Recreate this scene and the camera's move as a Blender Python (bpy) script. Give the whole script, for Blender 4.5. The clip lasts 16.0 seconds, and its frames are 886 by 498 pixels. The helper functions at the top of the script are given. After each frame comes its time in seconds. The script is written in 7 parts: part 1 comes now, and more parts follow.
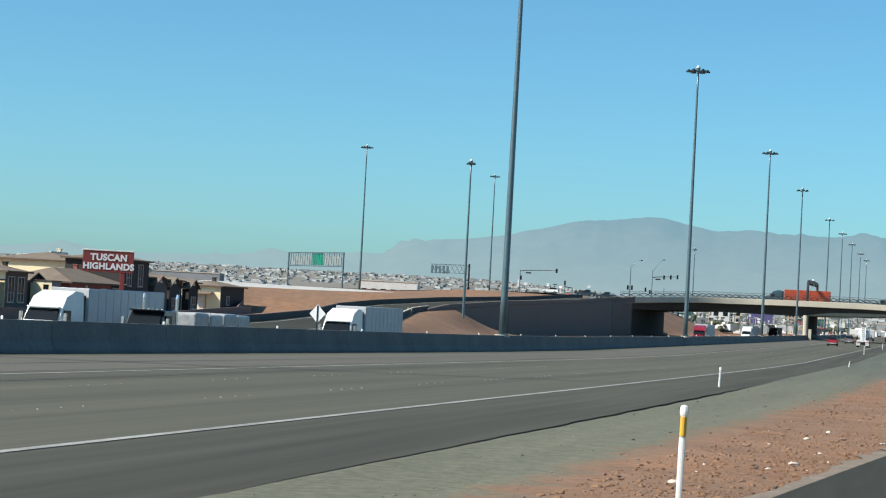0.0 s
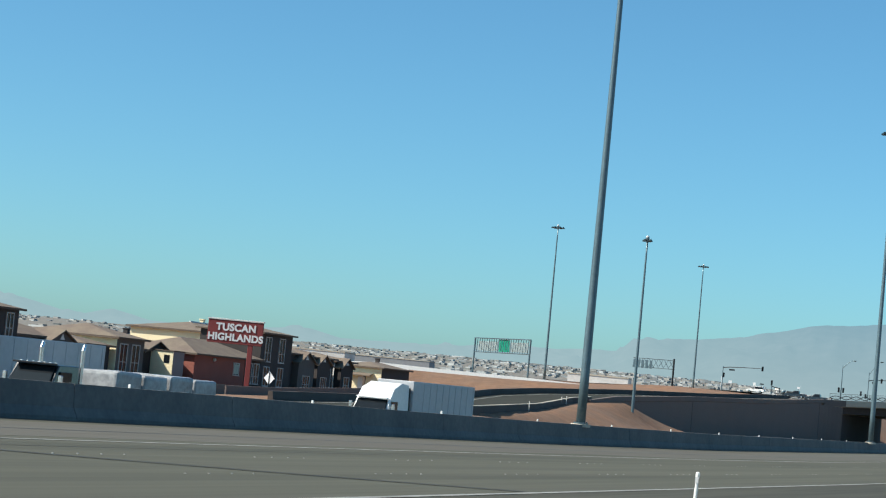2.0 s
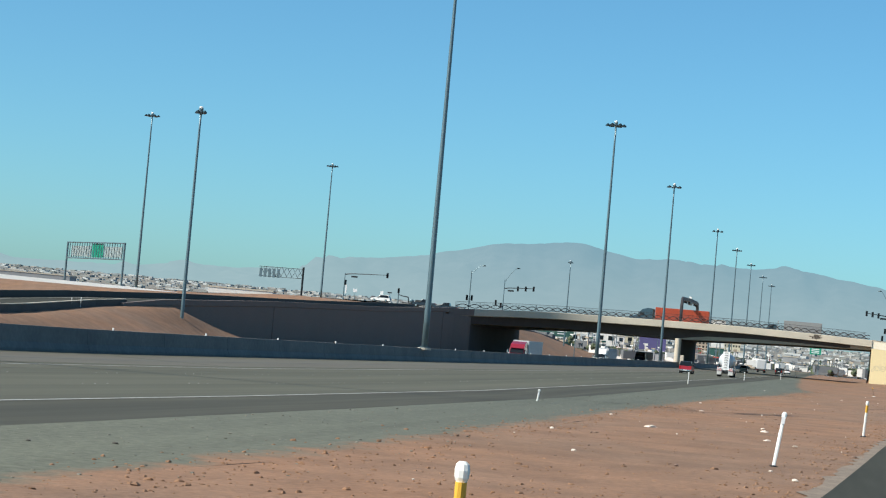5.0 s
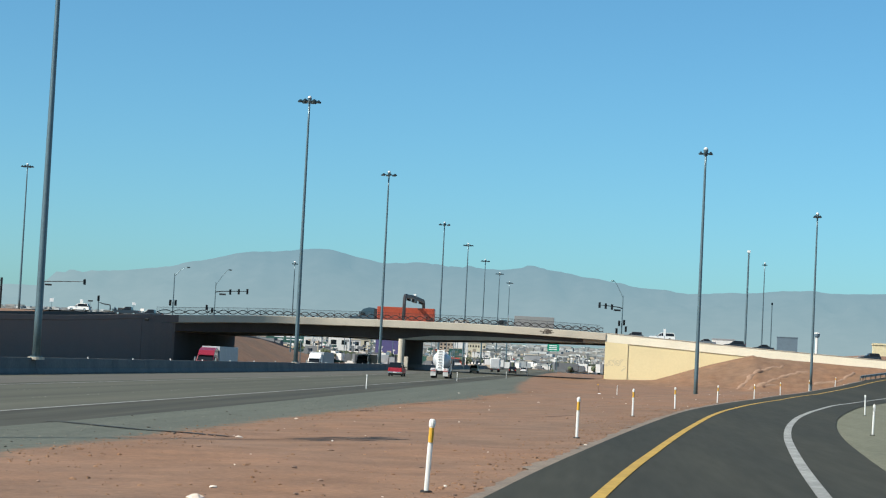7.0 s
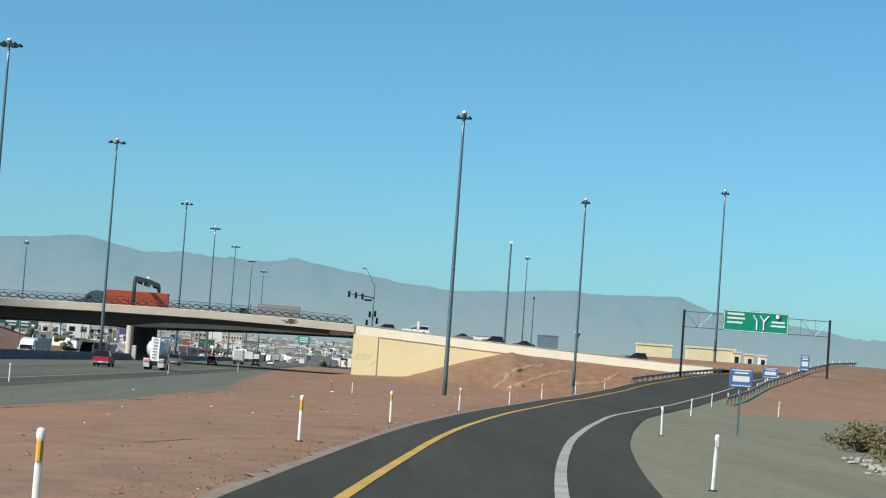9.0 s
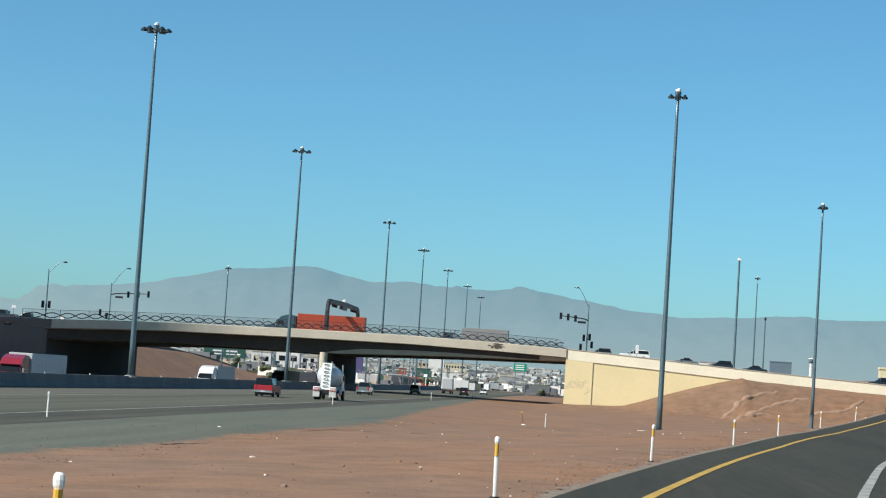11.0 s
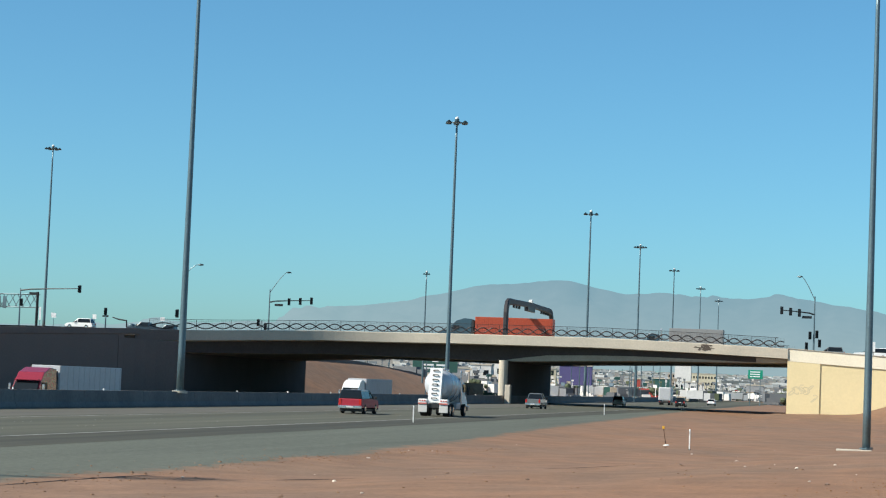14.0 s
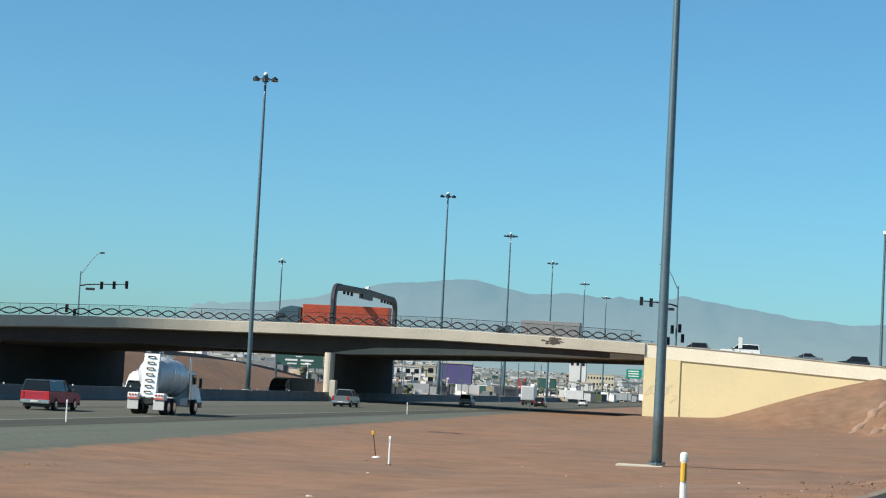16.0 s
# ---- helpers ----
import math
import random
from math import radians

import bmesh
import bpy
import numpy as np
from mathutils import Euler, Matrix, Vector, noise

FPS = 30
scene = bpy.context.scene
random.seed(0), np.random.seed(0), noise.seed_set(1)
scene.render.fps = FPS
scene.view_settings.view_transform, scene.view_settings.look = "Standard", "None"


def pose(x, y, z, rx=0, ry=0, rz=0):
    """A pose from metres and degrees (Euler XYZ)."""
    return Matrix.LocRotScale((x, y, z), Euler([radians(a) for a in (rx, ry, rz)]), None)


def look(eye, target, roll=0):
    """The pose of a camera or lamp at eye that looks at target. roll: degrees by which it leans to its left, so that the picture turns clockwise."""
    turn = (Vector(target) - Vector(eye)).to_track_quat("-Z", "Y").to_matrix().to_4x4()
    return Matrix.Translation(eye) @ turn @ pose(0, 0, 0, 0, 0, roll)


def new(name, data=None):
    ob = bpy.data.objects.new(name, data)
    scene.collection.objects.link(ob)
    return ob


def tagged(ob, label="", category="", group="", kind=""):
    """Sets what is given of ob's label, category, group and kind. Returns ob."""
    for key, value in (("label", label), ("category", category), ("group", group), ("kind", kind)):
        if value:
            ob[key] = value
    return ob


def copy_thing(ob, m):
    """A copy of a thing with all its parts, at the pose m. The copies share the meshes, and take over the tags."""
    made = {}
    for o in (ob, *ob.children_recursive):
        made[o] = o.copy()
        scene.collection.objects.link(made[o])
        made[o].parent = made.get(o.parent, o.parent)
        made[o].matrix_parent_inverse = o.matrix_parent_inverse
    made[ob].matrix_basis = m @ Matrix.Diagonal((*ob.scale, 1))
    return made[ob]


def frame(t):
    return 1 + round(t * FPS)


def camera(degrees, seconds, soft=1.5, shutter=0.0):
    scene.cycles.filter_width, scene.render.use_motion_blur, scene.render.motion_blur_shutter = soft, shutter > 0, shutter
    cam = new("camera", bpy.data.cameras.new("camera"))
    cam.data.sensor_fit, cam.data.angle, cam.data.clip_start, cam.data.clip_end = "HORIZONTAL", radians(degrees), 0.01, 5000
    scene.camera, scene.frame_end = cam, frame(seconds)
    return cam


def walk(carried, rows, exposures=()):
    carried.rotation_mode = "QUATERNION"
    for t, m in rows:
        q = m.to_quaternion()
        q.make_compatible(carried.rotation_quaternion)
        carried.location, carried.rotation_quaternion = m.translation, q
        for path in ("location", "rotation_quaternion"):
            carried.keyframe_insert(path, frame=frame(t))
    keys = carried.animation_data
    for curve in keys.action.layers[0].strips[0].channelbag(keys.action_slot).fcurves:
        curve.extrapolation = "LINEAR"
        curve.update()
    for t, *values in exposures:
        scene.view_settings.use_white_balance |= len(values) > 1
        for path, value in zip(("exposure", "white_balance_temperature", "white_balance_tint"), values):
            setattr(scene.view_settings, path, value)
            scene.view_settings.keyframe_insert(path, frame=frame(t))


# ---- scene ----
cam = camera(24.724, 16.0, soft=1.15)
PATH = [  # seconds, place, yaw to the left of +y, pitch, roll
    (0.0, 0.004, 0.004, 3.134, 13.711, 1.667, 3.055),
    (0.5, 0.545, 8.597, 3.083, 15.331, 2.385, 3.667),
    (1.0, 0.960, 17.887, 2.964, 17.664, 3.117, 4.236),
    (1.5, 1.426, 27.744, 2.829, 19.844, 3.687, 5.027),
    (2.0, 2.274, 36.525, 2.734, 20.680, 3.878, 5.498),
    (2.5, 3.119, 45.159, 2.621, 19.915, 3.774, 5.891),
    (3.0, 3.990, 53.869, 2.551, 18.144, 3.373, 6.109),
    (3.5, 4.579, 63.558, 2.485, 16.318, 3.078, 6.177),
    (4.0, 5.004, 73.542, 2.413, 14.859, 2.806, 5.985),
    (4.2, 5.228, 77.349, 2.404, 14.323, 2.702, 5.826),
    (4.7, 5.826, 86.897, 2.367, 12.768, 2.492, 5.412),
    (5.2, 6.615, 95.972, 2.360, 11.027, 2.407, 4.783),
    (5.8, 7.644, 106.507, 2.372, 8.844, 2.482, 3.973),
    (6.3, 8.431, 115.218, 2.382, 7.073, 2.706, 3.446),
    (6.5, 8.690, 118.864, 2.381, 6.423, 2.819, 3.392),
    (7.0, 9.427, 127.469, 2.388, 4.680, 3.126, 2.886),
    (7.5, 10.157, 136.161, 2.394, 2.532, 3.297, 2.763),
    (8.0, 10.953, 145.417, 2.422, 0.074, 3.293, 3.008),
    (8.2, 11.232, 149.108, 2.432, -0.816, 3.275, 3.189),
    (8.7, 11.918, 157.947, 2.462, -2.093, 3.310, 3.739),
    (9.2, 12.508, 166.260, 2.492, -1.613, 3.416, 4.499),
    (9.8, 13.230, 176.158, 2.517, 0.286, 3.569, 5.094),
    (10.3, 13.962, 184.853, 2.519, 2.139, 3.661, 4.829),
    (10.5, 14.218, 188.544, 2.519, 2.880, 3.696, 4.512),
    (11.0, 15.122, 197.535, 2.505, 4.541, 3.744, 3.755),
    (11.5, 15.858, 206.082, 2.475, 6.116, 3.618, 3.160),
    (12.0, 16.624, 214.411, 2.464, 7.837, 3.510, 2.783),
    (12.5, 17.521, 223.306, 2.479, 9.647, 3.562, 2.667),
    (13.0, 18.520, 231.703, 2.461, 11.150, 3.668, 2.704),
    (13.5, 19.542, 240.484, 2.445, 11.902, 3.713, 2.556),
    (14.0, 20.780, 249.318, 2.472, 11.854, 3.791, 2.318),
    (14.5, 22.150, 258.009, 2.493, 11.296, 3.881, 2.118),
    (15.0, 23.531, 266.658, 2.485, 10.641, 3.963, 2.269),
    (15.5, 24.886, 275.346, 2.511, 10.004, 3.967, 2.618),
    (16.0, 26.325, 284.331, 2.546, 9.343, 3.879, 2.984),
]


def eye_pose(x, y, z, yaw, pitch, roll):
    a, b = radians(yaw), radians(pitch)
    way = Vector((-math.sin(a) * math.cos(b), math.cos(a) * math.cos(b), math.sin(b)))
    return look((x, y, z), Vector((x, y, z)) + way, roll)


walk(cam, [(r[0], eye_pose(*r[1:])) for r in PATH], exposures=[(0.0, 0.57), (4.0, 0.57), (7.0, 0.47), (8.0, 0.42), (10.5, 0.43), (12.5, 0.50), (14.0, 0.51), (16.0, 0.49)])
# ---- end of walk ----

# ---- light ----
SUN_EL, SUN_AZ = 41.0, 237.0  # the sun stands behind the camera and to its left
world = bpy.data.worlds.new("sky")
scene.world = world
world.use_nodes = True
wn = world.node_tree
sky = wn.nodes.new("ShaderNodeTexSky")
sky.sky_type, sky.sun_disc = "NISHITA", False
sky.sun_elevation, sky.sun_rotation = radians(SUN_EL), radians(SUN_AZ)
sky.altitude, sky.air_density, sky.dust_density, sky.ozone_density = 1500, 1.0, 3.0, 10.0
tint = wn.nodes.new("ShaderNodeMix")
tint.data_type, tint.blend_type = "RGBA", "MULTIPLY"
tint.inputs["Factor"].default_value, tint.inputs["B"].default_value = 1.0, (1.03, 1.365, 1.13, 1)
wn.links.new(sky.outputs[0], tint.inputs["A"])
wn.links.new(tint.outputs["Result"], wn.nodes["Background"].inputs[0])
wn.nodes["Background"].inputs[1].default_value = 0.089
sun_data = bpy.data.lights.new("sun", "SUN")
sun_data.energy, sun_data.angle, sun_data.color = 5.0, radians(0.53), (1.0, 0.93, 0.82)
sun = new("sun", sun_data)
SUN_DIR = Vector((math.sin(radians(SUN_AZ)) * math.cos(radians(SUN_EL)), math.cos(radians(SUN_AZ)) * math.cos(radians(SUN_EL)), math.sin(radians(SUN_EL))))
sun.matrix_world = look(SUN_DIR * 100, (0, 0, 0))


# ---- materials ----
def surf(name, col, rough=0.75, metal=0.0, var=0.18, scale=0.4, fine=9.0, bump=0.15, second=None, spec=0.4, stretch=(1, 1, 1), rnd=0.0, dust=0.62):
    """A procedural surface: two scales of colour variation, an optional second tint in patches, and fine relief, dulled by dust. Places in metres."""
    col = tuple(c * dust for c in col)
    second = tuple(c * dust for c in second) if second else None
    m = bpy.data.materials.new(name)
    m.use_nodes = True
    t = m.node_tree
    p = t.nodes["Principled BSDF"]
    p.inputs["Roughness"].default_value, p.inputs["Metallic"].default_value = rough, metal
    p.inputs["Specular IOR Level"].default_value = spec
    geo = t.nodes.new("ShaderNodeNewGeometry")
    mp = t.nodes.new("ShaderNodeMapping")
    mp.inputs["Scale"].default_value = stretch
    t.links.new(geo.outputs["Position"], mp.inputs[0])
    big, small = t.nodes.new("ShaderNodeTexNoise"), t.nodes.new("ShaderNodeTexNoise")
    big.inputs["Scale"].default_value, big.inputs["Detail"].default_value = scale, 5
    small.inputs["Scale"].default_value, small.inputs["Detail"].default_value = fine, 4
    for n in (big, small):
        t.links.new(mp.outputs[0], n.inputs["Vector"])
    mix = t.nodes.new("ShaderNodeMix")
    mix.data_type = "RGBA"
    ramp = t.nodes.new("ShaderNodeMapRange")
    ramp.inputs["From Min"].default_value, ramp.inputs["From Max"].default_value = 0.35, 0.65
    t.links.new(big.outputs["Fac"], ramp.inputs[0])
    t.links.new(ramp.outputs[0], mix.inputs["Factor"])
    other = second or tuple(c * (1 - var) for c in col)
    mix.inputs["A"].default_value, mix.inputs["B"].default_value = (*col, 1), (*other, 1)
    val = t.nodes.new("ShaderNodeMapRange")
    val.inputs["From Min"].default_value, val.inputs["From Max"].default_value = 0.25, 0.75
    val.inputs["To Min"].default_value, val.inputs["To Max"].default_value = 1 - var, 1 + var
    t.links.new(small.outputs["Fac"], val.inputs[0])
    mul = t.nodes.new("ShaderNodeMix")
    mul.data_type, mul.blend_type = "RGBA", "MULTIPLY"
    mul.inputs["Factor"].default_value = 1
    t.links.new(mix.outputs["Result"], mul.inputs["A"])
    t.links.new(val.outputs[0], mul.inputs["B"])
    last = mul.outputs["Result"]
    if rnd:
        info, hsv, r = t.nodes.new("ShaderNodeObjectInfo"), t.nodes.new("ShaderNodeHueSaturation"), t.nodes.new("ShaderNodeMapRange")
        r.inputs["To Min"].default_value, r.inputs["To Max"].default_value = 1 - rnd, 1 + rnd
        t.links.new(info.outputs["Random"], r.inputs[0])
        t.links.new(r.outputs[0], hsv.inputs["Value"])
        t.links.new(last, hsv.inputs["Color"])
        last = hsv.outputs[0]
    t.links.new(last, p.inputs["Base Color"])
    if bump:
        b = t.nodes.new("ShaderNodeBump")
        b.inputs["Strength"].default_value, b.inputs["Distance"].default_value = bump, 0.05
        t.links.new(small.outputs["Fac"], b.inputs["Height"])
        t.links.new(b.outputs[0], p.inputs["Normal"])
    m["last"] = 0
    return m


def paint(name, col, rough=0.35, metal=0.0, var=0.06, coat=0.0):
    m = surf(name, col, rough, metal, var, 0.6, 5.0, 0.0, spec=0.5, dust=0.95)
    m.node_tree.nodes["Principled BSDF"].inputs["Coat Weight"].default_value = coat
    return m


asphalt = surf("asphalt", (0.168, 0.166, 0.126), 0.87, spec=0.15, var=0.10, scale=0.42, fine=3.0, bump=0.2, second=(0.115, 0.116, 0.09), stretch=(1, 0.014, 1))
asphalt_worn = surf("asphalt_worn", (0.117, 0.115, 0.09), 0.88, spec=0.15, var=0.17, scale=0.9, fine=3.0, bump=0.2, second=(0.082, 0.082, 0.067), stretch=(1, 0.02, 1))
asphalt_dark = surf("asphalt_dark", (0.074, 0.074, 0.058), 0.9, spec=0.12, var=0.16, scale=0.35, fine=4.0, bump=0.2, second=(0.056, 0.058, 0.048), stretch=(1, 0.06, 1))
concrete = surf("concrete", (0.50, 0.445, 0.355), 0.85, var=0.1, scale=0.25, fine=5, bump=0.12, second=(0.44, 0.395, 0.32), dust=1.0)
# the shade under the bridge is put into this near-black base
concrete_shade = surf("shaded_concrete", (0.062, 0.057, 0.055), 0.9, dust=1.0, var=0.15, scale=0.25, fine=5, bump=0.12)
concrete_grey = surf("concrete_grey", (0.205, 0.197, 0.187), 0.85, dust=0.78, var=0.14, scale=0.35, fine=4, bump=0.15, second=(0.155, 0.152, 0.148))
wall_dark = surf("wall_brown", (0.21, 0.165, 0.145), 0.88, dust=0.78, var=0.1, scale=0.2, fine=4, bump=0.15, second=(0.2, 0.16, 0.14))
wall_yellow = surf("wall_cream", (0.73, 0.605, 0.35), 0.85, var=0.035, scale=0.18, fine=3, bump=0.1, second=(0.69, 0.575, 0.335), dust=1.0)
# the ramp barriers' shade is put into this dark brown
barrier_shade = surf("shaded_barrier", (0.105, 0.082, 0.07), 0.88, dust=0.8, var=0.14, scale=0.3, fine=4, bump=0.12)
steel = surf("galvanized_steel", (0.145, 0.21, 0.235), 0.42, 0.55, 0.12, 0.5, 6, 0.05, dust=0.9)
steel_dark = surf("dark_painted_steel", (0.022, 0.028, 0.032), 0.5, 0.2, 0.15, 0.5, 6, 0.05)
mark_white = surf("white_marking", (0.52, 0.52, 0.475), 0.7, var=0.32, scale=0.7, fine=8, bump=0.05)
mark_yellow = surf("yellow_marking", (0.72, 0.46, 0.085), 0.7, var=0.2, scale=0.7, fine=8, bump=0.05)
plastic_white = paint("white_plastic", (0.78, 0.78, 0.74), 0.5)
plastic_yellow = paint("yellow_sheeting", (0.68, 0.38, 0.04), 0.5)
rubber = surf("rubber", (0.02, 0.02, 0.021), 0.8, var=0.2, scale=3, fine=20)


# ---- mesh helpers ----
def mesh_of(name, verts, faces, material, smooth=False):
    me = bpy.data.meshes.new(name)
    me.from_pydata([tuple(v) for v in verts], [], faces)
    me.materials.append(material)
    if smooth:
        me.polygons.foreach_set("use_smooth", [True] * len(me.polygons))
    me.update()
    return me


def part(name, bm, material, parent=None, label="", smooth=False):
    """Links a bmesh as one mesh object, under a thing or a part if one is given."""
    bmesh.ops.recalc_face_normals(bm, faces=bm.faces)
    me = bpy.data.meshes.new(name)
    bm.to_mesh(me)
    bm.free()
    me.materials.append(material)
    if smooth:
        me.polygons.foreach_set("use_smooth", [True] * len(me.polygons))
    ob = new(name, me)
    if parent:
        ob.parent = parent
    if label:
        ob["label"] = label
    return ob


def box(bm, x0, x1, y0, y1, z0, z1, m=None):
    vs = [bm.verts.new((x, y, z)) for x in (x0, x1) for y in (y0, y1) for z in (z0, z1)]
    for f in ((0, 1, 3, 2), (4, 6, 7, 5), (0, 4, 5, 1), (2, 3, 7, 6), (0, 2, 6, 4), (1, 5, 7, 3)):
        bm.faces.new([vs[i] for i in f])
    if m:
        bmesh.ops.transform(bm, matrix=m, verts=vs)
    return vs


def soft_box(bm, x0, x1, y0, y1, z0, z1, r=0.04, seg=2):
    b = bmesh.new()
    box(b, x0, x1, y0, y1, z0, z1)
    bmesh.ops.bevel(b, geom=b.edges[:], offset=r, segments=seg, affect="EDGES", profile=0.6)
    join(bm, b)


def join(bm, b, m=None):
    if m:
        bmesh.ops.transform(b, matrix=m, verts=b.verts)
    me = bpy.data.meshes.new("t")
    b.to_mesh(me)
    b.free()
    bm.from_mesh(me)
    bpy.data.meshes.remove(me)


def tube(bm, pts, radii, seg=10, caps=True):
    """A round bar through points, with a radius at each."""
    rings, n = [], len(pts)
    pts = [Vector(p) for p in pts]
    if not hasattr(radii, "__len__"):
        radii = [radii] * n
    for i, p in enumerate(pts):
        d = (pts[min(i + 1, n - 1)] - pts[max(i - 1, 0)]).normalized()
        a = Vector((0, 0, 1)) if abs(d.z) < 0.9 else Vector((0, 1, 0))
        u = d.cross(a).normalized()
        v = u.cross(d)
        rings.append([bm.verts.new(p + (u * math.cos(k) + v * math.sin(k)) * radii[i]) for k in [2 * math.pi * j / seg for j in range(seg)]])
    for a, b in zip(rings, rings[1:]):
        for j in range(seg):
            bm.faces.new((a[j], a[(j + 1) % seg], b[(j + 1) % seg], b[j]))
    if caps:
        bm.faces.new(rings[0][::-1])
        bm.faces.new(rings[-1])


def prism(bm, pts, x0, x1, axis="x"):
    """A polygon of (a, b) pairs drawn out along an axis: x (a=y, b=z), y (a=x, b=z) or z (a=x, b=y)."""
    put = {"x": lambda c, a, b: (c, a, b), "y": lambda c, a, b: (a, c, b), "z": lambda c, a, b: (a, b, c)}[axis]
    A = [bm.verts.new(put(x0, a, b)) for a, b in pts]
    B = [bm.verts.new(put(x1, a, b)) for a, b in pts]
    n = len(pts)
    bm.faces.new(A[::-1])
    bm.faces.new(B)
    for i in range(n):
        bm.faces.new((A[i], A[(i + 1) % n], B[(i + 1) % n], B[i]))
    return A + B


def sweep(bm, line, profile):
    """A closed profile of (side, up) pairs led along a line of (x, y, z); side is to the right of the way."""
    rings = []
    n = len(line)
    for i, p in enumerate(line):
        a, b = Vector(line[max(i - 1, 0)]), Vector(line[min(i + 1, n - 1)])
        d = Vector((b.x - a.x, b.y - a.y, 0)).normalized()
        side = Vector((d.y, -d.x, 0))
        rings.append([bm.verts.new(Vector(p) + side * s + Vector((0, 0, u))) for s, u in profile])
    k = len(profile)
    for a, b in zip(rings, rings[1:]):
        for j in range(k):
            bm.faces.new((a[j], a[(j + 1) % k], b[(j + 1) % k], b[j]))
    bm.faces.new(rings[0])
    bm.faces.new(rings[-1][::-1])


def empty(name, m=None, label="", category="", group="", kind=""):
    ob = new(name)
    ob.empty_display_size = 0.3
    if m:
        ob.matrix_world = m
    return tagged(ob, label, category, group, kind)


# ---- lie of the land ----
def curve(v, table):
    return float(np.interp(v, [a for a, _ in table], [b for _, b in table]))


FAR_DROP = 1.15  # the far carriageway lies lower than the near one
FREEWAY_Z = [(-80, 1.9), (-50, 1.65), (0, 1.16), (25, 0.97), (50, 0.77), (72, 0.59), (105, 0.33), (128, 0.15), (150, 0), (190, -0.2), (280, -0.25), (380, -0.3), (560, -0.3), (1100, -0.2), (1500, 0.5)]
RAMP_LINE = [(-60, -7.5), (0, -2.4), (25, -0.3), (38, 0.95), (73, 4.2), (105, 6.4), (120, 7.3), (150, 8.9), (160, 9.35), (177, 10.7), (194, 12.0), (213, 13.7), (228, 15.0), (243, 16.8), (268, 20.1), (301, 25.3), (325, 30.1), (346, 35.0), (360, 38.0), (388, 44.3), (424, 54.0), (455, 63.5), (490, 75.0), (525, 86.0), (552, 95.0)]  # y, x of the yellow line
WHITE_LINE = [(-60, -3.6), (0, 1.6), (25, 3.7), (38, 4.9), (73, 8.1), (105, 10.2), (120, 11.1), (150, 12.6), (163, 13.3), (184, 14.7), (204, 16.3), (220, 18.1), (237, 20.1), (247, 21.8), (258, 23.3), (284, 27.6), (290, 29.0), (320, 36.0), (327, 37.6), (373, 49.3), (424, 62.0), (455, 71.0), (490, 82.5), (525, 94.0), (552, 104.0)]
RAMP_Z = [(-60, 1.7), (0, 1.2), (40, 0.82), (73, 0.5), (127, 0.28), (160, 0.3), (240, 0.4), (290, 0.5), (325, 0.85), (359, 1.6), (400, 2.75), (430, 3.7), (460, 4.6), (490, 5.3), (525, 5.9), (552, 6.2)]
DECK_TOP = [(-260, 6.9), (-140, 7.6), (-110, 7.8), (-100, 7.9), (-80, 8.4), (-77, 8.75), (-70, 9.35), (-61, 9.85), (-40, 10.2), (-18, 10.3), (-2, 10.0), (9, 9.7), (25, 8.9), (34, 8.35), (50, 7.6), (68, 6.8), (90, 6.3), (140, 6.0), (400, 7)]  # parapet top along the bridge
LEFT_WALL_TOP = [(328, 2.85), (336, 3.3), (345, 3.8), (390, 5.2), (460, 6.65), (517, 8.35), (556, 8.8)]
LEFT_RAMP_Z = [(120, -0.2), (190, 0.0), (240, 0.3), (280, 1.0), (320, 2.2), (345, 3.1), (390, 4.4), (460, 5.9), (517, 7.4), (556, 8.2)]
LEFT_RAMP_X = [(120, -58), (190, -66), (240, -75), (280, -81), (320, -88.6), (345, -89.5), (360, -89.1), (420, -87.6), (460, -86.5), (556, -86.5)]
BR_Y0, BR_Y1, BR_XL, BR_XR = 556.0, 604.0, -80.3, 9.7


def edge_y(x):
    """The near edge of the bridge, which sweeps round into the retaining wall on the far side."""
    t = min(max((-46 - x) / 34.6, 0), 1)
    return BR_Y0 - 40 * (1 - math.sqrt(1 - t * t))


def freeway_z(y):
    return curve(y, FREEWAY_Z)


BANK_FOOT = [(0, -0.3), (9.8, -0.05), (20.3, 0.35), (29.2, 3.3), (36.5, 5.5), (41.3, 6.65)]  # where the earth meets the cream wall
RAIL_BANK = [(350, 0.0), (376, 0.45), (409, 1.0), (449, 1.6), (482, 2.1), (552, 2.3)]  # rise of the ground under the guard rail
BANK_RIM = [(604, 6.6), (650, 6.4), (720, 6.2), (760, 5.6), (840, 5.0), (900, 4.5)]  # top of the earth slope beyond the bridge
STREET_WEST = [(-400, 6.8), (-200, 7.0), (-150, 7.4), (-127, 8.6), (-105, 8.9), (-95, 8.5), (-84, 7.7), (-80.5, 7.35)]


def deck_z(x):
    return curve(x, STREET_WEST) if x < -80.5 else curve(x, DECK_TOP) - 1.05


def street_z(x):
    """The crown of the street, which lies higher than its edge beyond the bridge."""
    return deck_z(x) + 0.7 * smooth(10, 20, x)


def smooth(a, b, v):
    t = min(max((v - a) / (b - a), 0), 1)
    return t * t * (3 - 2 * t)


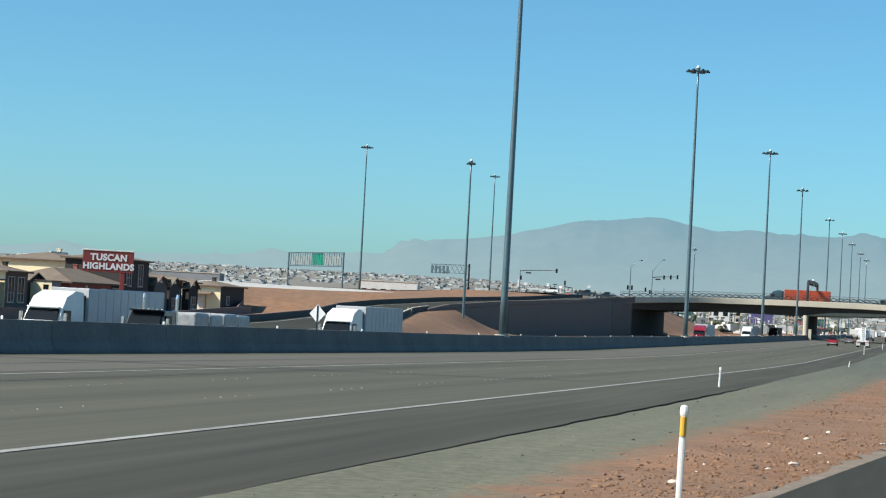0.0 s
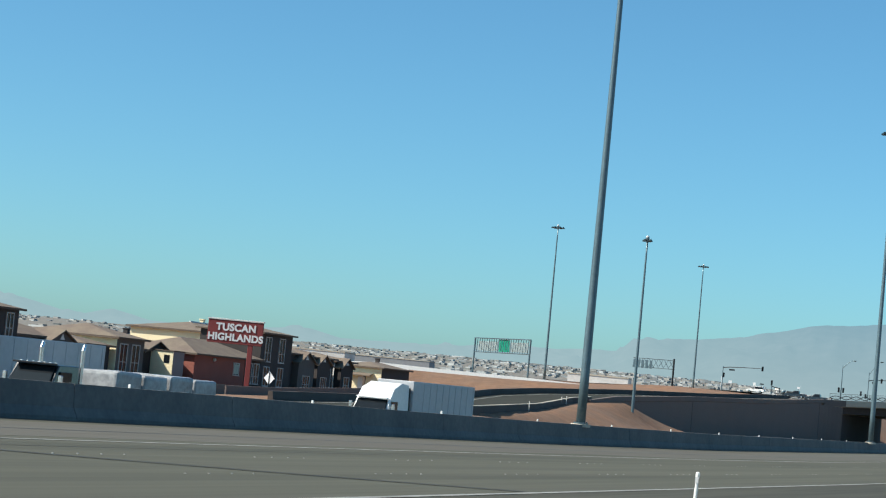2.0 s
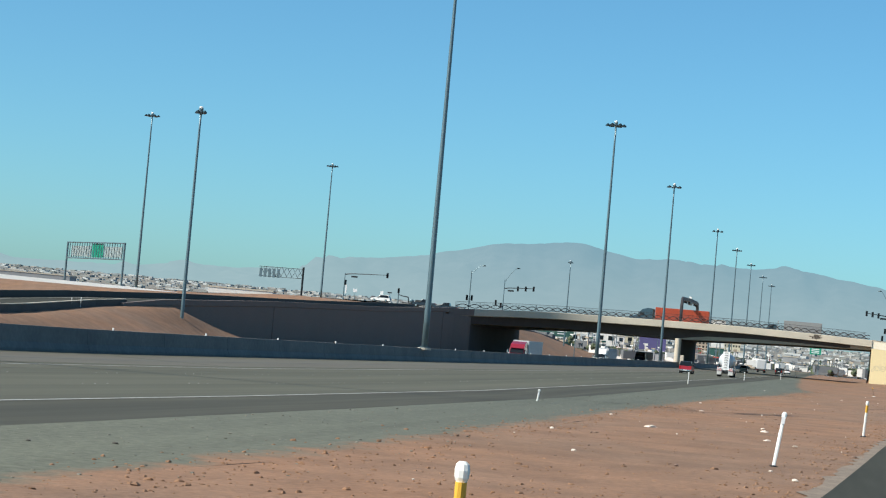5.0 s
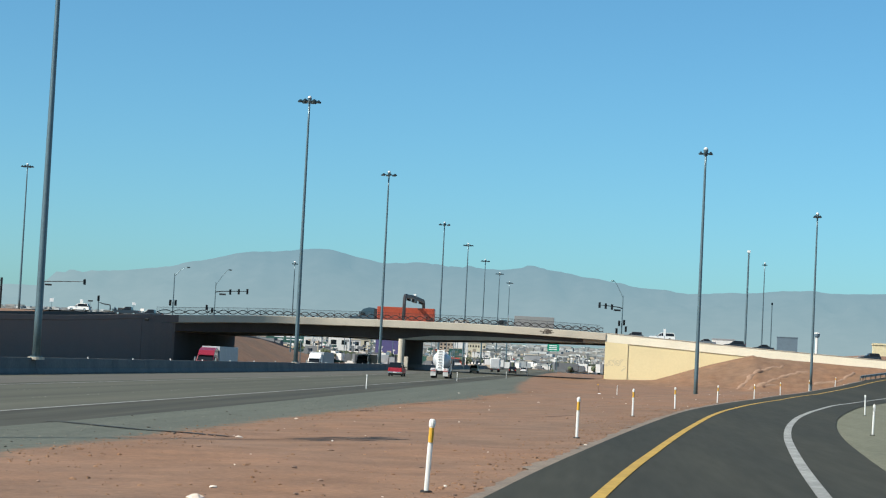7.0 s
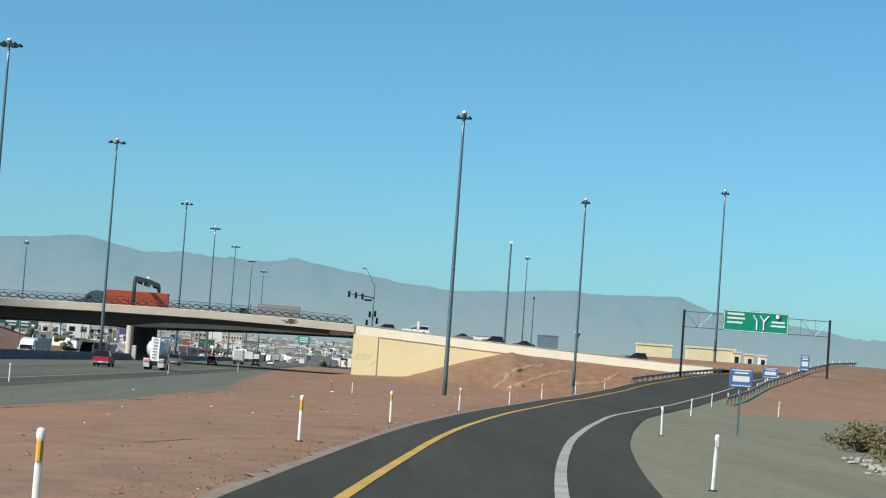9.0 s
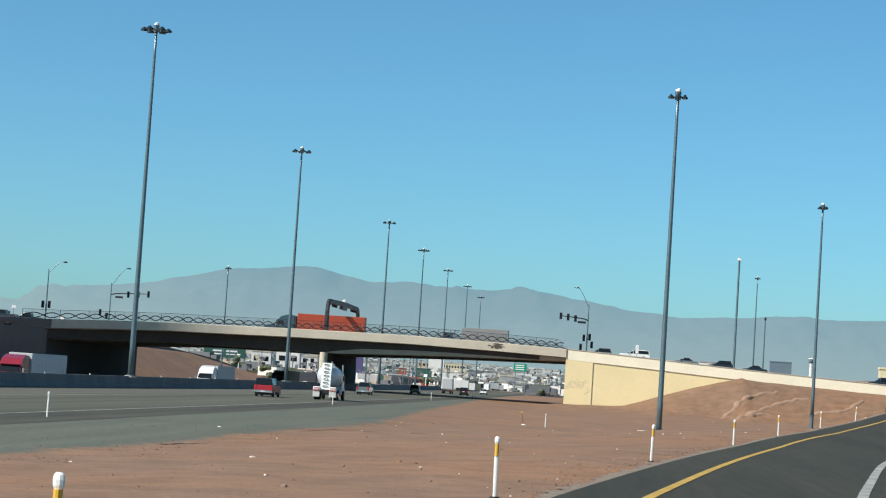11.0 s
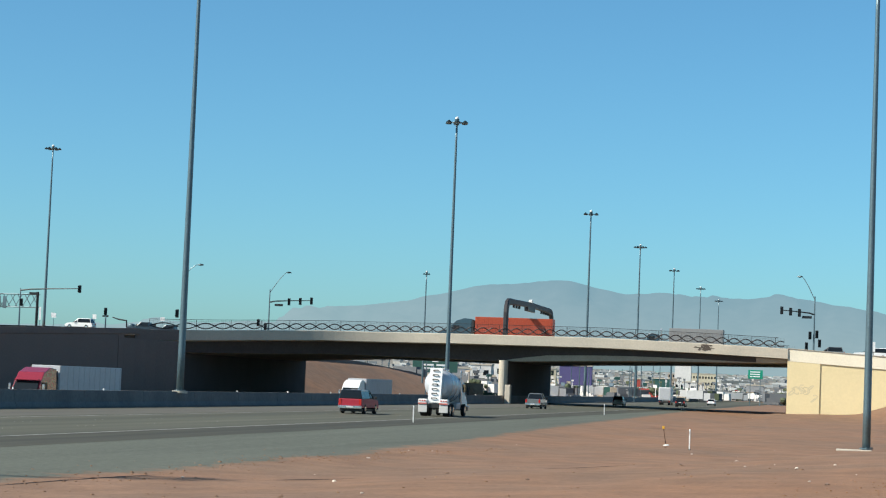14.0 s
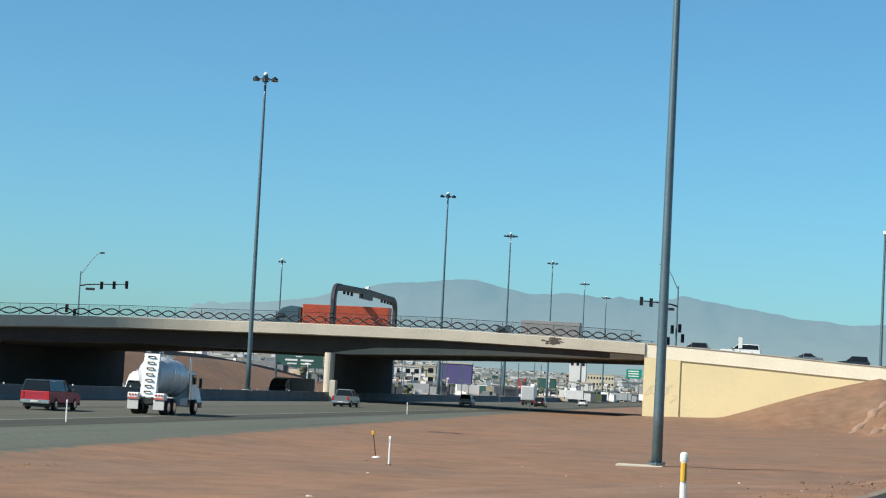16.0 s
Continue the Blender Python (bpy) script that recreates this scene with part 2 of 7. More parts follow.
def land(x, y):
    """Height of the bare ground."""
    if x > -8:  # right of the freeway
        base = freeway_z(y)
        if y < 560:
            rx, rz = curve(y, RAMP_LINE), curve(y, RAMP_Z)
            dip = -0.5 * smooth(300, 370, y) * smooth(-8, 6, x)
            low = base + dip
            swale = low + (rz - low) * smooth(rx - (10 if y > 330 else 22), rx - 1.0, x)
            h = swale if x < rx else rz
            if x > 0:  # slope up to the street in front of the wing wall
                goal = curve(x, BANK_FOOT) if x < 41.3 else curve(x, DECK_TOP) - 1.75
                foot = 556 - max(25.0, (goal + 1.0) / 0.26)
                lifted = h + (goal - h) * smooth(foot, 556, y) ** 1.1 * smooth(0, 9, x)
                h = max(h, lifted) if x < rx + 6 else max(h, rz)
            if x > curve(y, WHITE_LINE) + 6:
                h += 0.5 * smooth(0, 30, x - curve(y, WHITE_LINE) - 6) + 1.3 * smooth(20, 80, x - curve(y, WHITE_LINE))
            if y > 350 and x > curve(y, WHITE_LINE) + 2.0:
                off = x - curve(y, WHITE_LINE)
                h += curve(y, RAIL_BANK) * smooth(2.0, 4.4, off) * (1 - 0.9 * smooth(8.5, 20, off))
            h += 0.12 * noise.noise((x * 0.25, y * 0.12, 3.0)) * smooth(-5, 2, x) * (1 - smooth(rx - 4, rx - 1, x) if x < rx else 0)
        elif y < 604:
            h = street_z(x) - 0.02 if x > BR_XR else base
        else:
            s = smooth(604, 640, y)
            h = (deck_z(x) - 0.3) * (1 - s) + (0.3 + 8.4 * smooth(40, 75, x)) * s if x > 14 else base
        return h
    if x > -60:
        return freeway_z(y) - (0.0 if x > -32.9 else FAR_DROP)
    # left of the freeway
    base = freeway_z(y) - FAR_DROP
    if y < 604:
        cx, rz = curve(y, LEFT_RAMP_X), curve(y, LEFT_RAMP_Z)
        edge = cx + 6.5 - 0.3 * smooth(328, 350, y)
        if x > edge:  # berm beside the ramp, run out against the wall
            top = rz if y < 346.5 else max(base, 3.15 - 0.148 * (y - 346.5))
            return base + (top - base) * smooth(-66 - 7 * smooth(300, 346, y), edge, x)
        if x > cx - 6.5:
            return rz
        by = smooth(-157, -149, x)  # the house yard stays low
        back = -0.7 + 6.3 * smooth(330 + 66 * by, 425 + 12 * by, y) + 1.6 * smooth(440, 556, y) + 1.5 * smooth(530, 556, y) * smooth(-150, -125, x)
        if y < 120:
            back = base
        far = cx - 6.5 - x
        return rz + (back - rz) * smooth(0, 26, far)
    s = smooth(604, 660, y)
    rim = curve(y, BANK_RIM)
    top = 7.3 if x < -125 else rim + (7.3 - rim) * smooth(-95, -125, x)
    return base + (top - base) * min(max((-77.0 - x) / 16.0, 0), 1) if x > -93 else top


def ground_z(x, y):
    h = land(x, y) if -400 < x < 400 and -200 < y < 900 else None
    r = math.hypot(x, y - 200)
    amp = 30 + 28 * smooth(6, 13, math.degrees(math.atan2(-x, max(y, 1.0))))
    plain = 6.5 + 3.0 * smooth(600, 1500, r) + amp * smooth(1300, 4300, r)
    if y > 500:  # low ground along the freeway, widening with distance
        out = max(-60 - 0.4 * max(0, y - 720) - x, x - 40)
        plain = freeway_z(y) + (plain - freeway_z(y)) * max(smooth(0, 70, out), smooth(1400, 2600, y))
    if h is None:
        return plain
    w = max(smooth(260, 400, abs(x)), smooth(700, 900, y), smooth(100, 200, -y))
    return h + (plain - h) * w


def on_road(x, y):
    """Metres inside the edge of a paved strip; below 0 outside."""
    d = min(x + 32.4, -7.5 - x) if -60 < y < 1400 else -9
    d = max(d, min(x + 62, -33.2 - x) if -60 < y < 1400 else -9)
    if -60 < y < 552:
        d = max(d, min(x - (curve(y, RAMP_LINE) - 1.7), curve(y, WHITE_LINE) + 1.9 - x))
    if 120 < y < 556:
        cx = curve(y, LEFT_RAMP_X)
        d = max(d, min(x - cx + 6.4, cx + 6.4 - x))
    if BR_Y0 < y < BR_Y1 and (x < BR_XL or x > BR_XR):
        d = max(d, min(y - BR_Y0, BR_Y1 - y))
    return d


def build_ground():
    xs = np.concatenate([[-5200, -4200, -3300, -2600, -2000, -1500, -1100, -800, -600, -460, -360, -290, -240, -210], np.arange(-190, -100, 6.0), np.arange(-100, -84.1, 1.6), np.arange(-84.0, -79.7, 0.22), [-79.4], np.arange(-78.4, -57, 1.6), np.arange(-56, -34, 4.0), [-33.6, -33.0, -32.6], np.arange(-30, -9, 4.0), np.arange(-9, 62, 0.8), np.arange(62, 120, 3.0), [130, 150, 180, 220, 270, 330, 420, 540, 700, 950, 1300, 1800, 2500, 3300, 4200, 5200]])
    ys = np.concatenate([[-3000, -1800, -1000, -500, -250, -120], np.arange(-60, 60, 4.0), np.arange(60, 420, 1.6), np.arange(420, 640, 3.0), [650, 665, 680, 700, 730, 770, 820, 880, 950, 1050, 1200, 1400, 1700, 2100, 2600, 3200, 3900, 4700, 5400]])
    verts, gravel, pale, far_haze = [], [], [], []
    for y in ys:
        for x in xs:
            z = ground_z(x, y)
            if -70 < y < 640:
                z -= 0.35 * smooth(0.5, 1.7, on_road(x, y))
            if BR_Y0 - 0.6 < y < BR_Y1 + 0.6 and (BR_XL - 3 < x < BR_XR + 2):
                z = min(z, freeway_z(y)) if BR_XL + 3 < x < BR_XR - 0.2 else z
            verts.append((x, y, z))
            edge = np.interp(y, [0, 30, 60, 130, 190, 235, 262, 300, 311, 322, 341, 360, 383, 408, 434, 464, 504, 560, 700], [-5.2, -4.6, -3.8, -2.2, -2.0, -1.4, 0.6, 1.1, 2.5, 2.2, 0.8, 0.0, -1.0, -1.7, -2.4, -2.8, -3.9, -5.2, -6.5])
            g = 1.0 - smooth(edge - 2.6, edge + 2.0, x) if -80 < y < 720 and x > -10 else 0.0
            w = np.interp(y, [a for a, _ in WHITE_LINE], [b for _, b in WHITE_LINE])
            if -80 < y < 420 and x > w:
                g = 1.0 - max(smooth(w + 3.6, w + 6.4, x) * smooth(296, 320, y), smooth(w + 15, w + 21, x))
            pale.append(1.0 if x > w and y < 420 else 0.75 * (1 - smooth(60, 170, y)))
            gravel.append(g)
            far_haze.append(smooth(650, 1300, math.hypot(x, y - 200)))
    n = len(xs)
    faces = [(j * n + i, j * n + i + 1, (j + 1) * n + i + 1, (j + 1) * n + i) for j in range(len(ys) - 1) for i in range(n - 1)]
    m = surf("earth", (0.368, 0.206, 0.12), 0.95, var=0.19, scale=0.07, fine=7.0, bump=0.5, second=(0.30, 0.186, 0.12))
    t = m.node_tree
    p = t.nodes["Principled BSDF"]
    src = p.inputs["Base Color"].links[0].from_socket
    geo = t.nodes["Geometry"]
    # crumbly patches between the two scales: darker hollows, paler crests
    lump, flat, dry = t.nodes.new("ShaderNodeTexNoise"), t.nodes.new("ShaderNodeMapRange"), t.nodes.new("ShaderNodeMix")
    lump.inputs["Scale"].default_value, lump.inputs["Detail"].default_value, lump.inputs["Roughness"].default_value = 0.55, 7, 0.6
    t.links.new(geo.outputs["Position"], lump.inputs["Vector"])
    flat.inputs["From Min"].default_value, flat.inputs["From Max"].default_value = 0.36, 0.66
    flat.inputs["To Min"].default_value, flat.inputs["To Max"].default_value = 0.8, 1.12
    t.links.new(lump.outputs["Fac"], flat.inputs[0])
    dry.data_type, dry.blend_type = "RGBA", "MULTIPLY"
    dry.inputs["Factor"].default_value = 1.0
    t.links.new(src, dry.inputs["A"])
    t.links.new(flat.outputs[0], dry.inputs["B"])
    src = dry.outputs["Result"]
    # scraped clay shows orange in streaks, drawn out along the road
    lie, clay, lo, warm = t.nodes.new("ShaderNodeMapping"), t.nodes.new("ShaderNodeTexNoise"), t.nodes.new("ShaderNodeMapRange"), t.nodes.new("ShaderNodeMix")
    lie.inputs["Scale"].default_value = (0.3, 0.12, 1)
    t.links.new(geo.outputs["Position"], lie.inputs[0])
    t.links.new(lie.outputs[0], clay.inputs["Vector"])
    clay.inputs["Scale"].default_value, clay.inputs["Detail"].default_value, clay.inputs["Roughness"].default_value = 1.0, 8, 0.66
    lo.inputs["From Min"].default_value, lo.inputs["From Max"].default_value = 0.36, 0.72
    t.links.new(clay.outputs["Fac"], lo.inputs[0])
    warm.data_type, warm.blend_type = "RGBA", "MULTIPLY"
    warm.inputs["B"].default_value = (1.0, 0.91, 0.8, 1)
    t.links.new(lo.outputs[0], warm.inputs["Factor"])
    t.links.new(src, warm.inputs["A"])
    src = warm.outputs["Result"]
    rough_up = t.nodes.new("ShaderNodeBump")
    rough_up.inputs["Strength"].default_value, rough_up.inputs["Distance"].default_value = 0.2, 0.18
    t.links.new(lump.outputs["Fac"], rough_up.inputs["Height"])
    t.links.new(rough_up.outputs[0], t.nodes["Bump"].inputs["Normal"])
    att = t.nodes.new("ShaderNodeAttribute")
    att.attribute_name = "gravel"
    ns = t.nodes.new("ShaderNodeTexNoise")
    ns.inputs["Scale"].default_value, ns.inputs["Detail"].default_value, ns.inputs["Roughness"].default_value = 0.8, 8, 0.65
    t.links.new(geo.outputs["Position"], ns.inputs["Vector"])
    add = t.nodes.new("ShaderNodeMath")
    add.operation = "ADD"
    t.links.new(att.outputs["Fac"], add.inputs[0])
    t.links.new(ns.outputs["Fac"], add.inputs[1])
    cut = t.nodes.new("ShaderNodeMapRange")
    cut.inputs["From Min"].default_value, cut.inputs["From Max"].default_value = 0.88, 1.12
    t.links.new(add.outputs[0], cut.inputs[0])
    grey = t.nodes.new("ShaderNodeMix")
    grey.data_type = "RGBA"
    spk = t.nodes.new("ShaderNodeTexNoise")
    spk.inputs["Scale"].default_value, spk.inputs["Detail"].default_value, spk.inputs["Roughness"].default_value = 4.0, 8, 0.72
    t.links.new(geo.outputs["Position"], spk.inputs["Vector"])
    grey.inputs["A"].default_value, grey.inputs["B"].default_value = (0.053, 0.058, 0.044, 1), (0.114, 0.122, 0.094, 1)
    # wheel tracks run along the verge
    way, track, both = t.nodes.new("ShaderNodeMapping"), t.nodes.new("ShaderNodeTexNoise"), t.nodes.new("ShaderNodeMath")
    way.inputs["Scale"].default_value = (0.9, 0.03, 1)
    t.links.new(geo.outputs["Position"], way.inputs[0])
    t.links.new(way.outputs[0], track.inputs["Vector"])
    track.inputs["Scale"].default_value, track.inputs["Detail"].default_value = 1.0, 4
    both.operation = "MULTIPLY_ADD"
    t.links.new(track.outputs["Fac"], both.inputs[0])
    both.inputs[1].default_value = 0.9
    spread = t.nodes.new("ShaderNodeMath")
    spread.operation = "MULTIPLY_ADD"
    t.links.new(spk.outputs["Fac"], spread.inputs[0])
    spread.inputs[1].default_value, spread.inputs[2].default_value = 2.6, -1.2
    t.links.new(spread.outputs[0], both.inputs[2])
    t.links.new(both.outputs[0], grey.inputs["Factor"])
    side, sandy = t.nodes.new("ShaderNodeAttribute"), t.nodes.new("ShaderNodeMix")
    side.attribute_name = "pale"
    sandy.data_type, sandy.blend_type = "RGBA", "MULTIPLY"
    sandy.inputs["B"].default_value = (1.5, 1.4, 1.22, 1)
    t.links.new(side.outputs["Fac"], sandy.inputs["Factor"])
    t.links.new(grey.outputs["Result"], sandy.inputs["A"])
    fin = t.nodes.new("ShaderNodeMix")
    fin.data_type = "RGBA"
    t.links.new(cut.outputs[0], fin.inputs["Factor"])
    t.links.new(src, fin.inputs["A"])
    t.links.new(sandy.outputs["Result"], fin.inputs["B"])
    # haze put into the colour: the plain greys with distance from the road
    wide, plain_mix = t.nodes.new("ShaderNodeAttribute"), t.nodes.new("ShaderNodeMix")
    wide.attribute_name = "far_haze"
    plain_mix.data_type = "RGBA"
    plain_mix.inputs["B"].default_value = (0.17, 0.158, 0.135, 1)
    t.links.new(wide.outputs["Fac"], plain_mix.inputs["Factor"])
    t.links.new(fin.outputs["Result"], plain_mix.inputs["A"])
    t.links.new(plain_mix.outputs["Result"], p.inputs["Base Color"])
    me = mesh_of("ground", verts, faces, m, True)
    a = me.attributes.new("gravel", "FLOAT", "POINT")
    a.data.foreach_set("value", gravel)
    a = me.attributes.new("pale", "FLOAT", "POINT")
    a.data.foreach_set("value", pale)
    a = me.attributes.new("far_haze", "FLOAT", "POINT")
    a.data.foreach_set("value", far_haze)
    tagged(new("ground", me), "bare reddish desert earth with a grey gravel verge", "ground", kind="structure")


def strip(name, rows, material, kind="structure", label="", category="road", parent=None):
    """A paved strip from rows of points across it."""
    verts = [p for r in rows for p in r]
    n = len(rows[0])
    faces = [(j * n + i, j * n + i + 1, (j + 1) * n + i + 1, (j + 1) * n + i) for j in range(len(rows) - 1) for i in range(n - 1)]
    ob = new(name, mesh_of(name, verts, faces, material, True))
    if parent:
        ob.parent = parent
        return ob
    return tagged(ob, label, category, kind=kind)


def band(name, line, width, material, lift=0.012, parent=None, label="", step=None):
    """A painted stripe along points (x, y, z)."""
    rows = []
    for i, p in enumerate(line):
        a, b = Vector(line[max(i - 1, 0)]), Vector(line[min(i + 1, len(line) - 1)])
        d = Vector((b.x - a.x, b.y - a.y, 0)).normalized()
        s = Vector((d.y, -d.x, 0)) * width / 2
        rows.append([Vector(p) - s + Vector((0, 0, lift)), Vector(p) + s + Vector((0, 0, lift))])
    return strip(name, rows, material, parent=parent, label=label, category="marking")


def smooth_line(table, y0, y1, step, zf, off=0.0):
    """Points along a (y, x) table, softened."""
    ys = np.arange(y0, y1 + step / 2, step)
    out = []
    for y in ys:
        x = np.mean([curve(y + k, table) for k in (-12, -8, -4, 0, 4, 8, 12)])
        out.append((x + off, float(y), zf(y)))
    return out


def build_roads():
    ys = np.concatenate([np.arange(-60, 700, 6.0), np.arange(700, 1500, 25.0)])
    strip("freeway", [[(x, y, freeway_z(y) + 0.03) for x in (-32.5, -27.5, -23.3, -19.4, -15.5, -11.4)] for y in ys], asphalt, label="worn grey asphalt freeway lanes", category="road")
    strip("shoulder", [[(-11.4, y, freeway_z(y) + 0.03), (-9.4, y, freeway_z(y) + 0.03), (-8.3, y, freeway_z(y) + 0.022), (-7.42 + 0.1 * noise.noise((2, y * 0.4, 4)), y, freeway_z(y) + 0.003)] for y in np.concatenate([np.arange(-60, 320, 1.5), np.arange(320, 700, 6.0), np.arange(700, 1500, 25.0)])], asphalt_worn, label="dark asphalt shoulder of the freeway", category="road")
    strip("far_carriageway", [[(x, y, freeway_z(y) - FAR_DROP + 0.03) for x in (-33.3, -38, -44, -50, -56, -62)] for y in ys], asphalt, label="worn grey asphalt lanes beyond the median barrier", category="road")
    rz = lambda y: curve(y, RAMP_Z) + 0.03
    left, right = smooth_line(RAMP_LINE, -60, 552, 4, rz, -1.65), smooth_line(WHITE_LINE, -60, 552, 4, rz, 1.9)
    strip("ramp_road", [[Vector(a).lerp(Vector(b), k / 4) for k in range(5)] for a, b in zip(left, right)], asphalt_dark, label="smooth dark asphalt ramp curving away", category="road")
    rim = smooth_line(RAMP_LINE, -60, 420, 0.8, lambda y: curve(y, RAMP_Z) + 0.012, -1.63)
    strip("gravel_edge", [[(x - 0.2 - 0.55 * abs(noise.noise((3, y * 0.7, 1))) - 0.25 * abs(noise.noise((9, y * 3.1, 1))), y, z + 0.008), (x, y, z + 0.012)] for x, y, z in rim], surf("pale_gravel", (0.34, 0.27, 0.205), 0.95, var=0.25, scale=1.5, fine=9, bump=0.5, second=(0.27, 0.215, 0.165)), label="pale gravel along the edge of the ramp", category="gravel")
    band("line", smooth_line(RAMP_LINE, -60, 545, 4, rz), 0.22, mark_yellow, label="yellow edge line on the ramp")
    band("line", smooth_line(WHITE_LINE, -60, 545, 4, rz), 0.26, mark_white, label="white edge line on the ramp")
    fz = lambda y: freeway_z(y) + 0.03
    band("line", [(-11.4, y, fz(y)) for y in np.arange(-60, 700, 10)], 0.2, mark_white, label="white edge line of the freeway")
    band("line", [(-23.3, y, fz(y)) for y in np.arange(-60, 700, 10)], 0.18, mark_white, label="pale worn edge line of the freeway")
    # raised dots of the lane lines, four to a group
    bm = bmesh.new()
    for x, ph in ((-15.5, 32.6), (-19.5, 44.0)):
        for k in range(-6, 40):
            for j in range(4 if k < 9 else 3):
                y = ph + k * 9.6 + j * 1.0
                tube(bm, [(x, y, fz(y)), (x, y, fz(y) + 0.018)], [0.03, 0.018] if y < 130 else [0.022, 0.014], 6)
    tagged(part("lane_dots", bm, mark_white), "white raised lane dots in groups of four", "marking", kind="stuff")
    # joints and tar lines along the lanes
    bm = bmesh.new()
    for x, w in ((-27.4, 0.12), (-21.4, 0.03)):
        for y in np.arange(-60, 640, 10.0):
            a, b = x + 0.25 * noise.noise((x, y * 0.02, 0)), x + 0.25 * noise.noise((x, (y + 10) * 0.02, 0))
            q = [(a - w, y, fz(y) + 0.006), (a + w, y, fz(y) + 0.006), (b + w, y + 10, fz(y + 10) + 0.006), (b - w, y + 10, fz(y + 10) + 0.006)]
            bm.faces.new([bm.verts.new(v) for v in q])
    tagged(part("tar_lines", bm, surf("tar", (0.045, 0.043, 0.04), 0.7)), "dark tar lines in the freeway surface", "road", kind="stuff")
    # windblown earth along the foot of the barrier, and a dark skid mark across the lanes
    gut = [[(-30.6, y, fz(y) + 0.005), (-24.4 + 0.6 * noise.noise((1, y * 0.05, 0)), y, fz(y) + 0.005)] for y in np.arange(-60, 700, 5.0)]
    strip("gutter", gut, surf("dusty_asphalt", (0.145, 0.13, 0.10), 0.9, var=0.12, scale=0.3, fine=3, second=(0.155, 0.15, 0.12), stretch=(1, 0.03, 1)), label="dusty brown strip of the lane beside the barrier", category="road")
    # the ramp widens as it climbs to meet the street
    strip("ramp_junction", [[(x, y, ground_z(x, y) + 0.12) for x in np.arange(74, 93, 3.0)] for y in np.arange(546, 604, 3.0)], asphalt, label="asphalt where the ramp climbs to the street", category="road")
    skid = [(-31.4, 61.6), (-30.4, 62.7), (-27.8, 64.6), (-26.0, 66.1), (-23.5, 67.9), (-22.2, 69.7), (-18.5, 72.7), (-15.0, 76.2), (-11.6, 80.0)]
    band("skid_mark", [(x, y, fz(y)) for x, y in skid], 0.22, bpy.data.materials["tar"], 0.016, label="dark skid mark slanting across the lanes")
    ys = np.arange(120, 560, 5.0)
    strip("far_ramp", [[(curve(y, LEFT_RAMP_X) + d, y, curve(y, LEFT_RAMP_Z) + 0.03) for d in (-6.3, -3, 0, 3, 6.3)] for y in ys], asphalt_dark, label="dark asphalt ramp climbing to the bridge", category="road")
    for d in (-4.6, 4.6):
        band("line", [(curve(y, LEFT_RAMP_X) + d, y, curve(y, LEFT_RAMP_Z) + 0.03) for y in ys], 0.25, mark_white, label="pale edge line of the far ramp")
    for x0, x1 in ((-260, BR_XL - 0.5), (BR_XR + 1.2, 260)):
        xs = np.arange(x0, x1, 4.0)
        strip("street", [[(x, y, street_z(x) + 0.03) for y in (BR_Y0 + 0.8, 570, 580, 590, BR_Y1 - 0.5)] for x in xs], asphalt, label="asphalt street leading onto the bridge", category="road")


build_ground()
build_roads()


# ---- median barrier ----
def build_barrier():
    prof = [(-0.35, 0), (-0.35, 0.15), (-0.2, 0.45), (-0.13, 1.25), (0.13, 1.25), (0.2, 0.45), (0.35, 0.15), (0.35, 0)]
    top = empty("median_barrier", None, "tall grey concrete median barrier", "barrier", kind="structure")
    y = -60.0
    first = None
    while y < 1000:
        step = 12.0 if y < 620 else 60.0
        b = bmesh.new()
        sweep(b, [(-33.0, y + 0.02, freeway_z(y)), (-33.0, y + step - 0.02, freeway_z(y + step))], prof)
        part("panel", b, concrete_grey, top)
        y += step
    bm = bmesh.new()
    sweep(bm, [(-33.0, y, freeway_z(y) + 0.005) for y in np.arange(-60, 1001, 20)], [(-0.36, -1.6), (-0.36, 0.08), (0.36, 0.08), (0.36, -1.6)])
    part("footing", bm, concrete_grey, top)
    # reflector tabs on the top
    tab = bmesh.new()
    soft_box(tab, -0.05, 0.05, -0.02, 0.02, 0, 0.14, 0.01, 1)
    me = part("reflector_tab", tab, plastic_white).data
    bpy.data.objects.remove(bpy.data.objects["reflector_tab"])
    for k in range(40):
        ob = new("reflector_tab", me)
        yy = 20 + k * 16.0
        ob.location = (-33.0, yy, freeway_z(yy) + 1.24)
        ob.parent = top


build_barrier()


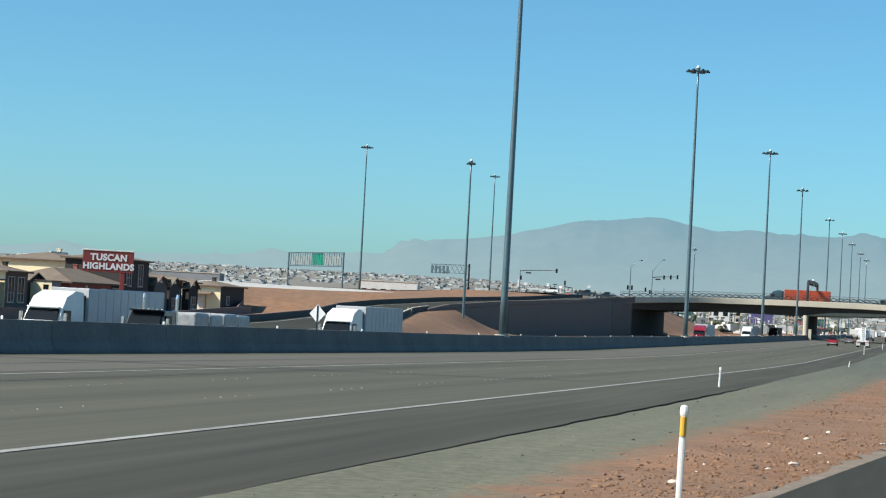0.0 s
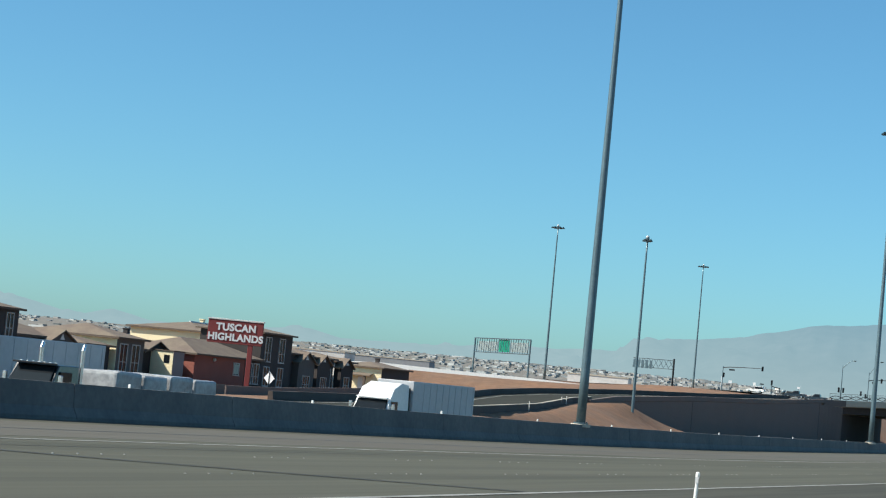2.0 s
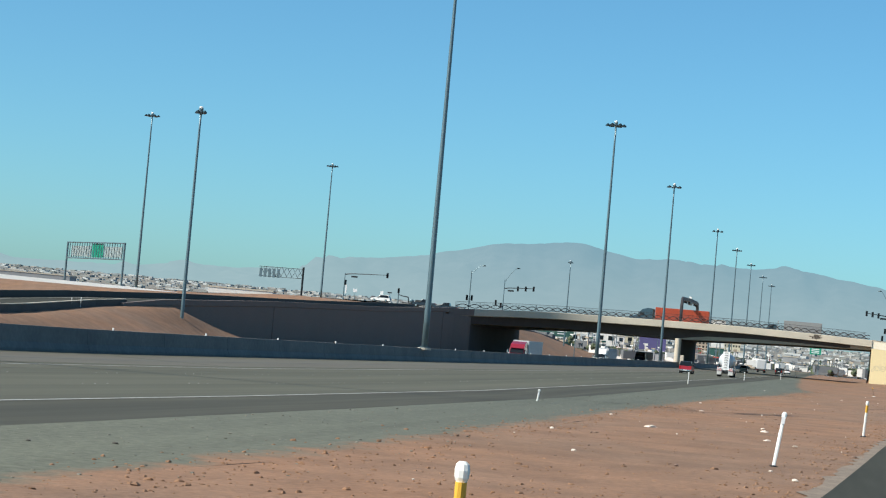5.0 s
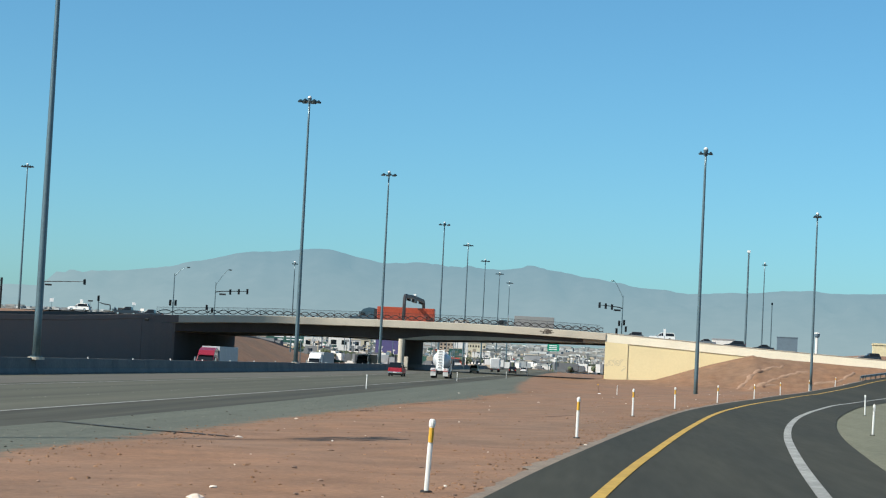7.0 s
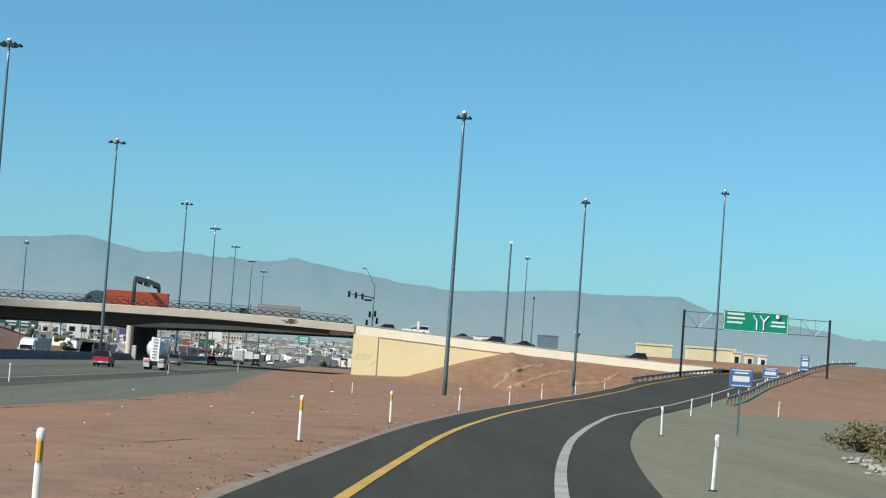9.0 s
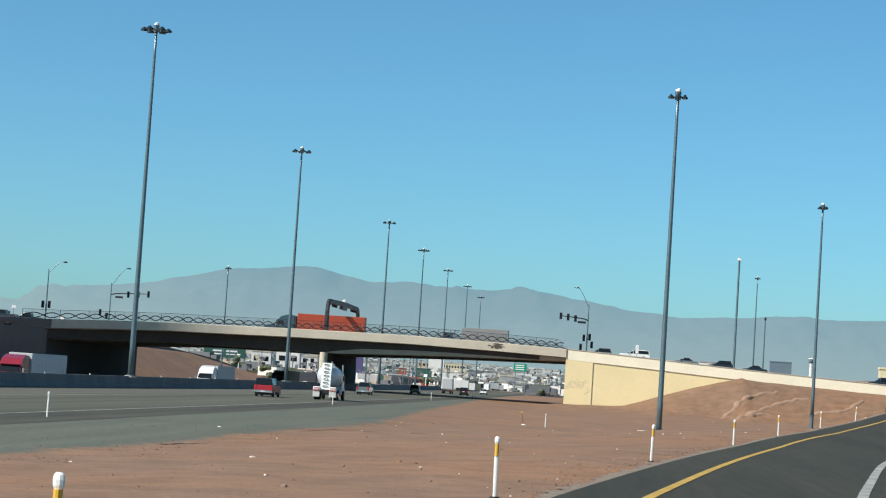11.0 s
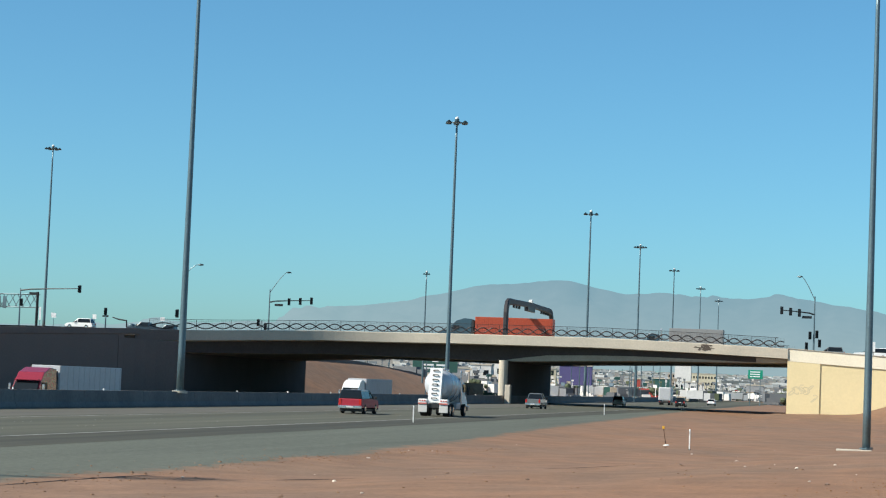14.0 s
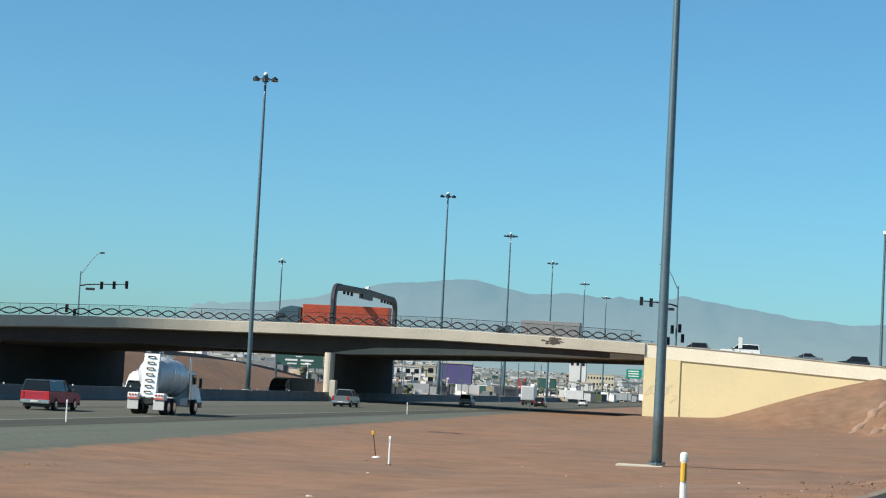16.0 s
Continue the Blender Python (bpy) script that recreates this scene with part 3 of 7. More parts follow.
# ---- bridge ----
def build_bridge():
    top = empty("bridge", None, "long concrete road bridge with patterned railings", "bridge", kind="structure")
    Y1 = 602.5  # far edge of the deck; the side walls run on a little past it
    xs = np.concatenate([[BR_XL, -80.0, -79.4, -78.5, -77.8, -77.0, -76.0, -75.0, -73.8, -72.5, -71.3], np.arange(-70, -44, 1.5), np.arange(-43, 9, 4.0), [BR_XR]])
    def soffit(x):
        a = curve(x, [(-80, 5.2), (-77, 5.5), (-61, 6.3), (-45, 6.3), (-34, 6.15), (-24, 6.6), (-10, 7.1), (9.7, 7.5)])
        return a
    # deck slab with overhangs
    bm = bmesh.new()
    prev = None
    for x in xs:
        zt = deck_z(x)
        ring = [bm.verts.new(v) for v in ((x, edge_y(x) + 0.02, zt), (x, Y1 - 0.02, zt), (x, Y1 - 0.02, zt - 0.28), (x, Y1 - 1.0, zt - 0.55), (x, edge_y(x) + 0.9, zt - 0.55), (x, edge_y(x) + 0.02, zt - 0.28))]
        if prev:
            for j in range(6):
                bm.faces.new((prev[j], prev[(j + 1) % 6], ring[(j + 1) % 6], ring[j]))
        else:
            bm.faces.new(ring)
        prev = ring
    bm.faces.new(prev[::-1])
    part("deck", bm, concrete, top)
    # box girder under it, nearly flush with the edge towards the cream wall
    lean = lambda x: curve(x, [(-80, 2.3), (-34, 2.3), (-22, 1.3), (-8, 0.75), (10, 0.55)])
    bm = bmesh.new()
    prev = None
    for x in xs:
        zt, zb = deck_z(x) - 0.56, soffit(x)
        ring = [bm.verts.new(v) for v in ((x, edge_y(x) + lean(x), zt), (x, Y1 - 0.95, zt), (x, Y1 - 1.5, zb), (x, edge_y(x) + lean(x) + 0.2, zb))]
        if prev:
            for j in range(4):
                bm.faces.new((prev[j], prev[(j + 1) % 4], ring[(j + 1) % 4], ring[j]))
        else:
            bm.faces.new(ring)
        prev = ring
    bm.faces.new(prev[::-1])
    part("girder", bm, surf("girder_concrete", (0.36, 0.31, 0.24), 0.9, dust=1.0, var=0.12, scale=0.3, fine=4, bump=0.12), top)
    # under-deck shade put into a dark girder band, deep at the far end and thin by the cream wall
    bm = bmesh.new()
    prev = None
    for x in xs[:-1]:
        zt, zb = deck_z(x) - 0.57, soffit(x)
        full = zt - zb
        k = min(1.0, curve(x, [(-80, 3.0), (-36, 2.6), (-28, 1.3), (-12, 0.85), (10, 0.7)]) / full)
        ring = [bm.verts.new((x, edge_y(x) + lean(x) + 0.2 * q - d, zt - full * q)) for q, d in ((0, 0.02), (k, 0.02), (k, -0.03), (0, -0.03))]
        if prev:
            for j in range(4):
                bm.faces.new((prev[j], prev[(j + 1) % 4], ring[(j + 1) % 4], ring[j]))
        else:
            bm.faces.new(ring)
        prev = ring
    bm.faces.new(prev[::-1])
    part("shade_band", bm, surf("girder_shade", (0.062, 0.05, 0.044), 0.85, dust=1.0, var=0.18, scale=0.3, fine=3, bump=0.08), top, "dark brown band of painted-in shade")
    # far end of the near parapet takes wall brown, putting its shade into colour
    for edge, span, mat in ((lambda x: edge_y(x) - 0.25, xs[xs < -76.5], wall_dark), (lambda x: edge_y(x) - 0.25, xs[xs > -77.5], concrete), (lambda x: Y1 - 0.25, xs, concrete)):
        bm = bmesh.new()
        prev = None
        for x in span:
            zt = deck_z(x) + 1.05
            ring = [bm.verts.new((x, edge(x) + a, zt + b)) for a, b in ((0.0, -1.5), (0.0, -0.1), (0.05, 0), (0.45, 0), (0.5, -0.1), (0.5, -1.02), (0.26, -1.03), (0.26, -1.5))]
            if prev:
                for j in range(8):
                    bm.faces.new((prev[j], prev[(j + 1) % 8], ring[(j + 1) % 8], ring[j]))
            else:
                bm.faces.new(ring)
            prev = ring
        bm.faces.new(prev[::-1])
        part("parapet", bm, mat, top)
    # pier wall under the middle
    bm = bmesh.new()
    pts = []
    for k in range(9):
        a = math.pi + math.pi * k / 8
        pts.append((-33.6 + 0.68 * math.cos(a), BR_Y0 + 1.2 + 0.68 * math.sin(a)))
    for k in range(9):
        a = math.pi * k / 8
        pts.append((-33.6 + 0.68 * math.cos(a), Y1 - 0.7 + 0.68 * math.sin(a)))
    prism(bm, pts, -0.6, 6.35, "z")
    part("pier", bm, concrete, top)
    for sx in (-1, 1):  # shade under the deck put into dark side panels
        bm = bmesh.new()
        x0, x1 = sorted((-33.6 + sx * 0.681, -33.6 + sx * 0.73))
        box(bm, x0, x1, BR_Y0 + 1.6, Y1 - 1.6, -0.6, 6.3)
        part("pier_shade", bm, concrete_shade, top)
    bm = bmesh.new()
    soft_box(bm, -32.5, -31.7, BR_Y0 - 3, BR_Y0 - 1.6, -0.5, 2.6, 0.08)
    part("pier_guard", bm, concrete, top)
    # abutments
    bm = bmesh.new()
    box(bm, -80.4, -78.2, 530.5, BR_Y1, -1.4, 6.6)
    part("abutment", bm, concrete_shade, top)
    bm = bmesh.new()
    box(bm, BR_XR, BR_XR + 1.4, BR_Y0 + 0.3, BR_Y1, -1.2, deck_z(BR_XR) - 0.3)
    part("abutment", bm, wall_yellow, top)
    # patterned railings: two waves that cross, a top rail, posts and a fine mesh
    rail = surf("rail_brown", (0.035, 0.03, 0.032), 0.55, 0.3, 0.1)
    wire = surf("fence_wire", (0.15, 0.155, 0.165), 0.5, 0.6, 0.1)
    for edge, near in ((lambda x: edge_y(x) + 0.02, True), (lambda x: Y1 + 0.02, False)):
        a, b = (BR_XL + 0.6, 9.2)
        r = part("railing", bmesh_rail(a, b, edge), rail, top, "dark steel railing of crossing waves")
        bm = bmesh.new()
        for x in np.arange(a, b, 0.22 if near else 0.3):
            z, y0 = deck_z(x) + 1.05, edge(x)
            box(bm, x - 0.008, x + 0.008, y0 + 0.06, y0 + 0.075, z, z + 1.55)
        for h in np.arange(0.2, 1.6, 0.22):
            prev = None
            for x in np.arange(a, b + 0.5, 2.0):
                z, y0 = deck_z(x) + 1.05 + h, edge(x)
                if prev:
                    tube(bm, [prev, (x, y0 + 0.065, z)], 0.009, 4, False)
                prev = (x, y0 + 0.065, z)
        part("fence_mesh", bm, wire, r)
    return top


def bmesh_rail(a, b, edge):
    bm = bmesh.new()
    L = 1.75
    xs = np.arange(a, b + 0.01, L / 8)
    for s in (1, -1):
        tube(bm, [(x, edge(x), deck_z(x) + 1.05 + 0.62 + s * 0.42 * math.sin(math.pi * 2 * (x - a) / (2 * L) * 1.0)) for x in xs], 0.085, 5)
    tube(bm, [(x, edge(x), deck_z(x) + 1.05 + 1.55) for x in np.arange(a, b + 0.1, 2.0)], 0.03, 6)
    for x in np.arange(a, b + 0.1, L * 2):
        box(bm, x - 0.03, x + 0.03, edge(x) - 0.03, edge(x) + 0.03, deck_z(x) + 1.0, deck_z(x) + 1.05 + 1.56)
    return bm


def build_walls():
    # cream wing wall facing the traffic, with a recessed panel
    top = empty("wing_wall", None, "cream concrete wing wall with a recessed panel", "wall", kind="structure")
    bm = bmesh.new()
    wt = lambda x: deck_z(x) + 1.05
    xs = [BR_XR - 0.02, 14.6, 20, 26, 32, 38, 44, 50, 60, 70, 80]
    pts = [(x, wt(x)) for x in xs] + [(80, 4.0), (44, 4.5), (30, 0.0), (22, -1.0), (BR_XR - 0.02, -1.0)]
    # body behind the panel face
    prism(bm, pts, BR_Y0 + 0.12, BR_Y0 + 0.55, "y")
    part("wall_body", bm, wall_yellow, top)
    bm = bmesh.new()  # frame: end post and top band stand proud of the panel
    prism(bm, [(BR_XR - 0.02, -1.0), (14.5, -1.0), (14.5, wt(14.5) - 1.85), (BR_XR - 0.02, wt(BR_XR) - 1.85)], BR_Y0 - 0.02, BR_Y0 + 0.12, "y")
    part("end_post", bm, wall_yellow, top)
    bm = bmesh.new()
    up = [(x, wt(x)) for x in xs]
    lo = [(x, wt(x) - 1.85) for x in xs[::-1]]
    prism(bm, up + lo, BR_Y0 - 0.04, BR_Y0 + 0.119, "y")
    part("parapet_band", bm, surf("cream_concrete_pale", (0.80, 0.73, 0.57), 0.85, dust=1.0, var=0.06, scale=0.3, fine=4, bump=0.1), top)
    bm = bmesh.new()
    cap = [(x, BR_Y0 + 0.22, wt(x)) for x in xs]
    sweep(bm, cap, [(-0.36, 0.0), (-0.36, 0.09), (0.36, 0.09), (0.36, 0.0)])
    part("coping", bm, concrete, top)
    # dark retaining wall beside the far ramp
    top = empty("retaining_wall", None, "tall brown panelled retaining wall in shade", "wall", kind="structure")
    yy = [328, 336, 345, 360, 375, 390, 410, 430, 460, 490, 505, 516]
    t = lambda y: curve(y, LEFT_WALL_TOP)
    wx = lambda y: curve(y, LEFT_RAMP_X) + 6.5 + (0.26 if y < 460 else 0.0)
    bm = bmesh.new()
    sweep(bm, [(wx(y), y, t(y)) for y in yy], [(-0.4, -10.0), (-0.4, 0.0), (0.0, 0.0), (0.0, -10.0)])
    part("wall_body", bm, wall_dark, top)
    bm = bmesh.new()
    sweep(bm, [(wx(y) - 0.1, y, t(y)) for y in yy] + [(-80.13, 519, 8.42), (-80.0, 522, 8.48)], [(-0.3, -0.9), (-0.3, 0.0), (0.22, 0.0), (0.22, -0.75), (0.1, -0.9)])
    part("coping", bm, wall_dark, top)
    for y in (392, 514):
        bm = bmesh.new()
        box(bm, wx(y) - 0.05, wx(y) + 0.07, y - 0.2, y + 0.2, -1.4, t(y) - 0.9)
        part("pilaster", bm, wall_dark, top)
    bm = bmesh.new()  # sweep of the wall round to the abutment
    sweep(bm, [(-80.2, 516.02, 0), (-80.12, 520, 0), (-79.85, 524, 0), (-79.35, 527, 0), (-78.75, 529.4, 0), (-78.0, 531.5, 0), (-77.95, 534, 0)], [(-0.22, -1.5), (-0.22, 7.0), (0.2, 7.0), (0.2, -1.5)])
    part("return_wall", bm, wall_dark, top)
    # low barrier on the far side of the far ramp
    bm = bmesh.new()
    sweep(bm, [(curve(y, LEFT_RAMP_X) - 6.6, y, curve(y, LEFT_RAMP_Z)) for y in np.arange(200, 552, 8.0)], [(-0.25, -0.3), (-0.25, 0.85), (0.15, 0.85), (0.25, 0.2), (0.25, -0.3)])
    far_barrier = empty("ramp_barrier", None, "low dark concrete barrier along the far ramp", "barrier", kind="structure")
    part("barrier_body", bm, barrier_shade, far_barrier)
    # shade is put into the brown faces, sunlight into the pale coping
    near_barrier = empty("ramp_barrier", None, "low barrier coloured shade-dark with a sun-pale top on the verge of the far ramp", "barrier", kind="structure")
    line = [(curve(y, LEFT_RAMP_X) + 6.1, y, curve(y, LEFT_RAMP_Z) - 0.75 * (1 - smooth(205, 225, y))) for y in np.arange(205, 334, 6.0)]
    bm = bmesh.new()
    sweep(bm, line, [(-0.2, -0.5), (-0.14, 0.72), (0.14, 0.72), (0.24, 0.15), (0.24, -0.5)])
    part("barrier_body", bm, barrier_shade, near_barrier)
    bm = bmesh.new()
    sweep(bm, line, [(-0.17, 0.721), (-0.17, 0.8), (0.17, 0.8), (0.17, 0.721)])
    part("coping", bm, concrete, near_barrier, "coping coloured pale as in sun")
    # pale concrete edge of the street behind the earth slope
    bm = bmesh.new()
    sweep(bm, [(x, y, ground_z(x, y) - d) for x, y, d in ((-163, 388, 0), (-160, 402, 0), (-156, 425, 0), (-148, 455, 0.1), (-140, 480, 0.35), (-134, 498, 0.85))], [(-0.4, -0.6), (-0.4, 0.9), (0.1, 0.9), (2.1, -0.25), (2.1, -0.6)])
    tagged(part("street_wall", bm, surf("pale_concrete", (0.82, 0.77, 0.68), 0.85, dust=1.0, var=0.08)), "sloped pale concrete apron above the earth slope", "wall", kind="structure")
    # dark kerb wall along the top of the earth slope beyond the bridge
    line = [(x, y, ground_z(x, y) - 0.1) for x, y in ((-93.5, 606), (-93.5, 640), (-93.5, 700), (-93.5, 760), (-93.5, 830), (-93.5, 880))]
    bm = bmesh.new()
    sweep(bm, line, [(-0.3, -0.4), (-0.3, 0.6), (0.3, 0.6), (0.3, -0.4)])
    tagged(part("slope_wall", bm, wall_dark), "low dark wall along the earth slope", "wall", kind="structure")


build_bridge()
build_walls()


# ---- light masts ----
def build_mast(h, r0, r1, ring, label, reach=1.25, dig=0.9, foot=0.62):
    top = empty("light_mast", None, label, "light mast", "light masts")
    bm = bmesh.new()
    n = 12
    tube(bm, [(0, 0, h * k / n) for k in range(n + 1)], [r0 + (r1 - r0) * k / n for k in range(n + 1)], 12)
    part("pole", bm, steel, top, smooth=True)
    bm = bmesh.new()
    tube(bm, [(0, 0, -dig), (0, 0, 0.05)], foot, 16)
    part("foundation", bm, concrete if foot > 0.4 else steel, top)
    bm = bmesh.new()
    tube(bm, [(0, 0, 0.05), (0, 0, 0.12)], r0 + 0.16, 12)
    for k in range(8):
        a = k * math.pi / 4
        tube(bm, [((r0 + 0.1) * math.cos(a), (r0 + 0.1) * math.sin(a), 0.05), ((r0 + 0.1) * math.cos(a), (r0 + 0.1) * math.sin(a), 0.2)], 0.03, 6)
    part("base_plate", bm, steel, top)
    bm = bmesh.new()
    R = reach * 0.6
    tube(bm, [(R * math.cos(k * math.pi / 12), R * math.sin(k * math.pi / 12), h - 0.35) for k in range(25)], 0.05, 6)
    for k in range(3):
        a = k * math.pi / 3
        tube(bm, [(-R * math.cos(a), -R * math.sin(a), h - 0.35), (R * math.cos(a), R * math.sin(a), h - 0.35)], 0.04, 6)
    tube(bm, [(0, 0, h - 0.6), (0, 0, h + 0.15)], [r1 + 0.12, r1 + 0.18], 10)
    part("ring", bm, steel, top)
    bm = bmesh.new()
    tube(bm, [(0, 0, h + 0.15), (0, 0, h + 0.35), (0, 0, h + 0.45)], [0.27, 0.25, 0.08], 12)
    part("hood", bm, plastic_white, top, "pale rounded hood")
    lw = 0.36 if reach > 1 else 0.26
    for k in range(ring):
        a = 2 * math.pi * k / ring
        b = bmesh.new()
        tube(b, [(0, 0, -0.1), (0, 0, 0.04), (0, 0, 0.18), (0, 0, 0.3)], [lw * 1.1, lw * 1.1, lw * 0.6, lw * 0.25], 10)
        join_m = Matrix.Translation((reach * math.cos(a), reach * math.sin(a), h - 0.4))
        bmesh.ops.transform(b, matrix=join_m, verts=b.verts)
        part("luminaire", b, surf_lum, top)
    return top


surf_lum = surf("luminaire_grey", (0.04, 0.075, 0.088), 0.4, 0.5, 0.1)
tall = build_mast(36.6, 0.30, 0.13, 6, "tall galvanized steel mast with a ring of floodlights", dig=0.14)
tall.matrix_world = pose(-33.15, 157.3, freeway_z(157.3) + 1.25, 0, 0.2)
for x, y in ((-32.68, 275.5), (-32.85, 404.3), (-33.15, 512.0), (-33.1, 648.2), (-32.9, 738.0), (-33.0, 829.6), (-33.0, 926.8), (-33.0, 1013.3)):
    copy_thing(tall, pose(x, y, freeway_z(y) + 1.25, 0, 0, y * 7))
for x, y, z in ((-141.8, 494.0, 6.6), (-135.3, 618.3, 8.8)):
    copy_thing(tall, pose(x, y, z, 0, 0, y))
short = build_mast(31.0, 0.265, 0.13, 4, "galvanized steel mast with four floodlights standing in the earth", 0.62, 2.2, 0.28)
short.matrix_world = pose(21.1, 382.8, ground_z(21.1, 382.8) + 0.04)
for x, y, z in ((47.0, 498.1, 1.0), (-79.3, 342.4, -2.2), (60.3, 790.0, 7.6), (-85.4, 736.7, -1.5), (79.4, 551.0, 9.4)):
    copy_thing(short, pose(x, y, z, 0, 0, y))


bm = bmesh.new()
soft_box(bm, -1.5, 0.75, -0.7, 0.7, -0.3, 0.09, 0.03, 1)
pad = tagged(part("mast_pad", bm, concrete), "pale concrete slab at the foot of a mast", "slab")
pad.matrix_world = pose(20.7, 382.6, ground_z(20.7, 382.6) - 0.03)


# ---- bridge furniture ----
def build_gateway():
    top = empty("gateway_arch", pose(-33.4, 580, deck_z(-33.4)), "dark steel signal gateway spanning the bridge deck", "gateway")
    path = [(-23.2, 0), (-23.2, 4.6), (-23.0, 5.4), (-22.4, 6.0), (-21.4, 6.3), (-19, 6.4), (0, 6.75), (19, 6.6), (21.4, 6.45), (22.4, 6.1), (23.0, 5.5), (23.2, 4.7), (23.2, 0)]
    def lead(bm, pts, wid):
        rings = []
        for i, (y, z) in enumerate(pts):
            a, b = pts[max(i - 1, 0)], pts[min(i + 1, len(pts) - 1)]
            d = Vector((0, b[0] - a[0], b[1] - a[1])).normalized()
            n = Vector((0, -d.z, d.y))
            w = wid[i]
            rings.append([bm.verts.new(Vector((sx * 0.32, y, z)) + n * sn * w) for sx, sn in ((-1, -0.7), (-0.6, -1), (0.6, -1), (1, -0.7), (1, 0.7), (0.6, 1), (-0.6, 1), (-1, 0.7))])
        for a, b in zip(rings, rings[1:]):
            for j in range(8):
                bm.faces.new((a[j], a[(j + 1) % 8], b[(j + 1) % 8], b[j]))
        bm.faces.new(rings[0])
        bm.faces.new(rings[-1])
    for sl in (slice(0, 6), slice(7, 13)):
        bm = bmesh.new()
        pts = path[sl]
        lead(bm, pts, [0.75 - 0.05 * i if sl.start == 0 else 0.5 + 0.05 * i for i in range(len(pts))])
        part("leg", bm, gate_mat, top)
    bm = bmesh.new()
    lead(bm, path[5:8], [0.45, 0.42, 0.45])
    part("beam", bm, gate_mat, top)
    for y in (-16.5, -13.9, -11.3, 11.5, 14.0, 16.5, 19.0):
        head = part("signal_head", signal_head_mesh(), steel_dark, top)
        head.location, head.scale = (0, y, 5.62 if y < 0 else 5.8), (0.8, 0.62, 0.62)
    bm = bmesh.new()
    soft_box(bm, -0.3, 0.3, -4.5, 3.0, 5.6, 6.5, 0.05, 1)
    part("sign_box", bm, steel_dark, top)
    bm = bmesh.new()
    soft_box(bm, -0.3, 0.3, -0.4, 0.4, 7.1, 7.6, 0.06, 1)
    part("sensor", bm, plastic_white, top)


def signal_head_mesh():
    """A three-lamp signal with hoods and a back plate."""
    bm = bmesh.new()
    soft_box(bm, -0.2, 0.2, -0.18, 0.14, 0, 1.1, 0.04, 1)
    box(bm, -0.24, 0.24, 0.14, 0.165, -0.06, 1.16)
    for k in range(3):
        z = 0.2 + 0.35 * k
        tube(bm, [(0, -0.18, z), (0, -0.4, z)], [0.14, 0.15], 8, False)
    return bm


gate_mat = surf("weathered_dark_steel", (0.085, 0.08, 0.085), 0.6, 0.3, 0.15)
signal_black = steel_dark


def build_signal(base, height, arm_to, heads, lamp_to, label, extra=()):
    """A signal pole with an arm, its heads, and a luminaire on a curved bracket."""
    x, y, z = base
    top = empty("traffic_signal", pose(x, y, z), label, "traffic signal", "traffic signals")
    bm = bmesh.new()
    tube(bm, [(0, 0, -0.2), (0, 0, height)], [0.16, 0.09], 8)
    part("pole", bm, steel, top)
    if arm_to:
        tip = Vector(arm_to) - Vector(base)
        root = Vector((0, 0, tip.z - 0.55))
        bm = bmesh.new()
        tube(bm, [root, root.lerp(tip, 0.15) + Vector((0, 0, 0.15)), root.lerp(tip, 0.5) + Vector((0, 0, 0.12)), tip], [0.13, 0.11, 0.09, 0.06], 8)
        part("arm", bm, signal_black, top)
        flat = Vector((tip.x, tip.y, 0)).normalized()
        yaw = math.degrees(math.atan2(flat.y, flat.x))
        for k in range(heads):
            p = root.lerp(tip, 0.97 - 0.26 * k)
            h = part("signal_head", signal_head_mesh(), signal_black, top)
            h.matrix_local = pose(p.x, p.y, p.z - 0.6, 0, 0, yaw if abs(flat.x) > abs(flat.y) else 0)
        bm = bmesh.new()
        p = root.lerp(tip, 0.22)
        soft_box(bm, p.x - 0.75, p.x + 0.75, p.y - 0.03, p.y + 0.03, p.z - 0.75, p.z - 0.35, 0.01, 1)
        part("name_sign", bm, signal_black, top)
    if lamp_to:
        tip = Vector(lamp_to) - Vector(base)
        bm = bmesh.new()
        s = Vector((0, 0, height - 0.6))
        tube(bm, [s, s.lerp(tip, 0.5) + Vector((0, 0, 0.35)), s.lerp(tip, 0.85) + Vector((0, 0, 0.25)), tip], [0.07, 0.06, 0.05, 0.05], 8)
        part("bracket", bm, steel, top)
        bm = bmesh.new()
        d = Vector((tip.x, tip.y, 0)).normalized()
        tube(bm, [tip - d * 0.1, tip + d * 0.25, tip + d * 0.75], [0.07, 0.16, 0.1], 8)
        part("luminaire", bm, surf_lum, top)
    for dx, dz in extra:
        h = part("signal_head", signal_head_mesh(), signal_black, top)
        h.matrix_local = pose(dx, -0.25, dz)
    return top


build_gateway()
build_signal((13.1, 570.5, deck_z(13.1)), 9.9, (7.9, 569.4, 16.0), 3, (11.0, 571.0, 21.4), "steel signal pole with a long arm and a curved lamp bracket", [(-0.6, 3.2), (-1.1, 1.5), (0.45, 3.4), (0.9, 2.0)])
build_signal((-79.6, 584.0, deck_z(-79.6)), 10.0, (-72.2, 585.0, 15.7), 3, (-76.9, 584.6, 20.4), "steel signal pole with three heads on a dark arm", [(-0.5, 3.0), (-1.8, 3.6)])
build_signal((-79.0, 536.5, deck_z(-79.0) + 0.2), 9.6, None, 0, (-76.6, 536.5, 18.6), "street lamp pole carrying two signal heads", [(-0.55, 3.0), (0.55, 3.0)])
build_signal((-112.8, 555.0, deck_z(-112.8)), 6.2, (-102.0, 554.0, 15.2), 1, None, "signal pole with one head at the end of a thin arm", [(0.3, 3.4)])
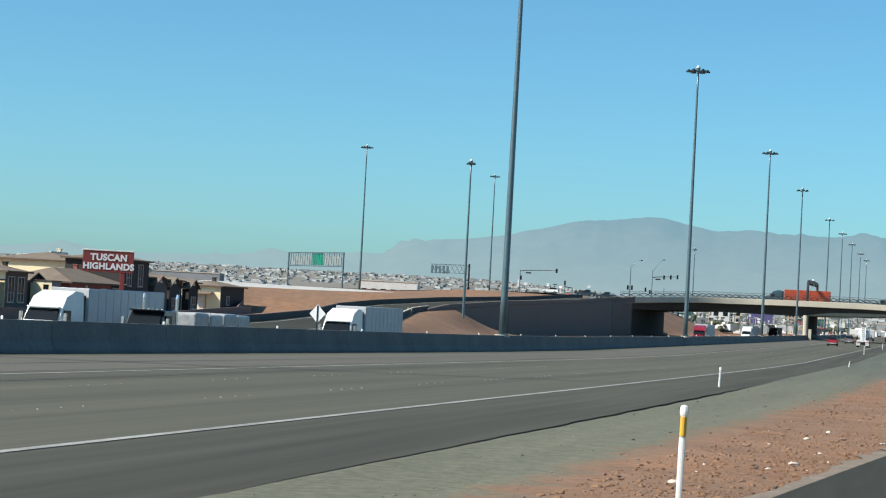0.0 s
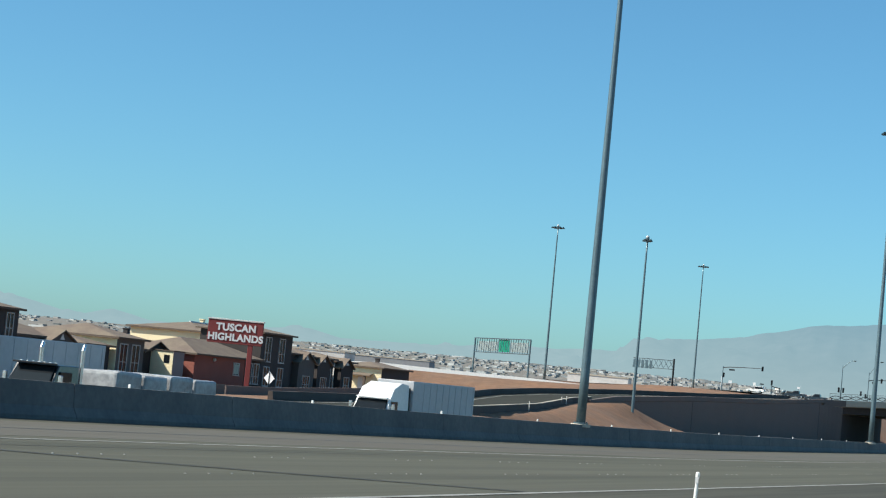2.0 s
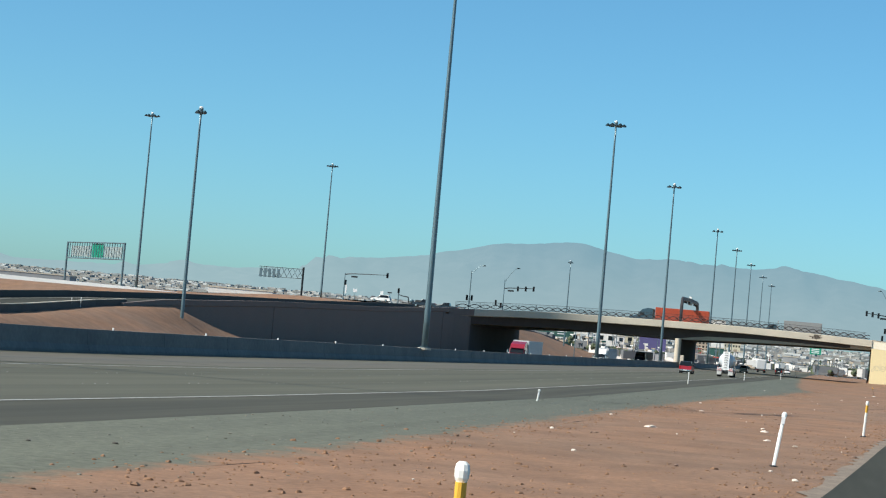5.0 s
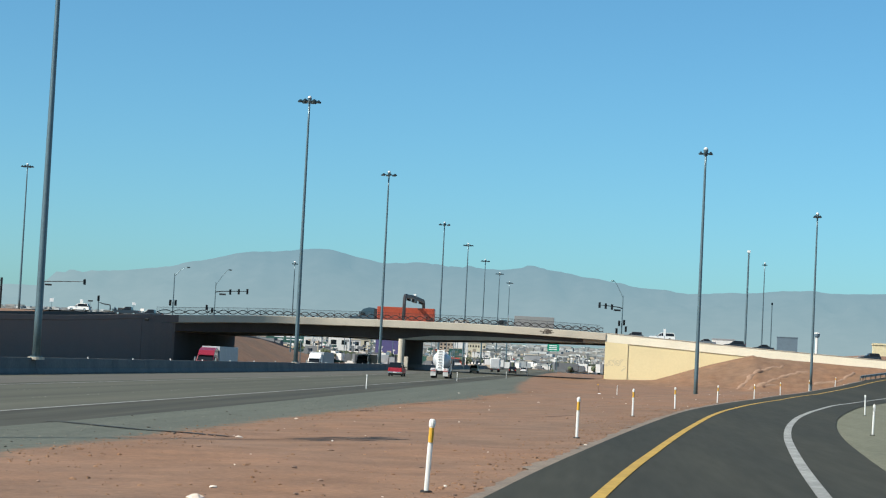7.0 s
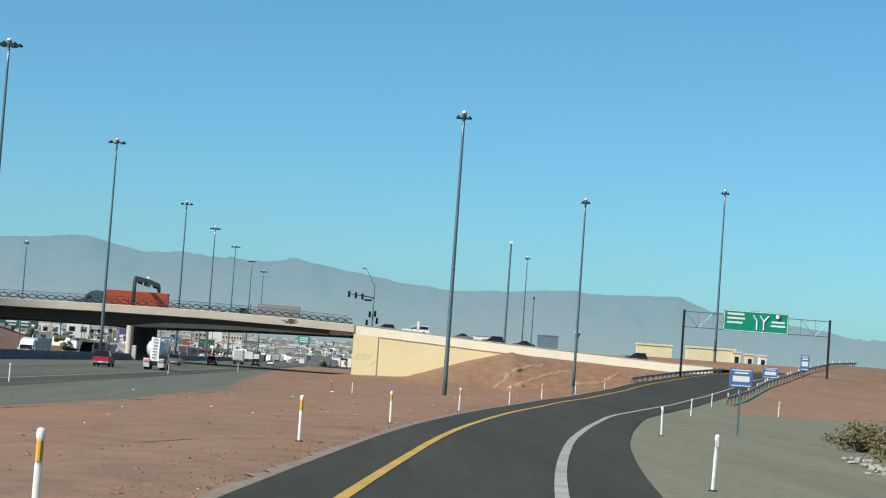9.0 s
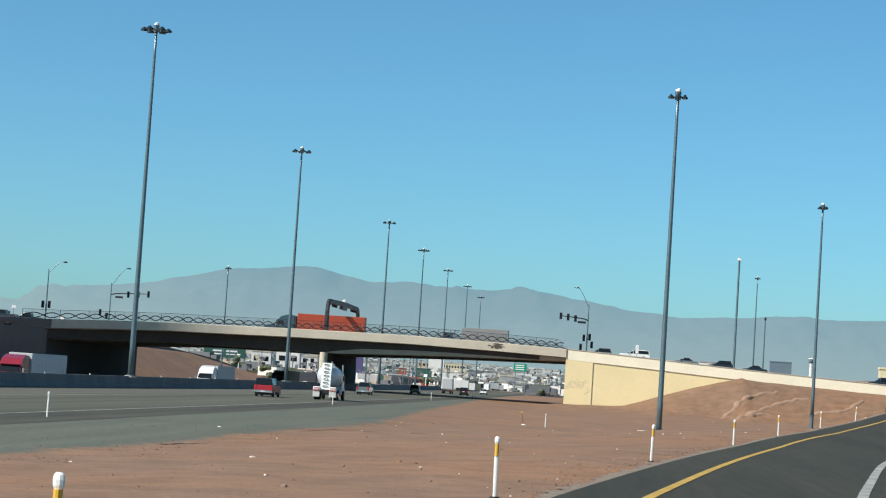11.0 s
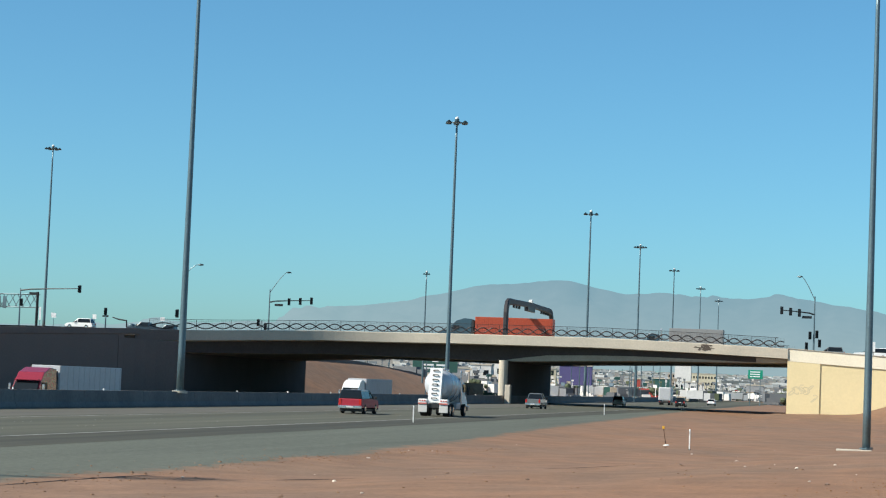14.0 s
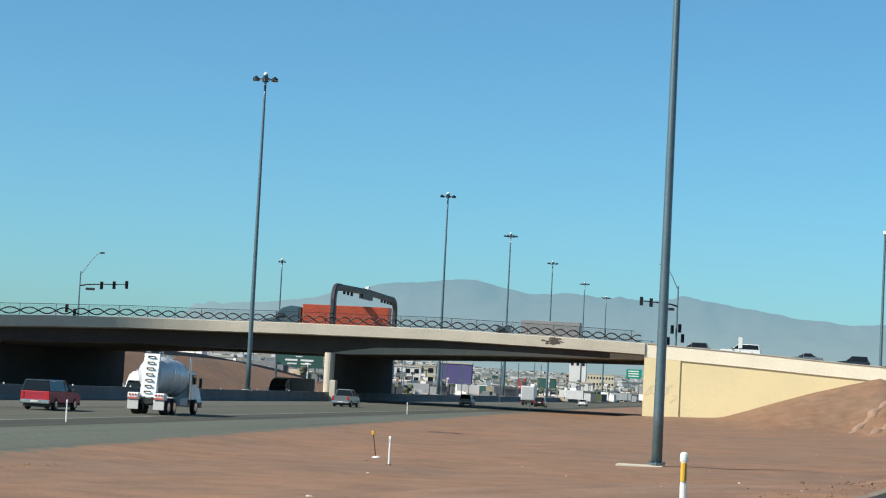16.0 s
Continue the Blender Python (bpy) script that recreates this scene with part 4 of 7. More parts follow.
build_signal((-101.6, 564.2, deck_z(-101.6)), 3.5, None, 0, None, "short signal post on the street", [(0, 2.7)])


def build_pole(x, y, z, h, r, label):
    top = empty("street_lamp", pose(x, y, z), label, "street lamp", "street lamps")
    bm = bmesh.new()
    tube(bm, [(0, 0, 0), (0, 0, h)], [r, r * 0.7], 8)
    part("pole", bm, steel, top)
    bm = bmesh.new()
    soft_box(bm, -r * 1.3, r * 1.3, -r, r, h - 0.1, h + 0.5, 0.05, 1)
    part("head", bm, plastic_white if r > 0.2 else surf_lum, top)


build_pole(46.0, 659.0, 6.5, 27.8, 0.3, "tall slim pole with a small white box at its top")
build_pole(49.2, 617.8, 6.5, 13.0, 0.16, "slim dark pole beside the street")


# ---- marker posts ----
def build_post(banded, label):
    top = empty("marker_post", None, label, "marker post", "marker posts")
    bm = bmesh.new()
    n = 10
    prev = None
    for z, w, d in ((-0.15, 0.036, 0.018), (0.0, 0.036, 0.018), (0.5, 0.04, 0.022), (0.74, 0.042, 0.024), (0.78, 0.036, 0.022), (1.02, 0.036, 0.022), (1.05, 0.05, 0.034), (1.1, 0.053, 0.036), (1.14, 0.046, 0.03), (1.16, 0.026, 0.016)):
        ring = [bm.verts.new((w * math.cos(2 * math.pi * k / n), d * math.sin(2 * math.pi * k / n), z)) for k in range(n)]
        if prev:
            for k in range(n):
                bm.faces.new((prev[k], prev[(k + 1) % n], ring[(k + 1) % n], ring[k]))
        prev = ring
    bm.faces.new(prev)
    part("post", bm, plastic_white, top)
    bm = bmesh.new()
    if banded:
        tube(bm, [(0, 0, 0.79), (0, 0, 1.02)], 0.041, 10)
        part("reflector_band", bm, plastic_yellow, top, "yellow reflective band")
    else:
        soft_box(bm, -0.04, 0.04, -0.036, -0.031, 0.9, 1.05, 0.002, 1)
        part("reflector", bm, paint("reflector_grey", (0.6, 0.6, 0.6), 0.25), top)
    bm = bmesh.new()
    tube(bm, [(0, 0, -0.05), (0, 0, 0.02)], [0.11, 0.09], 8)
    part("base", bm, rubber, top)
    return top


def post_at(src, x, y, lean=0.0, turn=0.0):
    m = pose(x, y, ground_z(x, y) + 0.01, lean, lean * 0.6, turn)
    return copy_thing(src, m)


amber = build_post(True, "white flexible marker post with a yellow band")
amber.matrix_world = pose(-2.85, 24.2, ground_z(-2.85, 24.2), 0, 1)
for i, (x, y) in enumerate(((3.75, 105.8), (6.73, 159.5), (8.77, 185.5), (10.77, 214.0), (13.34, 236.2), (17.0, 261.5), (21.4, 288.7), (25.3, 310.3), (30.4, 336.0), (35.5, 358.0))):
    post_at(amber, x, y, (1.5, 4.5, 1.0, 0.4, -1.0, 2.2, 0.8, -0.6)[i % 8])
plain = build_post(False, "plain white marker post on the gravel verge")
plain.matrix_world = pose(-8.3, 82.33, ground_z(-8.3, 82.33) - 0.32, 1, 2)
for i, (x, y) in enumerate(((-9.1, 286.3), (-8.9, 383.2), (-6.8, 470.0), (-6.9, 568), (11.2, 365.5), (19.6, 204.5), (17.93, 182.9), (24.3, 243.7), (33.3, 292.0), (40.3, 325.0), (41.7, 305.4), (-66.3, 230.0), (-72.5, 269.0), (-79.5, 305.0), (-80.0, 309.0), (-57.6, 178.0))):
    post_at(plain, x, y, (2.0, 0.5, -1.2, 1.4, 0.3)[i % 5])
stake = empty("stake", pose(9.1, 373.5, ground_z(9.1, 373.5), 0, -9), "thin rusty stake leaning in a pale foot", "stake")
bm = bmesh.new()
tube(bm, [(0, 0, -0.1), (0, 0, 0.6), (0, 0, 1.15)], [0.03, 0.026, 0.024], 8)
part("rod", bm, surf("rusty_steel", (0.16, 0.085, 0.055), 0.8, var=0.25, scale=3, fine=20), stake)
bm = bmesh.new()
soft_box(bm, -0.07, 0.07, -0.03, 0.03, 1.02, 1.2, 0.015, 1)
part("tab", bm, plastic_yellow, stake, "faded yellow tab")
bm = bmesh.new()
tube(bm, [(0, 0, -0.06), (0, 0, 0.03), (0, 0, 0.07)], [0.24, 0.2, 0.08], 10)
part("foot", bm, plastic_white, stake, "pale moulded foot")
bent = build_post(False, "plain white marker post leaning beside the ramp")
bent.matrix_world = pose(4.82, 134.45, ground_z(4.82, 134.45), -12, 7)
stub = build_post(False, "short broken marker post leaning on the gravel verge")
stub.matrix_world = pose(-6.9, 178.4, ground_z(-6.9, 178.4) - 0.02, 3, 8) @ Matrix.Diagonal((1, 1, 0.45, 1))


# ---- signs ----
green_sheet = paint("green_sheeting", (0.0, 0.25, 0.155), 0.45)
blue_sheet = paint("blue_sheeting", (0.07, 0.15, 0.33), 0.45)
white_sheet = paint("white_sheeting", (0.75, 0.76, 0.75), 0.45)
back_grey = paint("sign_back_aluminium", (0.66, 0.67, 0.68), 0.5, 0.0)


def truss(bm, a, b, h, n):
    a, b = Vector(a), Vector(b)
    up = Vector((0, 0, h))
    tube(bm, [a, b], 0.05, 6)
    tube(bm, [a + up, b + up], 0.05, 6)
    for k in range(n):
        p, q = a.lerp(b, k / n), a.lerp(b, (k + 1) / n)
        tube(bm, [p, q + up] if k % 2 else [p + up, q], 0.025, 5)
        tube(bm, [q, q + up], 0.025, 5)


def build_overhead_sign():
    top = empty("overhead_sign", pose(0, 424, 0), "green overhead road sign on a steel gantry above the ramp", "road sign")
    for x in (53.1, 72.2):
        bm = bmesh.new()
        tube(bm, [(x, 0, ground_z(x, 424) - 0.2), (x, 0, 12.3)], 0.16, 10)
        part("gantry_post", bm, steel_dark, top)
    bm = bmesh.new()
    truss(bm, (53.1, 0, 10.1), (72.2, 0, 10.1), 2.0, 10)
    part("truss", bm, steel, top)
    bm = bmesh.new()
    soft_box(bm, 58.2, 66.7, -0.35, -0.28, 10.0, 12.7, 0.02, 1)
    panel = part("panel", bm, green_sheet, top)
    bm = bmesh.new()  # border, bars in place of the small words, and two forked arrows
    for x0, x1, z0, z1 in ((58.25, 66.65, 12.58, 12.66), (58.25, 66.65, 10.04, 10.12), (58.25, 58.33, 10.04, 12.66), (66.57, 66.65, 10.04, 12.66), (58.7, 60.9, 12.1, 12.35), (58.7, 61.0, 11.55, 11.8), (58.7, 60.7, 11.0, 11.25), (64.5, 66.2, 11.35, 11.6), (64.4, 66.3, 10.85, 11.1)):
        box(bm, x0, x1, -0.358, -0.352, z0, z1)
    for x in (62.6, 63.5):
        tube(bm, [(x, -0.355, 10.35), (x, -0.355, 11.5), (x - 0.5, -0.355, 12.2)], 0.1, 4)
    tube(bm, [(63.5, -0.355, 11.4), (64.1, -0.355, 12.2)], 0.1, 4)
    tube(bm, [(65.3, -0.36, 11.95), (65.3, -0.36, 12.4)], [0.25, 0.25], 8)
    part("legend", bm, white_sheet, panel, "white arrows and bars of lettering")


def build_blue_sign(x, y, w, h, zc, label):
    top = empty("service_sign", pose(x, y, ground_z(x, y)), label, "road sign", "blue signs by the ramp")
    g = ground_z(x, y)
    for dx in ((0,) if w < 1.5 else (-w / 3, w / 3)):
        bm = bmesh.new()
        box(bm, dx - 0.04, dx + 0.04, 0.02, 0.1, -0.2, zc - g + h / 2)
        part("post", bm, steel, top)
    bm = bmesh.new()
    soft_box(bm, -w / 2, w / 2, -0.03, 0.02, zc - g - h / 2, zc - g + h / 2, 0.01, 1)
    p = part("panel", bm, blue_sheet, top)
    bm = bmesh.new()
    c = zc - g
    for x0, x1, z0, z1 in ((-0.42, 0.42, 0.38, 0.43), (-0.3, 0.3, 0.22, 0.3), (-0.36, 0.36, -0.2, 0.1), (-0.42, 0.42, -0.43, -0.38)):
        box(bm, x0 * w, x1 * w, -0.036, -0.031, c + z0 * h, c + z1 * h)
    part("legend", bm, white_sheet, p, "white bars of lettering")


def build_diamond(x, y, zc, side, label):
    top = empty("warning_sign", pose(x, y, ground_z(x, y), 0, 0, -12), label, "road sign", "diamond signs seen from behind")
    c = zc - ground_z(x, y)
    bm = bmesh.new()
    box(bm, -0.045, 0.045, -0.1, -0.02, -0.3, c + side * 0.62)
    part("post", bm, steel_dark, top)
    bm = bmesh.new()
    vs = box(bm, -side / 2, side / 2, 0, 0.012, -side / 2, side / 2, Matrix.Translation((0, 0, c)) @ Matrix.Rotation(radians(45), 4, "Y"))
    part("panel", bm, back_grey, top)


gantry_grey = paint("dull_aluminium", (0.27, 0.33, 0.335), 0.55, 0.0)


def build_back_gantry():
    a, b = Vector((-173.7, 532.9, 0)), Vector((-151.1, 509.8, 0))
    top = empty("sign_gantry", None, "steel sign gantry seen from behind with upright ribs", "sign gantry")
    for p in (a, b):
        bm = bmesh.new()
        tube(bm, [(p.x, p.y, 6.2), (p.x, p.y, 16.3)], 0.24, 10)
        part("gantry_post", bm, steel, top)
    bm = bmesh.new()
    tube(bm, [(a.x, a.y, 16.2), (b.x, b.y, 16.2)], 0.15, 6)
    tube(bm, [(a.x, a.y, 12.6), (b.x, b.y, 12.6)], 0.15, 6)
    part("beam", bm, steel, top)
    d = (b - a).normalized()
    for k in range(22):
        t = 0.04 + 0.92 * k / 21
        p = a.lerp(b, t)
        bm = bmesh.new()
        tube(bm, [(p.x, p.y, 12.7), (p.x + 0.25 * d.x, p.y + 0.25 * d.y, 16.1)], 0.1, 5)
        part("rib", bm, steel, top)
    n = Vector((-d.y, d.x, 0)) * 0.3
    for t0, t1, z0, z1, m in ((0.05, 0.4, 13.0, 15.4, gantry_grey), (0.43, 0.62, 12.9, 16.0, green_sheet), (0.65, 0.95, 13.0, 15.4, gantry_grey)):
        p, q = a.lerp(b, t0) + n, a.lerp(b, t1) + n
        bm = bmesh.new()
        vs = [bm.verts.new((v.x + o * n.x * 0.15, v.y + o * n.y * 0.15, z)) for o in (0, 1) for v, z in ((p, z0), (q, z0), (q, z1), (p, z1))]
        for f in ((0, 1, 2, 3), (7, 6, 5, 4), (0, 4, 5, 1), (1, 5, 6, 2), (2, 6, 7, 3), (3, 7, 4, 0)):
            bm.faces.new([vs[i] for i in f])
        part("panel", bm, m, top)
    # a smaller frame further off
    top = empty("sign_gantry", pose(-157.6, 644.6, 0), "far sign frame with a row of grey ribs on one post", "sign gantry")
    bm = bmesh.new()
    tube(bm, [(9.5, 0, 6.5), (9.5, 0, 18.0)], 0.3, 8)
    part("gantry_post", bm, steel_dark, top)
    for d in (0.0, 1.4):
        for z in (14.7, 17.4):
            bm = bmesh.new()
            tube(bm, [(-3.6, d, z), (9.5, d, z + 0.1)], 0.1, 6)
            part("chord", bm, steel, top)
    for k in range(8):
        bm = bmesh.new()
        x = -3.5 + k * 1.6
        tube(bm, [(x, 0, 14.7), (x + 1.6, 0, 17.4)], 0.08, 5)
        tube(bm, [(x, 1.4, 17.4), (x + 1.6, 1.4, 14.7)], 0.08, 5)
        part("brace", bm, steel, top)
    for k in range(5):
        bm = bmesh.new()
        soft_box(bm, -3.3 + k * 1.3, -2.5 + k * 1.3, -0.25, -0.15, 14.4, 16.9, 0.03, 1)
        part("rib", bm, steel, top)


build_overhead_sign()
build_blue_sign(29.1, 253.0, 1.05, 0.85, 3.0, "blue square sign with white panel on one post")
build_blue_sign(60.0, 400.0, 1.9, 1.3, 4.7, "pair of blue signs beside the guard rail")
build_blue_sign(66.4, 411.0, 1.1, 1.9, 6.3, "tall blue sign beside the guard rail")
build_diamond(-111.6, 278.4, 1.65, 1.25, "pale back of a diamond sign by the wall")
build_diamond(-59.4, 192.4, 1.9, 1.3, "pale back of a diamond sign with a dark post")
build_back_gantry()


def build_guard(line, name_label, tabs):
    top = empty("guard_rail", None, name_label, "guard rail", "guard rails")
    bm = bmesh.new()
    pts = [(x, y, ground_z(x, y)) for x, y in line]
    sweep(bm, pts, [(-0.02, 0.45), (0.04, 0.5), (-0.02, 0.6), (0.04, 0.7), (-0.02, 0.76), (-0.06, 0.76), (-0.01, 0.6), (-0.06, 0.45)])
    part("beam", bm, rail_steel, top)
    for (x0, y0, z0), (x1, y1, z1) in zip(pts, pts[1:]):
        n = max(1, round(math.dist((x0, y0), (x1, y1)) / 3.8))
        for k in range(n):
            t = k / n
            x, y, z = x0 + (x1 - x0) * t, y0 + (y1 - y0) * t, z0 + (z1 - z0) * t
            bm = bmesh.new()
            box(bm, x - 0.08, x + 0.08, y + 0.05, y + 0.2, z - 0.3, z + 0.68)
            part("post", bm, surf_timber, top)
            if tabs and k % 3 == 0:
                bm = bmesh.new()
                box(bm, x - 0.05, x + 0.05, y - 0.02, y + 0.0, z + 0.76, z + 1.05)
                part("marker", bm, plastic_white, top)


rail_steel = surf("weathered_rail_steel", (0.36, 0.35, 0.32), 0.6, 0.2, 0.15, 0.6, 5, 0.05, dust=1.0)
surf_timber = surf("weathered_timber", (0.22, 0.18, 0.13), 0.9, var=0.2)
build_guard([(43.4, 335), (49.5, 358), (56.5, 384), (64.5, 410), (73.5, 440), (84, 472), (97, 510)], "galvanized guard rail with white markers beside the ramp", True)
build_guard([(41.6, 384.5), (43.2, 392), (47.5, 405), (52.0, 421), (58.5, 441), (66, 465)], "galvanized guard rail in front of the gantry post", False)


# ---- vehicles ----
glass_dark = paint("dark_glass", (0.012, 0.015, 0.018), 0.12, 0.0, 0.0, 0.0)
glass_dark.node_tree.nodes["Principled BSDF"].inputs["Specular IOR Level"].default_value = 0.25
chrome = paint("bright_metal", (0.7, 0.7, 0.7), 0.2, 0.9)
lamp_red = paint("red_lens", (0.45, 0.02, 0.015), 0.25)
lamp_clear = paint("clear_lens", (0.75, 0.75, 0.72), 0.15)
plate_white = paint("plate", (0.6, 0.6, 0.58), 0.4)
black_trim = paint("black_trim", (0.02, 0.02, 0.02), 0.55)


def wheel(parent, x, y, r, w, rim_mat=None):
    bm = bmesh.new()
    s = 1 if x > 0 else -1
    tube(bm, [(x - s * w, y, r), (x - s * w * 0.9, y, r), (x - s * 0.04, y, r), (x, y, r)], [r * 0.9, r, r, r * 0.88], 18)
    t = part("wheel", bm, rubber, parent)
    bm = bmesh.new()
    tube(bm, [(x - s * 0.05, y, r), (x + s * 0.012, y, r), (x + s * 0.015, y, r)], [r * 0.6, r * 0.58, r * 0.2], 12)
    part("rim", bm, rim_mat or chrome, t)


def shell(bm, profile, w_low, w_high, z_low, z_high):
    """A car body: a side profile of (y, z) drawn across, drawn in towards the top, with softened edges."""
    b = bmesh.new()
    prism(b, profile, -1, 1, "x")
    for v in b.verts:
        t = min(max((v.co.z - z_low) / (z_high - z_low), 0), 1)
        v.co.x *= w_low + (w_high - w_low) * t
    bmesh.ops.bevel(b, geom=b.edges[:], offset=0.05, segments=2, affect="EDGES", profile=0.6)
    join(bm, b)


def build_car(kind, m, color, label, category="car", lower=None, bed_cap=False, upper=None):
    """A road car, nose towards +y: kind is suv, pickup or sedan."""
    L, W, H, belt, wr = {"suv": (4.7, 1.88, 1.72, 1.05, 0.36), "pickup": (5.7, 2.0, 1.9, 1.2, 0.40), "sedan": (4.8, 1.84, 1.46, 0.95, 0.34)}[kind]
    top = empty({"suv": "suv", "pickup": "pickup_truck", "sedan": "sedan"}[kind], m, label, category)
    a, b = -L / 2, L / 2
    low = {"suv": [(a, 0.35), (a, 1.0), (a + 0.08, belt), (b - 1.25, belt), (b - 0.35, 0.92), (b, 0.72), (b, 0.35)],
           "pickup": [(a, 0.5), (a, belt), (b - 1.7, belt), (b - 0.2, 1.1), (b, 0.9), (b, 0.45)],
           "sedan": [(a, 0.35), (a, 0.85), (a + 0.9, belt), (b - 1.5, belt), (b - 0.4, 0.8), (b, 0.62), (b, 0.3)]}[kind]
    bm = bmesh.new()
    shell(bm, low, W / 2, W / 2 - 0.06, 0.35, belt)
    body = part("body", bm, color, top)
    rear = {"suv": a + 0.15, "pickup": a + (0.12 if bed_cap else 1.75), "sedan": a + 0.85}[kind]
    cab = {"suv": [(rear, belt), (rear + 0.25, H), (b - 2.35, H), (b - 1.45, belt)], "pickup": [(rear, belt), (rear + 0.12, H), (b - 2.6, H), (b - 1.75, belt)], "sedan": [(rear, belt), (rear + 0.75, H), (b - 2.35, H), (b - 1.45, belt)]}[kind]
    bm = bmesh.new()
    shell(bm, cab, W / 2 - 0.05, W / 2 - 0.24, belt, H)
    part("glasshouse", bm, glass_dark, top, "dark tinted glass")
    bm = bmesh.new()
    r0, r1 = cab[1][0], cab[2][0]
    shell(bm, [(r0 - 0.05, H - 0.07), (r0, H + 0.03), (r1, H + 0.03), (r1 + 0.06, H - 0.07)], W / 2 - 0.2, W / 2 - 0.25, H - 0.1, H + 0.05)
    part("roof", bm, upper or color, top)
    for s in (-1, 1):
        for y0, y1 in ((cab[0][0] + 0.03, cab[1][0] + 0.03), (cab[3][0] - 0.03, cab[2][0] - 0.03), (0.2, 0.15)):
            bm = bmesh.new()
            tube(bm, [(s * (W / 2 - 0.05), y0, belt), (s * (W / 2 - 0.235), y1, H)], 0.045, 5)
            part("pillar", bm, upper or color, top)
        wheel(top, s * W / 2, a + L * 0.2, wr, 0.24)
        wheel(top, s * W / 2, b - L * 0.18, wr, 0.24)
        bm = bmesh.new()
        soft_box(bm, s * (W / 2 - 0.28), s * (W / 2 - 0.06), a - 0.03, a + 0.08, 0.72, belt - 0.02, 0.02, 1) if s > 0 else soft_box(bm, -W / 2 + 0.06, -W / 2 + 0.28, a - 0.03, a + 0.08, 0.72, belt - 0.02, 0.02, 1)
        part("tail_lamp", bm, lamp_red, top)
        bm = bmesh.new()
        x0, x1 = sorted((s * (W / 2 - 0.42), s * (W / 2 - 0.1)))
        soft_box(bm, x0, x1, b - 0.1, b + 0.02, 0.6, 0.78, 0.02, 1)
        part("head_lamp", bm, lamp_clear, top)
        bm = bmesh.new()
        x0, x1 = sorted((s * (W / 2 + 0.02), s * (W / 2 + 0.24)))
        soft_box(bm, x0, x1, b - 1.75, b - 1.62, belt + 0.02, belt + 0.2, 0.03, 1)
        part("mirror", bm, black_trim, top)
    bm = bmesh.new()
    soft_box(bm, -W / 2 + 0.02, W / 2 - 0.02, a - 0.1, a + 0.05, 0.42, 0.66, 0.04, 1)
    part("rear_bumper", bm, chrome if kind == "pickup" else lower or color, top)
    bm = bmesh.new()
    soft_box(bm, -0.26, 0.26, a - 0.12, a - 0.1, 0.5 if kind == "pickup" else 0.78, 0.62 if kind == "pickup" else 0.9, 0.005, 1)
    part("number_plate", bm, plate_white, top)
    bm = bmesh.new()
    soft_box(bm, -W / 2 + 0.04, W / 2 - 0.04, b - 0.04, b + 0.07, 0.32, 0.6, 0.04, 1)
    part("front_bumper", bm, black_trim, top)
    bm = bmesh.new()
    box(bm, -W / 2 + 0.1, W / 2 - 0.1, a + 0.3, b - 0.3, 0.2, 0.4)
    part("underbody", bm, black_trim, top)
    return top


